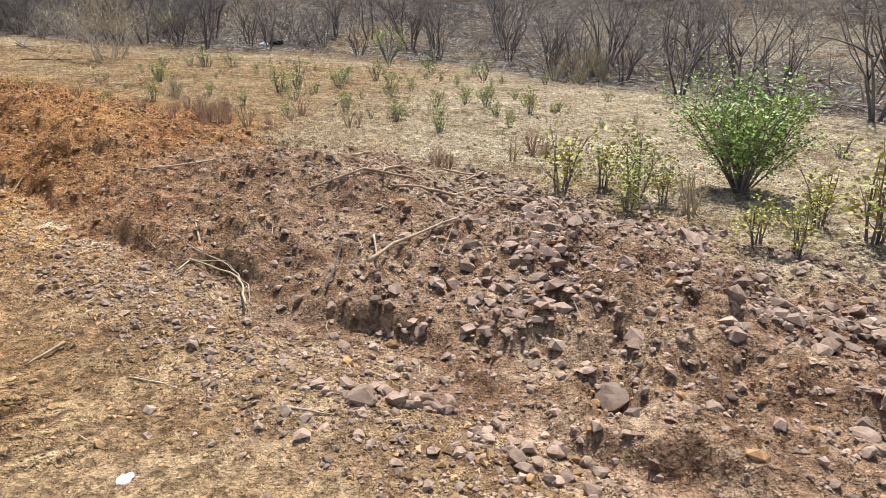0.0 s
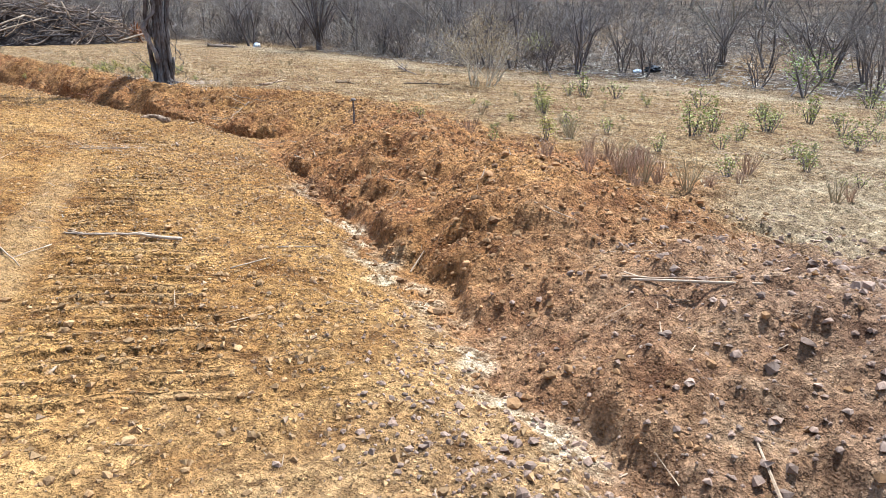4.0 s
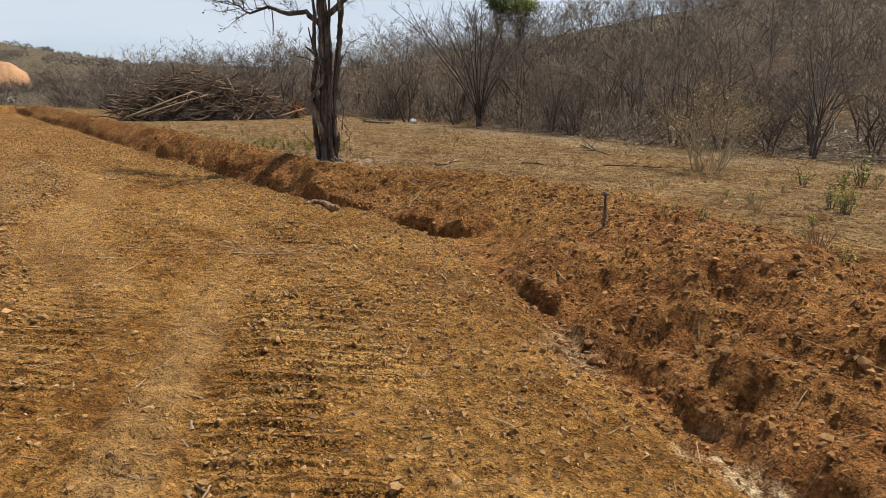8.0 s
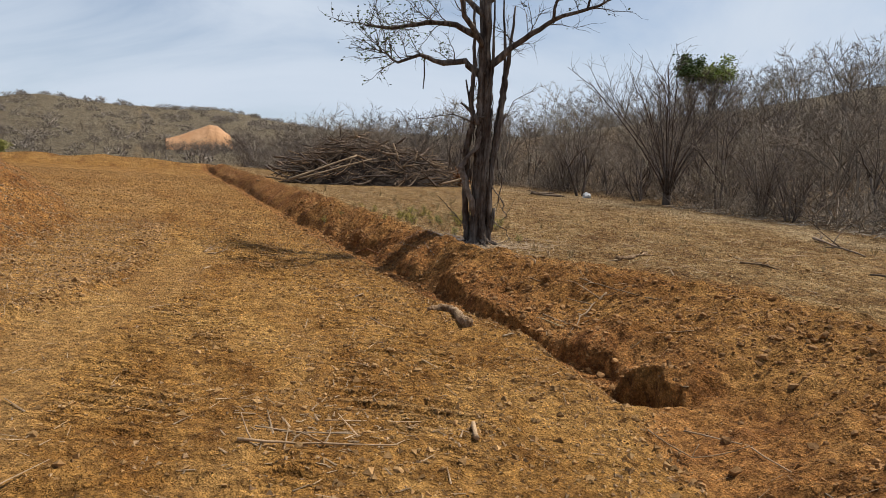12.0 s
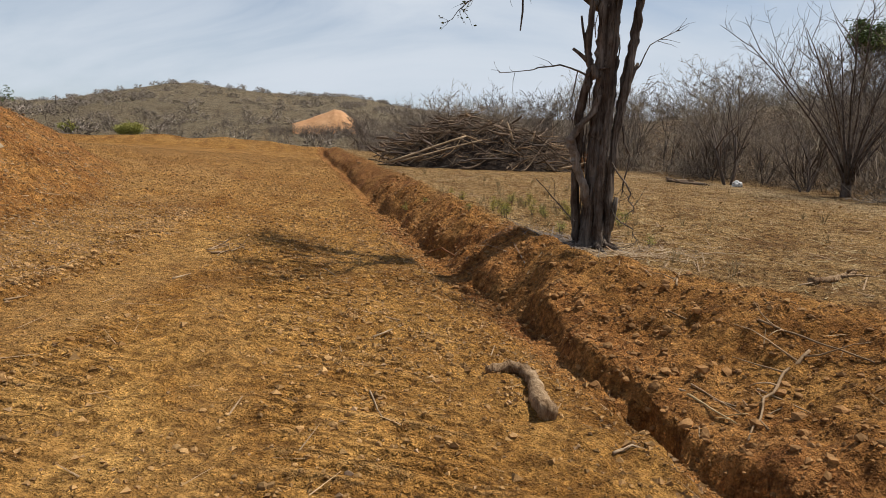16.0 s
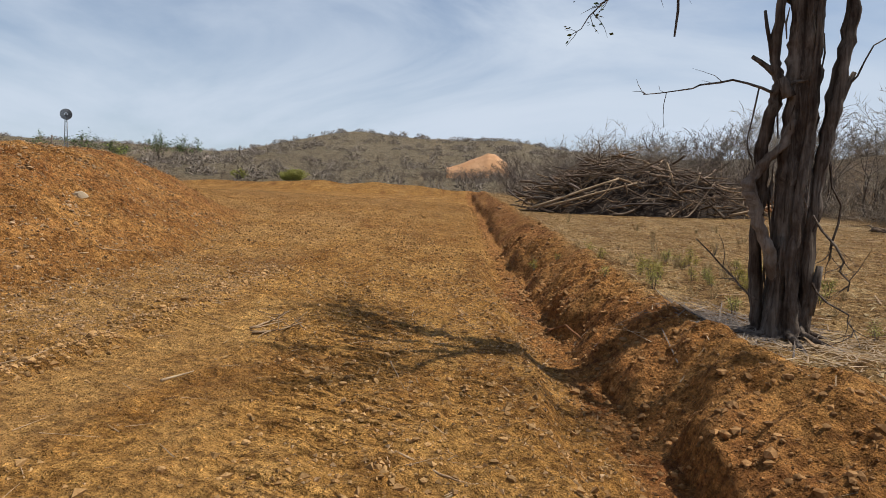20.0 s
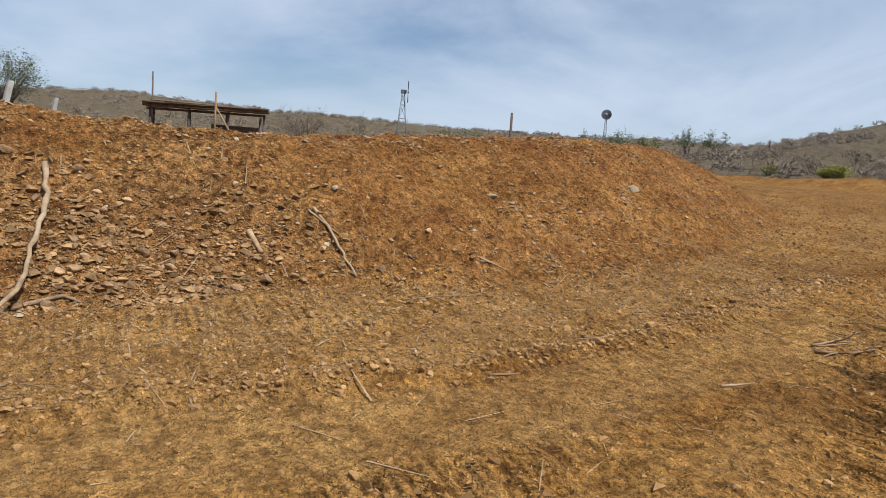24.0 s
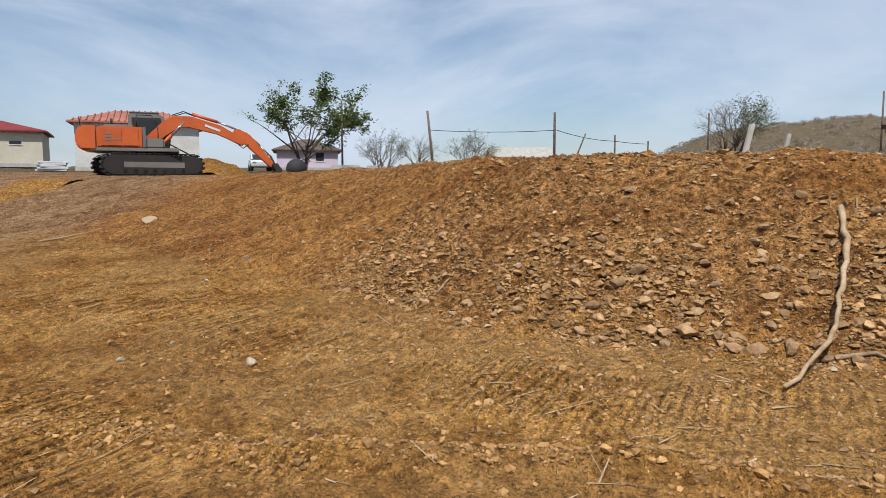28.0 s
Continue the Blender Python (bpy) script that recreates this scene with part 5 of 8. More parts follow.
def bare_tree(seed, height, stems, girth, spread=0.45, twigs=5, limbs=5):
    """Lines of a leafless dry-forest tree whose branches fan out into a domed crown: thick wood and twigs."""
    rng = random.Random(seed)
    wood, fine = [], []
    wide = height * (0.22 + 0.42 * spread)
    for k in range(stems):
        a = 2 * math.pi * (k + rng.random()) / stems
        lean = spread * rng.uniform(0.3, 0.9) if stems > 1 else 0.12
        fork = height * rng.uniform(0.28, 0.45)
        d = Vector((math.cos(a) * lean, math.sin(a) * lean, 1))
        stem = wander(rng, (0.1 * math.cos(a), 0.1 * math.sin(a), -0.15), d, fork, girth * rng.uniform(0.75, 1.1), girth * 0.6, 4, 0.14, 0.04)
        wood.append(stem)
        top = stem[-1][0]
        for j in range(limbs):
            w = a + (2 * math.pi * (j + rng.random()) / limbs if stems == 1 else rng.gauss(0, 0.95))
            up = math.asin(rng.uniform(0.0, 1.0) ** 1.25)
            goal = Vector((math.cos(w) * math.cos(up) * wide, math.sin(w) * math.cos(up) * wide, height * (0.52 + 0.46 * math.sin(up)) * rng.uniform(0.88, 1.05)))
            start = stem[rng.choice((2, 3, 4, 4))][0]
            bend = Vector((rng.gauss(0, 0.07), rng.gauss(0, 0.07), 0.10)) * height
            r0 = girth * rng.uniform(0.32, 0.55)
            limb = []
            for i in range(5):
                u = i / 4
                limb.append((start.lerp(goal, u) + bend * 4 * u * (1 - u) * 0.5 + Vector((rng.gauss(0, 0.012), rng.gauss(0, 0.012), 0)) * height, r0 * (1 - 0.82 * u)))
            wood.append(limb)
            for c in branch_out(rng, limb, 3, height * 0.22, r0 * 0.35, 0.3, 0.9, 0.25, 2, 0.25):
                wood.append(c)
                fine += branch_out(rng, c, twigs, height * 0.12, 0.008, 0.2, 1.0, 0.2, 2, 0.4)
            fine += branch_out(rng, limb, twigs, height * 0.13, 0.008, 0.45, 1.0, 0.25, 2, 0.4)
    return wood, fine


def tree_meshes(name, seed, height, stems, girth, bark, **more):
    wood, fine = bare_tree(seed, height, stems, girth, **more)
    return mesh_of(name + "_trunk", *tubes(wood, 5), bark, True), mesh_of(name + "_twigs", *tubes(fine, 3), TWIG)


BARE = [tree_meshes("bare_tree", 60 + k, h, n, g, GREY_BARK, spread=sp, twigs=5, limbs=5) for k, (h, n, g, sp) in enumerate(
    ((4.4, 4, 0.055, 0.45), (3.8, 5, 0.045, 0.6), (5.0, 2, 0.08, 0.3), (3.4, 6, 0.035, 0.65), (4.8, 3, 0.07, 0.5), (5.2, 3, 0.065, 0.4)))]


def plant_tree(x, y, k, size, turn, label, group="trees at the edge of the wood"):
    trunk, twigs = BARE[k]
    ob = empty("tree", pose(x, y, level(x, y) - 0.05, 0, 0, turn) @ Matrix.Scale(size, 4))
    part("trunk", trunk, ob)
    part("crown", twigs, ob)
    return tagged(ob, label, "tree", group)


def edge_wood():
    rng = random.Random(8)
    for k in range(72):
        y = -24 + 62 * (k + rng.random()) / 72
        x = float(along(FOOT, y)) + 0.4 + abs(rng.gauss(0, 2.2))
        if abs(y - 14.5) < 1.2 and x < 17:
            continue
        plant_tree(x, y, rng.randrange(6), rng.uniform(0.45, 0.82), rng.uniform(0, 360), "leafless grey-brown tree at the edge of the dry wood")


edge_wood()


def spikes(lines):
    """Each line as one slender three-sided spike."""
    base = np.array([l[0][0][:] for l in lines])
    tip = np.array([l[-1][0][:] for l in lines])
    r = np.array([l[0][1] for l in lines])
    d = tip - base
    d = d / np.maximum(np.linalg.norm(d, axis=1), 1e-6)[:, None]
    ref = np.where(np.abs(d[:, :1]) < 0.8, np.array([[1.0, 0, 0]]), np.array([[0, 1.0, 0]]))
    u = np.cross(d, ref)
    u = u / np.linalg.norm(u, axis=1)[:, None]
    v = np.cross(d, u)
    ring = [base + (u * math.cos(w) + v * math.sin(w)) * r[:, None] for w in (0, 2.094, 4.189)]
    V = np.stack(ring + [tip], 1)
    T = np.array([(0, 1, 3), (1, 2, 3), (2, 0, 3)])[None] + (np.arange(len(lines)) * 4)[:, None, None]
    return V.reshape(-1, 3), T.reshape(-1, 3)


def merged(*pieces):
    P, T, base = [], [], 0
    for co, tri in pieces:
        P.append(co)
        T.append(tri + base)
        base += len(co)
    return np.concatenate(P), np.concatenate(T)


def slim_tree(seed, height, stems, girth, spread, twigs, limbs, r=0.011):
    """A leafless tree light enough to stand in a wood."""
    wood, fine = bare_tree(seed, height, stems, girth, spread, twigs, limbs)
    wood = [l[::2] + ([] if len(l) % 2 else [l[-1]]) for l in wood]
    V, F = tubes(wood, 3)
    tri = np.array([t for a, b, c, d in F for t in ((a, b, c), (a, c, d))])
    fine = [[(q, r) for q, _ in l] for l in fine]
    return merged((np.array([v[:] for v in V]), tri), spikes(fine))


def slim_brush(seed, count, height, spread, r):
    rng, lines = random.Random(seed), []
    for _ in range(count):
        a, u = rng.uniform(0, 2 * math.pi), spread * math.sqrt(rng.random())
        p = Vector((u * math.cos(a), u * math.sin(a), height * rng.uniform(-0.05, 0.5)))
        d = Vector((rng.gauss(0, 0.6), rng.gauss(0, 0.6), rng.uniform(0.2, 1))).normalized()
        lines.append([(p, r * rng.uniform(0.7, 1.3)), (p + d * height * rng.uniform(0.3, 0.75), 0)])
    return spikes(lines)


def tiled(name, sources, places, mat, label, category):
    """One object out of many moved, turned and sized copies of a few shapes."""
    pieces = []
    for x, y, z, size, turn, k in places:
        co, tri = sources[k % len(sources)]
        c, s_ = math.cos(turn), math.sin(turn)
        pieces.append((np.stack([x + size * (co[:, 0] * c - co[:, 1] * s_), y + size * (co[:, 0] * s_ + co[:, 1] * c), z + size * co[:, 2]], -1), tri))
    co, tri = merged(*pieces)
    return tagged(new(name, quads_mesh(name, co, tri, mat)), label, category, kind="stuff")


def woods():
    rng = random.Random(9)
    simple = [slim_tree(90 + k, rng.uniform(3.4, 4.4), 1 + k % 3, 0.05, 0.7, 6, (7, 4, 3)[k % 3]) for k in range(6)]
    light = [slim_tree(190 + k, rng.uniform(3.0, 4.0), 1, 0.045, 0.85, 5, 6, 0.014) for k in range(6)]

    def spread_out(n, place, small, large, kinds):
        xy = [place() for _ in range(n)]
        zs = levels([q[0] for q in xy], [q[1] for q in xy])
        return [(x, y, z - 0.1, rng.uniform(small, large), rng.uniform(0, 6.28), rng.randrange(kinds)) for (x, y), z in zip(xy, zs)]

    def in_wood(near):
        y = rng.uniform(-30, 62)
        deep = 13 * rng.random() if near else 13 + 76 * rng.random() ** 0.75
        if y < 0 and deep < 9 and rng.random() < 0.6:
            deep += 9
        if deep > 45:
            y = rng.uniform(-20, 85)
        return float(along(FOOT, min(y, 50))) + 1.2 + deep, y

    for count, mat, tone in ((95, TWIG, "grey-brown"), (40, GREY_BARK, "dark brown"), (60, PALE_BARK, "pale grey")):
        tiled("dry_woods", simple, spread_out(count, lambda: in_wood(True), 0.6, 1.1, 6), mat, "dense leafless " + tone + " trees of the dry hillside forest", "woods")
    for count, mat, tone in ((800, TWIG, "grey-brown"), (220, GREY_BARK, "dark brown"), (230, PALE_BARK, "pale grey")):
        tiled("dry_woods", light, spread_out(count, lambda: in_wood(False), 0.65, 1.3, 6), mat, "dense leafless " + tone + " trees of the dry hillside forest", "woods")
    spots = []
    for _ in range(90):
        x, y = rng.uniform(-30, 22), rng.uniform(57, 100)
        if abs(x - 4.4) < 6 and y < 90:
            continue
        spots.append((x, y, level(x, y) - 0.1, rng.uniform(0.3, 0.6), rng.uniform(0, 6.28), rng.randrange(6)))
    for k in range(70):
        x, y = rng.uniform(-2.5, 8), rng.uniform(66, 84)
        spots.append((x, y, level(x, y) - 0.1, rng.uniform(0.30, 0.46), rng.uniform(0, 6.28), rng.randrange(6)))
    for x, y, size in ((6.0, 51.5, 1.15), (8.2, 53, 1.0), (10.5, 55, 0.95), (2.5, 56.5, 0.6), (17.7, 53.8, 1.4), (15.0, 52, 1.1), (20.5, 55, 1.2), (13, 46, 0.8), (9, 47, 0.8), (5, 47, 0.6), (23, 48, 1.2), (18, 42, 1.0), (14.5, 38, 0.9)):
        for q in range(3):
            spots.append((x + rng.uniform(-1.0, 1.0), y + rng.uniform(-1, 1), level(x, y) - 0.1, size * rng.uniform(0.8, 1), rng.uniform(0, 6.28), rng.randrange(6)))
    tiled("scrub_trees", simple, spots, GREY_BARK, "low leafless scrub trees beyond the end of the road", "woods")
    clumps = [slim_brush(120 + k, 60, 1.3, 0.8, 0.011) for k in range(5)]

    def under():
        y = rng.uniform(-28, 56)
        if y < 1 and rng.random() < 0.7:
            y = rng.uniform(1, 56)
        return float(along(FOOT, min(y, 50))) + 0.2 + abs(rng.gauss(1.0, 17)) * rng.choice((0.3, 1, 1)), y

    tiled("undergrowth", clumps, spread_out(500, under, 0.5, 1.4, 5), TWIG, "tangled dry undergrowth below the bare trees", "brush")
    tiled("undergrowth", clumps, spread_out(280, under, 0.5, 1.4, 5), DARK_BARK, "tangled dark undergrowth below the bare trees", "brush")
    def dome(seed, count):
        """A rounded far-off scrub crown of short stout sprays."""
        rr, lines = random.Random(seed), []
        for _ in range(count):
            a, up = rr.uniform(0, 6.283), math.asin(rr.random())
            d = Vector((math.cos(a) * math.cos(up), math.sin(a) * math.cos(up), 0.85 * math.sin(up)))
            p = d * rr.uniform(0.35, 0.75)
            out = (d + Vector((rr.gauss(0, 0.6), rr.gauss(0, 0.6), rr.gauss(0.1, 0.5)))).normalized()
            lines.append([(p, rr.uniform(0.035, 0.06)), (p + out * rr.uniform(0.15, 0.32), 0)])
        return spikes(lines)

    far = [dome(140 + k, 64) for k in range(6)]

    def on_hills():
        while True:
            az, r = math.radians(rng.uniform(-34, 96)), 58 + 205 * rng.random() ** 0.85
            x, y = -1 - math.sin(az) * r, -1 + math.cos(az) * r
            if (math.hypot(x - 4.4, y - 87) > 6 or y < 84) and (y > 58 or x < -46):
                return x, y

    tiled("hill_scrub", far, spread_out(2200, on_hills, 0.8, 2.0, 6), HILL_TWIG, "grey-brown leafless scrub covering the far hills", "brush")


woods()
forest_floor = lambda rng, n: (lambda y: (along(FOOT, y) + 0.1 + 9 * rng.random_sample(n) ** 1.2, y))(rng.uniform(-22, 14, n))
twig_litter("leaf_litter", 5200, forest_floor, 0.11, 0.022, TWIG, "dead leaves and bark lying under the bare trees", 31)
twig_litter("leaf_litter", 2600, forest_floor, 0.12, 0.02, PALE_BARK, "pale dead leaves lying under the bare trees", 32)
twig_litter("fallen_branches", 420, forest_floor, 0.9, 0.014, GREY_BARK, "fallen grey branches under the bare trees", 33)


def leaf_cloud(rng, lines, count, size, reach=0.12, droop=0.3):
    """Small leaves round the outer parts of lines: corners and faces."""
    V, F = [], []
    for _ in range(count):
        line = rng.choice(lines)
        u = rng.uniform(0.35, 1.0) * (len(line) - 1)
        i = min(int(u), len(line) - 2)
        p = line[i][0].lerp(line[i + 1][0], u - i) + Vector((rng.gauss(0, 1), rng.gauss(0, 1), rng.gauss(0, 1))) * reach * 0.5
        a = rng.uniform(0, 2 * math.pi)
        d = Vector((math.cos(a), math.sin(a), rng.uniform(-droop - 0.3, 0.5))).normalized()
        w = d.cross(Vector((rng.gauss(0, 1), rng.gauss(0, 1), rng.gauss(0, 1)))).normalized()
        n, ln = len(V), size * rng.uniform(0.6, 1.3)
        V += [p, p + d * ln * 0.5 + w * ln * 0.28, p + d * ln, p + d * ln * 0.5 - w * ln * 0.28]
        F.append((n, n + 1, n + 2, n + 3))
    return V, F


def bush_parts(seed, height, spread, stems, leaves, leaf_size, leaf, wood=GREY_BARK):
    rng = random.Random(seed)
    lines = []
    for k in range(stems):
        a = 2 * math.pi * (k + rng.random()) / stems
        d = Vector((math.cos(a) * spread * rng.uniform(0.2, 1), math.sin(a) * spread * rng.uniform(0.2, 1), 1))
        stem = wander(rng, (0.03 * math.cos(a), 0.03 * math.sin(a), -0.04), d, height * rng.uniform(0.7, 1.1), 0.008 + height * 0.006, 0.003, 3, 0.16, 0.02)
        lines.append(stem)
        lines += branch_out(rng, stem, 4, height * 0.35, 0.004 + height * 0.002, 0.25, 0.8, 0.4, 2, 0.2)
    stem_mesh = mesh_of("stems", *tubes(lines, 3), wood)
    leaf_mesh = mesh_of("leaves", *leaf_cloud(rng, lines, leaves, leaf_size), leaf) if leaves else None
    return stem_mesh, leaf_mesh


def bush(kind, x, y, size, turn, label, name="bush", group="", category="bush"):
    stems, leaves = kind
    ob = empty(name, pose(x, y, level(x, y), 0, 0, turn) @ Matrix.Scale(size, 4))
    part("stalk", stems, ob)
    if leaves:
        part("foliage", leaves, ob)
    return tagged(ob, label, category, group)


GREEN_BUSH = bush_parts(1, 1.0, 0.6, 34, 7000, 0.040, LEAF)
bush(GREEN_BUSH, 0.45, -15.35, 1.18, 0, "bushy bright green shrub growing on the dry field")
bush(bush_parts(2, 1.0, 0.9, 12, 500, 0.05, LEAF), 12.6, -6.9, 1.2, 40, "loose green shrub at the edge of the wood")
def airy_bush(seed, height, leaves):
    wood, fine = bare_tree(seed, height, 8, 0.014, 1.0, 7, 4)
    thin = [[(q, r * 0.6) for q, r in l] for l in fine]
    return mesh_of("stems", *tubes(wood + thin, 3), STRAW_TWIG), mesh_of("leaves", *leaf_cloud(random.Random(seed), fine, leaves, 0.03), STRAW)


bush(airy_bush(205, 1.2, 3000), 8.54, -0.12, 1.5, 0, "pale leafless bush standing alone on the field")
bush(bush_parts(6, 0.8, 0.9, 14, 1500, 0.06, SUN_LEAF), 16.1, 3.2, 1.0, 0, "small bright yellow-green bush under bare trees")
WEEDS = [bush_parts(20 + k, 0.5, 0.32, 5, 380, 0.040, (YELLOW_LEAF, WEED_LEAF, YELLOW_LEAF)[k], GREY_BARK) for k in range(3)]
GREEN_WEEDS = [bush_parts(30 + k, 0.42, 0.75, 7, 150, 0.05, WEED_LEAF) for k in range(3)]
RED_WEEDS = [bush_parts(50 + k, 0.4, 0.6, 16, 60, 0.03, RED_STALK, RED_STALK) for k in range(2)]
DRY_WEEDS = [bush_parts(40 + k, 0.4, 0.5, 9, 40, 0.03, STRAW, STRAW) for k in range(2)]
rng_w = random.Random(31)
for x, y, size in ((-0.51, -13.36, 1.5), (-0.29, -14.17, 1.5), (-0.45, -14.45, 1.0), (-0.1, -13.8, 1.1), (-0.77, -14.08, 1.0), (-0.67, -15.93, 1.2), (-1.7, -15.51, 0.9), (-1.06, -16.3, 1.8), (-1.57, -15.2, 1.0), (3.04, -10.3, 0.8),
                   (3.1, -5.6, 0.8), (5.0, -12.3, 1.0), (5.16, -7.07, 1.1), (5.5, -4.0, 0.8)):
    bush(WEEDS[rng_w.randrange(3)], x, y, size, rng_w.uniform(0, 360), "yellowing leafy weed growing on the field", "weed", "weeds on the field", "weed")
for x, y, size in ((3.8, -5.56, 0.8), (8.56, -5.88, 1.0), (6.51, -7.82, 0.9), (5.28, -11.4, 0.9), (3.92, -10.85, 0.6), (5.71, -7.21, 1.0), (6.6, -7.85, 0.9), (8.16, -8.11, 1.1), (3.07, -10.33, 0.6),
                   (2.61, -11.18, 0.7), (7.01, -8.88, 0.9), (3.02, -17.1, 0.8), (8.74, -3.87, 0.9), (5.37, -4.09, 0.7), (7.83, -2.41, 0.8), (5.7, -3.76, 0.8), (8.77, -3.0, 1.2), (8.35, -2.87, 0.7), (9.6, -10.5, 1.1), (11.5, -8.5, 1.2)):
    bush(GREEN_WEEDS[rng_w.randrange(3)], x, y, size, rng_w.uniform(0, 360), "small green sapling growing on the dry field", "sapling", "saplings on the field", "sapling")
for x, y, size in ((-0.73, -14.7, 1.2), (1.28, -8.55, 0.9), (1.32, -8.04, 0.8), (1.55, -7.67, 1.0), (3.45, -5.82, 0.9), (3.56, -5.74, 0.8), (2.2, -9.8, 0.8), (8.17, -0.21, 0.7), (1.0, -12.6, 0.8), (10.2, -12.9, 1.8), (10.6, -12.2, 1.6)):
    bush(DRY_WEEDS[rng_w.randrange(2)], x, y, size, rng_w.uniform(0, 360), "dry straw-coloured weed on the field", "weed", "dry weeds on the field", "weed")
for k in range(90):
    x, y = rng_w.gauss(3.5, 0.7), rng_w.gauss(9.4, 1.4)
    bush(WEEDS[k % 3] if k % 2 else DRY_WEEDS[k % 2], x, y, rng_w.uniform(0.22, 0.45), rng_w.uniform(0, 360), "low yellow-green weed beside the tree", "weed", "weeds beside the tree", "weed")
for k in range(26):
    x, y = rng_w.gauss(1.9, 0.7), rng_w.gauss(-7.6, 0.8)
    bush(RED_WEEDS[k % 2], x, y, rng_w.uniform(0.35, 0.75), rng_w.uniform(0, 360), "dry reddish-brown weed behind the spoil bank", "weed", "reddish weeds on the field", "weed")
for x, y, size in ((-0.06, -11.83, 0.8), (0.1, -11.95, 0.6), (1.5, -12.8, 0.9), (1.3, -13.0, 0.6)):
    bush(RED_WEEDS[0], x, y, size, rng_w.uniform(0, 360), "dry reddish-brown weed behind the spoil bank", "weed", "reddish weeds on the field", "weed")
for k in range(70):
    x, y = rng_w.gauss(6.5, 2.6), rng_w.gauss(-9.6, 2.2)
    if x > 1.5:
        bush(GREEN_WEEDS[k % 3], x, y, rng_w.uniform(0.25, 0.75), rng_w.uniform(0, 360), "small yellow-green sapling growing on the dry field", "sapling", "saplings on the field", "sapling")
for k in range(14):
    bush(DRY_WEEDS[k % 2], rng_w.gauss(11.5, 0.5), rng_w.gauss(-13.0, 0.35), rng_w.uniform(1.2, 2.0), rng_w.uniform(0, 360), "tall tuft of pale dry grass by the wood", "grass_tuft", "grass tufts by the wood", "grass")
for k in range(20):
    x, y = rng_w.uniform(2.0, 11.0), rng_w.uniform(-6, -2)
    bush(GREEN_WEEDS[k % 3] if k % 3 else WEEDS[k % 2], x, y, rng_w.uniform(0.2, 0.45), rng_w.uniform(0, 360), "small green sapling growing on the dry field", "sapling", "saplings on the field", "sapling")
for k in range(60):
    y = rng_w.uniform(-17, 20)
    x = float(along(LIP, y) + along(BERM, y)) + rng_w.uniform(0.3, 8)
    bush(DRY_WEEDS[k % 2], x, y, rng_w.uniform(0.25, 0.6), rng_w.uniform(0, 360), "dry straw-coloured weed on the field", "weed", "dry weeds on the field", "weed")


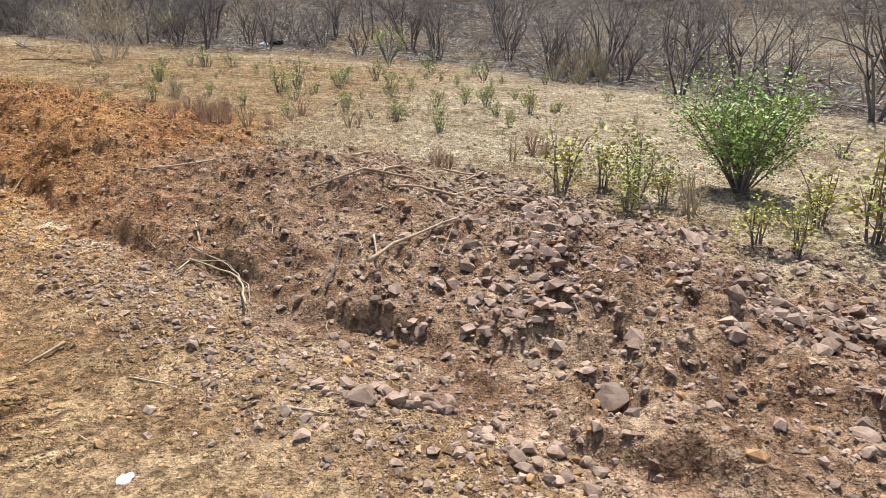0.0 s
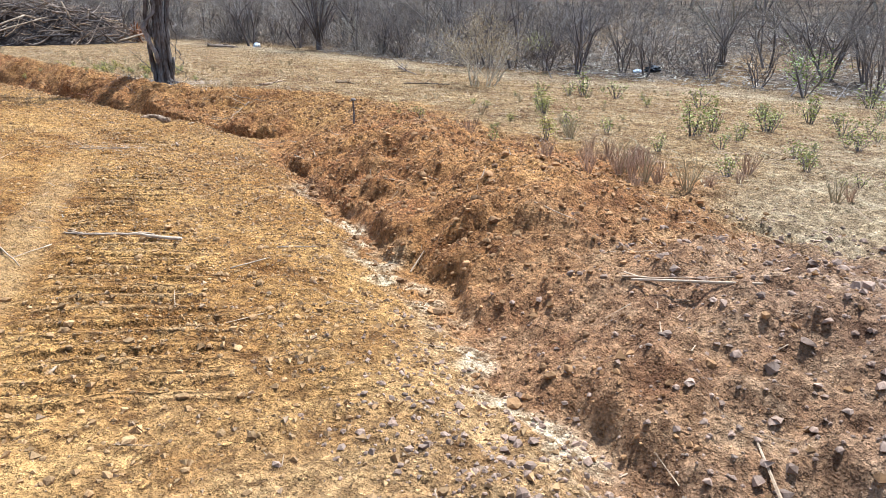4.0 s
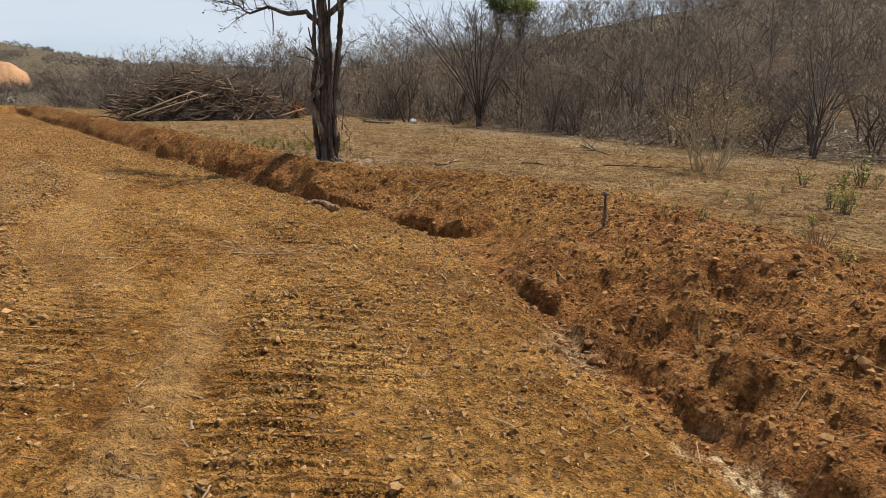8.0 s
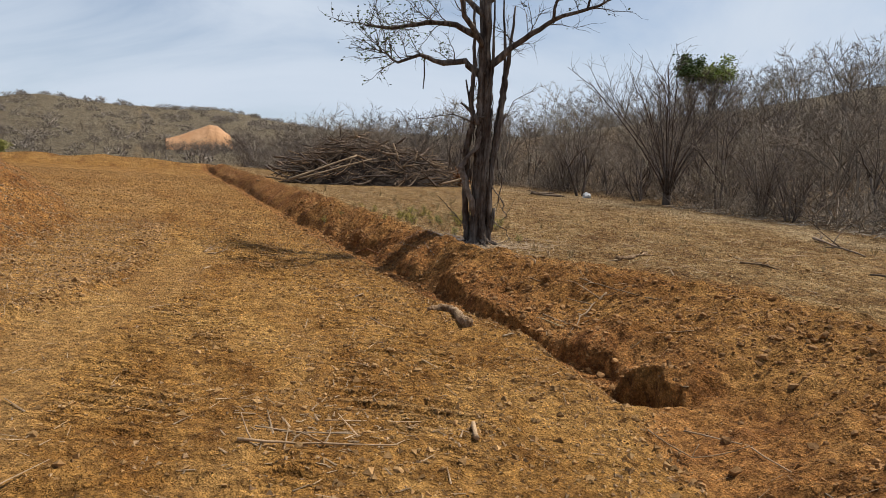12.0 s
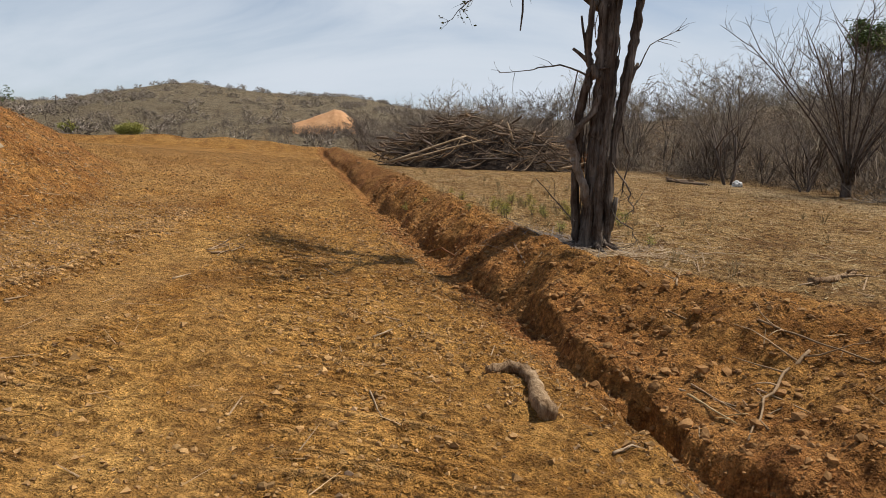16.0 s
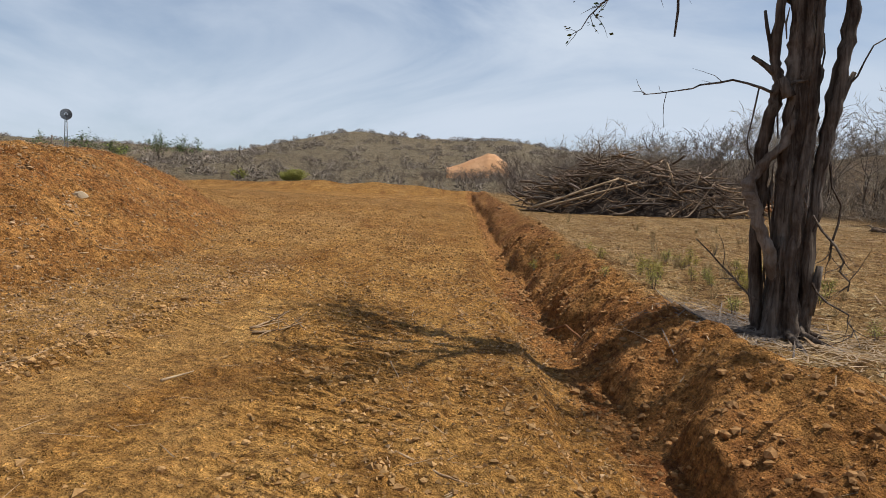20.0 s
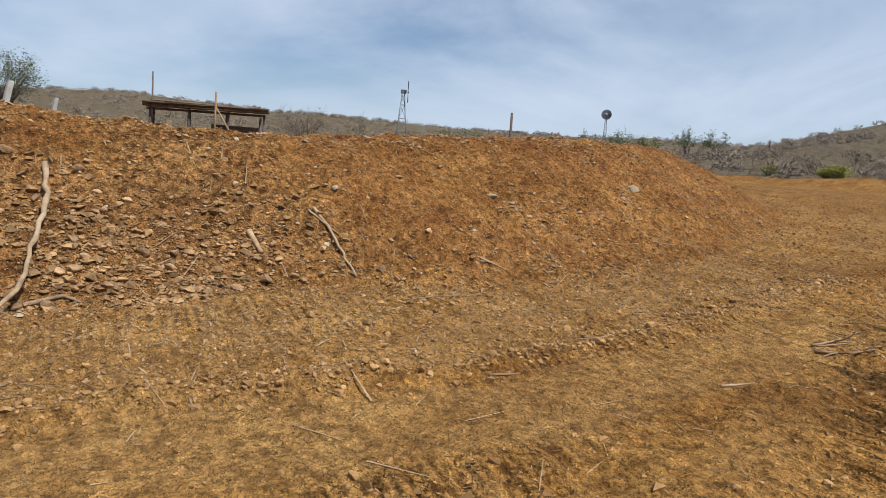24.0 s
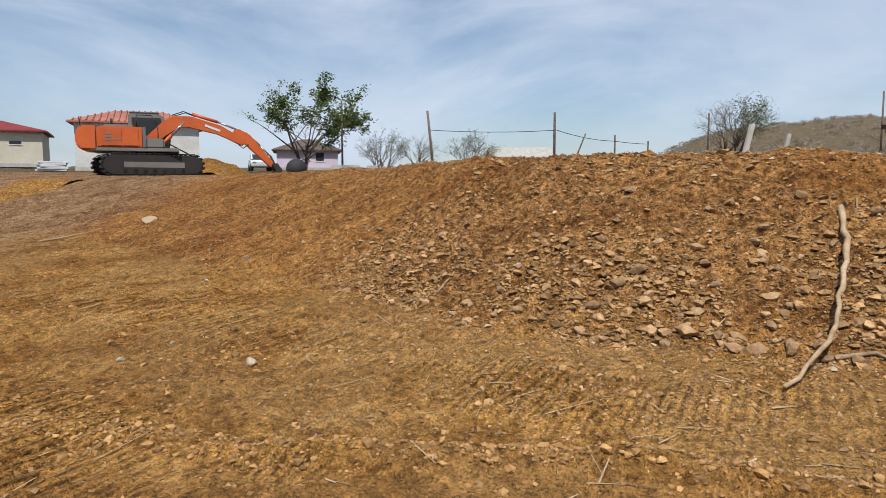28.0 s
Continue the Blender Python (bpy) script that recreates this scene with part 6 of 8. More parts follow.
# ---- the lone tree by the trench ----
def lone_tree():
    rng = random.Random(4)
    ob = empty("lone_tree", pose(3.14, 6.2, level(3.14, 6.2), 0, 0, -24))
    V3 = lambda *c: Vector(c)

    def strand(*pts):
        return [(Vector(p[:3]), p[3]) for p in pts]

    def smooth(line, n=3, wob=0.02):
        out = []
        for (a, ra), (b, rb) in zip(line[:-1], line[1:]):
            for i in range(n):
                u = i / n
                out.append((a.lerp(b, u) + Vector((rng.gauss(0, wob), rng.gauss(0, wob), 0)), (ra + (rb - ra) * u) * rng.uniform(0.92, 1.08)))
        return out + [line[-1]]

    def fluted(line, sides, ridges, deep, phase):
        """A stem whose ridges run up it and wind a little."""
        V, F = [], []
        n = len(line)
        for i, (p, r) in enumerate(line):
            for k in range(sides):
                w = 2 * math.pi * k / sides
                twist = w + 0.35 * p.z + phase
                q = 1 + deep * math.sin(ridges * twist) + 0.5 * deep * math.sin((2 * ridges + 1) * twist + 1.7 * p.z + phase) + rng.gauss(0, 0.035)
                V.append(p + Vector((math.cos(w), math.sin(w), 0)) * r * q)
        for i in range(n - 1):
            for k in range(sides):
                o = (k + 1) % sides
                F.append((i * sides + k, i * sides + o, (i + 1) * sides + o, (i + 1) * sides + k))
        F.append(tuple((n - 1) * sides + k for k in range(sides)))
        return V, F

    bole = smooth(strand((0.0, 0.02, -0.25, 0.20), (0.0, 0.02, 0.05, 0.175), (0.0, 0.02, 0.35, 0.145), (0.02, 0.02, 1.1, 0.140), (0.05, 0.02, 1.7, 0.155), (0.07, 0.02, 2.2, 0.145), (0.06, 0.02, 2.7, 0.13), (0.05, 0, 3.2, 0.105), (0.04, 0, 4.2, 0.08), (0.08, 0.05, 5.4, 0.055), (0.05, 0.1, 7.0, 0.02)), 7, 0.008)
    part("trunk", mesh_of("trunk", *fluted(bole, 26, 4, 0.14, 0.6), STRING_BARK, True), ob)
    stems = [
        strand((-0.19, 0.03, -0.15, 0.075), (-0.20, 0.02, 0.1, 0.06), (-0.26, 0, 0.8, 0.050), (-0.23, 0, 1.3, 0.050), (-0.25, -0.02, 1.73, 0.055), (-0.17, -0.04, 2.1, 0.055), (-0.12, -0.04, 2.3, 0.06), (-0.19, -0.05, 2.5, 0.045), (-0.14, -0.05, 3.2, 0.038), (-0.16, -0.02, 4.2, 0.02)),
        strand((-0.07, -0.12, 0.45, 0.04), (-0.12, -0.14, 0.73, 0.052), (-0.22, -0.15, 0.98, 0.056), (-0.29, -0.15, 1.2, 0.060), (-0.345, -0.14, 1.37, 0.062), (-0.23, -0.13, 1.54, 0.058), (-0.05, -0.11, 1.74, 0.05), (0.0, -0.1, 1.95, 0.03)),
        strand((0.18, 0.0, -0.15, 0.085), (0.18, 0, 0.1, 0.07), (0.18, 0.0, 0.86, 0.065), (0.23, 0, 1.5, 0.060), (0.32, 0, 2.03, 0.058), (0.37, 0, 2.4, 0.048), (0.41, 0.02, 2.75, 0.045), (0.47, 0.04, 3.25, 0.038), (0.58, 0.1, 4.3, 0.014)),
        strand((0.25, 0.1, 1.6, 0.04), (0.29, 0.1, 2.1, 0.042), (0.36, 0.1, 2.6, 0.036), (0.43, 0.1, 3.1, 0.030), (0.36, 0.1, 4.6, 0.012)),
        strand((-0.04, 0.16, 2.2, 0.045), (-0.03, 0.15, 2.6, 0.042), (0.0, 0.14, 3.2, 0.036), (-0.08, 0.18, 5.0, 0.012)),
        strand((0.09, -0.16, -0.15, 0.085), (0.08, -0.14, 0.15, 0.060), (0.05, -0.12, 0.7, 0.048), (0.09, -0.13, 1.35, 0.040), (0.14, -0.13, 2.0, 0.036), (0.17, -0.1, 2.9, 0.03), (0.2, -0.1, 4.6, 0.012)),
        strand((-0.09, -0.17, -0.15, 0.09), (-0.08, -0.14, 0.15, 0.060), (-0.05, -0.12, 0.5, 0.040), (-0.03, -0.10, 0.9, 0.028))]
    for k, line in enumerate(stems):
        part("stem", mesh_of("stem", *fluted(smooth(line, 6, 0.008), 12, 3, 0.13, k), LOOP_BARK if k == 1 else STRING_BARK, True), ob)
    for k in range(46):
        # loose strips of bark
        w, z = rng.uniform(0, 6.28), rng.uniform(0.2, 3.2)
        rr = 0.165 + 0.02 * rng.random()
        p = V3(0.03 + math.cos(w) * rr, math.sin(w) * rr, z)
        ln = rng.uniform(0.15, 0.5)
        part("bark_strip", mesh_of("bark_strip", *tubes([[(p, 0.005), (p + V3(0.02 * math.cos(w), 0.02 * math.sin(w), ln * 0.5), 0.009), (p + V3(rng.gauss(0, 0.02), rng.gauss(0, 0.02), ln), 0.004)]], 4), STRING_BARK), ob)
    # knobs and broken stubs
    for a, b, r in (((-0.18, -0.06, 2.38), (-0.36, -0.1, 2.55), 0.03), ((-0.2, -0.06, 2.5), (-0.26, -0.1, 2.95), 0.022), ((0.33, 0, 2.05), (0.48, 0, 2.36), 0.034), ((-0.1, -0.12, 2.26), (0.1, -0.18, 2.28), 0.018), ((0.22, -0.02, 0.2), (0.31, -0.06, 0.64), 0.05), ((-0.05, -0.12, 2.15), (-0.12, -0.16, 2.32), 0.06)):
        part("stub", mesh_of("stub", *tubes([wander(rng, a, Vector(b) - Vector(a), (Vector(b) - Vector(a)).length, r, r * 0.6, 3, 0.1)], 6), STRING_BARK, True), ob)
    for w, ln in ((0.3, 0.35), (2.6, 0.4), (4.0, 0.5), (5.0, 0.55), (5.7, 0.4)):
        c, q = math.cos(w), math.sin(w)
        part("root", mesh_of("root", *tubes([[(V3(0.13 * c, 0.13 * q, 0.12), 0.045), (V3(0.22 * c, 0.22 * q, 0.02), 0.035), (V3((0.2 + ln) * c, (0.2 + ln) * q, -0.09), 0.015)]], 8, 0.15), STRING_BARK, True), ob)
    limbs = [
        strand((0.0, 0, 3.05, 0.075), (-0.35, -0.05, 3.28, 0.06), (-0.75, -0.1, 3.22, 0.05), (-1.15, -0.15, 3.35, 0.035), (-1.5, -0.2, 3.2, 0.025), (-1.85, -0.2, 3.4, 0.012)),
        strand((0.0, 0.05, 3.7, 0.07), (-0.5, 0.1, 3.95, 0.055), (-1.0, 0.1, 3.98, 0.045), (-1.6, 0.05, 3.85, 0.035), (-2.12, 0.0, 3.88, 0.018)),
        strand((0.05, 0, 3.1, 0.075), (0.45, -0.1, 3.5, 0.06), (0.85, -0.2, 3.75, 0.05), (1.2, -0.3, 3.98, 0.04), (1.8, -0.4, 4.15, 0.03), (2.25, -0.45, 4.35, 0.014)),
        strand((0.05, 0, 4.1, 0.06), (-0.4, 0.3, 4.5, 0.045), (-0.9, 0.5, 5.0, 0.03), (-1.4, 0.7, 5.6, 0.012)),
    ]
    limbs += [
        strand((0.05, 0, 4.3, 0.055), (0.5, 0.3, 4.8, 0.04), (0.95, 0.5, 5.5, 0.025), (1.2, 0.7, 6.2, 0.01)),
        strand((0.06, 0, 4.7, 0.05), (0.3, -0.4, 5.2, 0.035), (0.5, -0.9, 5.8, 0.02), (0.5, -1.3, 6.3, 0.01)),
        strand((0.0, 0, 3.5, 0.055), (-0.3, -0.4, 4.0, 0.045), (-0.65, -0.8, 4.6, 0.03), (-0.9, -1.0, 5.4, 0.012)),
        strand((1.2, -0.3, 3.98, 0.03), (1.35, -0.35, 4.6, 0.022), (1.5, -0.4, 5.4, 0.01)),
        strand((1.8, -0.4, 4.15, 0.022), (2.0, -0.4, 4.7, 0.016), (2.2, -0.45, 5.3, 0.008))]
    leaves_on = []
    for k, line in enumerate(limbs):
        full = smooth(line, 3, 0.03)
        limb = part("limb", mesh_of("limb", *tubes([full], 7), STRING_BARK, True), ob)
        side = branch_out(rng, full, 16, 0.75, 0.012, 0.2, 0.8, 0.35, 5, 0.3)
        twig = [t for l in side for t in branch_out(rng, l, 9, 0.32, 0.006, 0.1, 0.85, 0.1, 3, 0.4)]
        part("branchlet", mesh_of("branchlet", *tubes(side, 5), STRING_BARK, True), limb)
        tagged(part("twig_spray", mesh_of("twig_spray", *tubes(twig, 3), STRING_BARK), limb), kind="stuff")
        leaves_on += side + (twig if k in (0, 1, 3) else twig[:8])
    part("foliage", mesh_of("foliage", *leaf_cloud(rng, leaves_on, 1500, 0.055, 0.06), DARK_LEAF), ob, "sparse small dark green leaves")
    hang = strand((-1.05, -0.1, 3.32, 0.012), (-1.04, -0.1, 3.0, 0.014), (-1.06, -0.1, 2.76, 0.010))
    part("hanging_twig", mesh_of("hanging_twig", *tubes([hang], 5), STRING_BARK), ob)
    # low side twigs
    low = [strand((-0.2, -0.1, 2.2, 0.014), (-0.5, -0.15, 2.32, 0.010), (-0.9, -0.2, 2.25, 0.007), (-1.3, -0.25, 2.2, 0.004)), strand((0.3, 0, 1.7, 0.012), (0.42, 0, 1.2, 0.010), (0.36, -0.05, 0.7, 0.008)),
           strand((0.2, -0.1, 1.1, 0.012), (0.45, -0.15, 0.7, 0.010), (0.5, -0.2, 0.45, 0.006)), strand((-0.2, -0.1, 0.3, 0.012), (-0.42, -0.2, 0.5, 0.010), (-0.75, -0.3, 0.85, 0.006)),
           strand((0.2, -0.1, 0.5, 0.010), (0.5, -0.2, 0.25, 0.008), (0.55, -0.2, 0.05, 0.005)), strand((0.38, 0, 2.2, 0.010), (0.6, 0.05, 2.6, 0.007), (0.95, 0.1, 2.8, 0.004)), strand((-0.3, -0.1, 2.25, 0.008), (-0.36, -0.1, 1.8, 0.006), (-0.3, -0.1, 1.5, 0.005))]
    for line in low:
        full = smooth(line, 3, 0.02)
        part("twig", mesh_of("twig", *tubes([full] + branch_out(rng, full, 6, 0.28, 0.005, 0.3, 0.8, 0.2, 3, 0.35), 4), STRING_BARK), ob)
    tagged(ob, "nearly leafless dark tree with bundled gnarled stems beside the trench", "tree")


lone_tree()


# ---- heap of cleared brushwood ----
def brush_heap():
    rng = random.Random(12)
    cx, cy, half, deep = 7.4, 25.6, 4.6, 1.9
    z0 = level(cx, cy)
    ob = empty("brushwood_heap", pose(cx, cy, z0))

    g0, g1, g2 = (float(v) for v in levels([cx - half, cx + half, cx - half], [cy - 2, cy - 2, cy + 2]))

    def roof(u, v):
        """Height of the heap at a place of its plan."""
        r = math.sqrt((u / half) ** 2 + (v / deep) ** 2)
        return max(0.0, (1.95 - 0.35 * (u / half)) * (1 - r ** 2.2))

    def ground_at(u, v):
        return (g1 - g0) * (u / 9.2 + 0.5) + (g2 - g0) * (v / 4.0 + 0.5) + g0 - z0

    # filler sheet under the branches; the heap's inner shade is its dark colour
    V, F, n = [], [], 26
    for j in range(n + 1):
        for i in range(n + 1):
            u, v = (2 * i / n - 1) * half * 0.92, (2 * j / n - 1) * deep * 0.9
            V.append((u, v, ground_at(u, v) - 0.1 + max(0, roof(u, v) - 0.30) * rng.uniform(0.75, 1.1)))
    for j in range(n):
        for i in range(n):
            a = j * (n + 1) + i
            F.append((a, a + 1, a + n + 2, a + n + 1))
    part("litter_core", mesh_of("litter_core", V, F, HEAP_CORE), ob, "dark filler sheet standing in for the shade inside the heap")
    for k in range(430):
        u, v = rng.uniform(-half, half), rng.uniform(-deep, deep * 0.3)
        h = roof(u, v)
        if h < 0.15:
            continue
        a, ln = rng.gauss(0, 0.75), rng.uniform(0.7, 2.4)
        d = Vector((math.cos(a), math.sin(a) * 0.8 - 0.1, rng.gauss(-0.12 * (u > 0), 0.28)))
        r = rng.choice((0.018, 0.022, 0.028, 0.035, 0.045, 0.055))
        p = Vector((u, v, ground_at(u, v) + h * rng.uniform(0.25 if v < -0.6 else 0.7, 1.06) + 0.03)) - d.normalized() * ln * 0.5
        line = wander(rng, p, d, ln, r, r * 0.4, 6, 0.22)
        line = [(Vector((q.x, q.y, max(q.z, ground_at(q.x, q.y) + w))), w) for q, w in line]
        part("branch", mesh_of("branch", *tubes([line] + branch_out(rng, line, 2, 0.5, r * 0.5, 0.3, 0.8, 0.2, 3, 0.3), 5), rng.choice((HEAP_WOOD, HEAP_WOOD, HEAP_WOOD, HEAP_WOOD, DRY_WOOD, GREY_BARK)), True), ob)
    fine = []
    for k in range(1300):
        u, v = rng.uniform(-half, half), rng.uniform(-deep, deep)
        h = roof(u, v)
        if h < 0.05:
            continue
        d = Vector((rng.gauss(0, 1), rng.gauss(0, 0.6), rng.gauss(0.1, 0.5)))
        fine.append(wander(rng, (u, v, ground_at(u, v) + h * rng.uniform(0.7, 1.05)), d, rng.uniform(0.3, 1.0), rng.uniform(0.006, 0.013), 0.004, 3, 0.3))
    tagged(part("twig_mass", mesh_of("twig_mass", *tubes(fine, 3), HEAP_WOOD), ob), kind="stuff")
    for a, b, r in (((-4.3, -1.6, 0.12), (-1.2, -1.2, 1.25), 0.05), ((-3.9, -1.7, 0.15), (-0.6, -1.3, 1.15), 0.04), ((0.9, -1.0, 1.1), (0.6, -0.9, 1.9), 0.06),
                    ((1.7, -0.8, 0.9), (1.9, -0.8, 1.6), 0.05), ((2.6, -1.9, 0.06), (4.2, -1.7, 0.35), 0.05)):
        part("pole", mesh_of("pole", *tubes([wander(rng, a, Vector(b) - Vector(a), (Vector(b) - Vector(a)).length, r, r * 0.7, 5, 0.05)], 7), BLEACHED, True), ob, "long bleached pole")
    for k in range(26):
        # torn root plate at the end of the heap
        a = rng.uniform(0, 6.28)
        p = Vector((4.25 + rng.gauss(0, 0.12), -0.5 + rng.gauss(0, 0.12), ground_at(4.25, -0.5) + 0.45))
        d = Vector((math.cos(a) * 0.7, rng.gauss(-0.3, 0.5), math.sin(a)))
        line = [(Vector((q.x, q.y, max(q.z, ground_at(q.x, q.y) + 0.02))), w) for q, w in wander(rng, p, d, rng.uniform(0.4, 0.75), rng.uniform(0.05, 0.10), 0.02, 4, 0.25)]
        part("root", mesh_of("root", *tubes([line], 6, 0.15), ROOT_WOOD, True), ob, "torn orange-brown root")
    tagged(ob, "large heap of cleared dry branches and poles on the field", "brush heap")


brush_heap()


# ---- machine, houses and small things on the platform and beyond ----
def paint(name, colour, rough=0.45, metal=0.0, dirt=0.25, spec=0.4):
    return surface(name, colour, tuple(c * (1 - dirt) for c in colour), 1.5, 18, rough, 0.15, 80, metal, 0.04, 0.004, spec)


ORANGE = paint("orange_machine_paint", (0.60, 0.125, 0.028), 0.45)
GREY_PAINT = paint("grey_machine_paint", (0.22, 0.20, 0.18))
TRACK_STEEL = paint("track_steel", (0.045, 0.040, 0.036), 0.7, 0.3)
DARK_GLASS = paint("cab_glass", (0.03, 0.035, 0.035), 0.08, 0, 0.1, 0.8)
CHROME = paint("hydraulic_rod", (0.62, 0.62, 0.62), 0.25, 0.9)
CREAM = surface("cream_plaster", (0.66, 0.62, 0.50), (0.52, 0.48, 0.37), 0.6, 6, bump=0.1, spread=0.03)
WHITE_WALL = surface("white_plaster", (0.72, 0.71, 0.67), (0.50, 0.49, 0.45), 0.5, 5, bump=0.1, spread=0.03)
LILAC = surface("lilac_plaster", (0.66, 0.56, 0.64), (0.55, 0.46, 0.54), 0.6, 6, bump=0.1, spread=0.03)
ROOF_RED = surface("red_roof_sheet", (0.27, 0.045, 0.045), (0.17, 0.028, 0.028), 1, 8, rough=0.6, bump=0.1, spread=0.05)
TILE_RED = surface("clay_roof_tile", (0.40, 0.165, 0.12), (0.22, 0.085, 0.06), 1, 9, bump=0.2, spread=0.15)
WINDOW_DARK = paint("window_glass", (0.04, 0.045, 0.05), 0.1, 0, 0.1, 0.8)
CONCRETE = surface("concrete", (0.52, 0.50, 0.46), (0.36, 0.34, 0.30), 2, 14, bump=0.2, spread=0.1)
RUST_SHEET = surface("weathered_sheet", (0.20, 0.155, 0.125), (0.10, 0.075, 0.06), 2, 14, rough=0.7, bump=0.2)
WHITE_PAINT = paint("white_car_paint", (0.75, 0.76, 0.77), 0.3)
TYRE = paint("tyre_rubber", (0.03, 0.03, 0.03), 0.8)
GALVANISED = paint("galvanised_steel", (0.22, 0.23, 0.24), 0.5, 0.5)
SAND = surface("orange_sand", (0.58, 0.33, 0.17), (0.46, 0.23, 0.10), 0.5, 4, bump=0.3, bump_scale=8, depth=0.1, spread=0.02)
PLASTIC = paint("white_plastic", (0.78, 0.78, 0.76), 0.5)


def finish(bm, name, mat, bevel=0.0, smooth=False):
    if bevel:
        bmesh.ops.bevel(bm, geom=bm.edges[:], offset=bevel, segments=2, affect="EDGES", clamp_overlap=True)
    bmesh.ops.recalc_face_normals(bm, faces=bm.faces)
    me = bpy.data.meshes.new(name)
    bm.to_mesh(me)
    bm.free()
    me.materials.append(mat)
    if smooth:
        me.polygons.foreach_set("use_smooth", [True] * len(me.polygons))
    return me


def block(name, mat, x0, x1, y0, y1, z0, z1, bevel=0.02):
    bm = bmesh.new()
    bmesh.ops.create_cube(bm, size=1.0, matrix=Matrix.Translation(((x0 + x1) / 2, (y0 + y1) / 2, (z0 + z1) / 2)) @ Matrix.Diagonal((x1 - x0, y1 - y0, z1 - z0, 1)))
    return finish(bm, name, mat, bevel)


def prism(name, mat, outline, y0, y1, bevel=0.02):
    """A side outline of (x, z) corners, drawn out from y0 to y1."""
    bm = bmesh.new()
    a = [bm.verts.new((x, y0, z)) for x, z in outline]
    b = [bm.verts.new((x, y1, z)) for x, z in outline]
    n = len(outline)
    bm.faces.new(a)
    bm.faces.new(b[::-1])
    for i in range(n):
        bm.faces.new((a[i], b[i], b[(i + 1) % n], a[(i + 1) % n]))
    return finish(bm, name, mat, bevel)


def rod(name, mat, a, b, r, r1=None, sides=8):
    return mesh_of(name, *tubes([[(Vector(a), r), (Vector(b), r if r1 is None else r1)]], sides), mat, sides > 5)


def wheel_mesh(name, mat, x, z, r, y0, y1, sides=18):
    return mesh_of(name, *tubes([[(Vector((x, y0, z)), r), (Vector((x, y0 + 0.02 * (1 if y1 > y0 else -1), z)), r), (Vector((x, y1, z)), r)]], sides), mat)


def excavator():
    x, y = -29.58, -18.18
    ob = empty("excavator", pose(x, y, level(x, y) - 0.02, 0, 0, 120))
    under = empty("undercarriage", pose(0, 0, 0, 0, 0, 14))
    under.parent = ob
    for side in (-1, 1):
        yc = side * 1.1
        loop = []
        for k in range(9):
            a = math.pi / 2 + math.pi * k / 8
            loop.append((-1.65 + 0.45 * math.cos(a), 0.46 + 0.45 * math.sin(a)))
        for k in range(9):
            a = -math.pi / 2 + math.pi * k / 8
            loop.append((1.65 + 0.44 * math.cos(a), 0.46 + 0.44 * math.sin(a)))
        part("track_belt", prism("track_belt", TRACK_STEEL, loop, yc - 0.28, yc + 0.28, 0.03), under, "worn dark steel crawler track")
        total, shoe = 2 * 3.3 + 2 * math.pi * 0.47, []
        for k in range(46):
            u = (k / 46) * total
            if u < 3.3:
                px, pz, a = -1.65 + u, 0.94, 0
            elif u < 3.3 + math.pi * 0.47:
                w = (u - 3.3) / 0.47
                px, pz, a = 1.65 + 0.48 * math.sin(w), 0.46 + 0.48 * math.cos(w), w
            elif u < 6.6 + math.pi * 0.47:
                px, pz, a = 1.65 - (u - 3.3 - math.pi * 0.47), -0.005, math.pi
            else:
                w = (u - 6.6 - math.pi * 0.47) / 0.47
                px, pz, a = -1.65 - 0.48 * math.sin(w), 0.46 - 0.48 * math.cos(w), math.pi + w
            shoe.append((px, pz, a))
        grouser = block("track_shoe", TRACK_STEEL, -0.06, 0.06, -0.3, 0.3, -0.015, 0.03, 0)
        for px, pz, a in shoe:
            part("track_shoe", grouser, under, at=Matrix.Translation((px, yc, pz)) @ Matrix.Rotation(a, 4, "Y"))
        out = yc + side * 0.29
        part("track_frame", block("track_frame", GREY_PAINT, -1.3, 1.3, min(yc, out), max(yc, out), 0.3, 0.62, 0.04), under, "dusty grey track frame")
        for px, r in ((-1.65, 0.36), (1.65, 0.36)):
            part("sprocket", wheel_mesh("sprocket", TRACK_STEEL, px, 0.46, r, out - side * 0.1, out), under)
        for k in range(7):
            part("roller", wheel_mesh("roller", TRACK_STEEL, -1.2 + 0.4 * k, 0.17, 0.1, out - side * 0.1, out - side * 0.01, 12), under)
    part("car_body", block("car_body", GREY_PAINT, -0.8, 0.8, -0.85, 0.85, 0.4, 0.95, 0.05), under)
    part("slew_ring", wheel_mesh("slew_ring", TRACK_STEEL, 0, 0, 0.6, 0, 0.12, 20), under, at=Matrix.Translation((0, 0, 0.93)) @ Matrix.Rotation(math.pi / 2, 4, "X"))
    part("deck", block("deck", GREY_PAINT, -2.2, 1.35, -1.3, 1.3, 1.03, 1.2, 0.03), ob, "dark grey revolving deck")
    part("counterweight", prism("counterweight", ORANGE, [(-2.75, 1.35), (-2.6, 1.08), (-1.9, 1.05), (-1.9, 2.12), (-2.55, 2.12), (-2.75, 1.85)], -1.33, 1.33, 0.08), ob, "faded orange cast counterweight")
    part("engine_cover", block("engine_cover", ORANGE, -1.9, -0.1, -1.3, 0.35, 1.2, 2.1, 0.05), ob, "orange engine housing with worn decals")
    part("side_door", block("side_door", ORANGE, -1.75, -0.95, -1.325, -1.29, 1.28, 1.98, 0.01), ob)
    part("side_door", block("side_door", ORANGE, -0.9, -0.28, -1.325, -1.29, 1.28, 1.98, 0.01), ob)
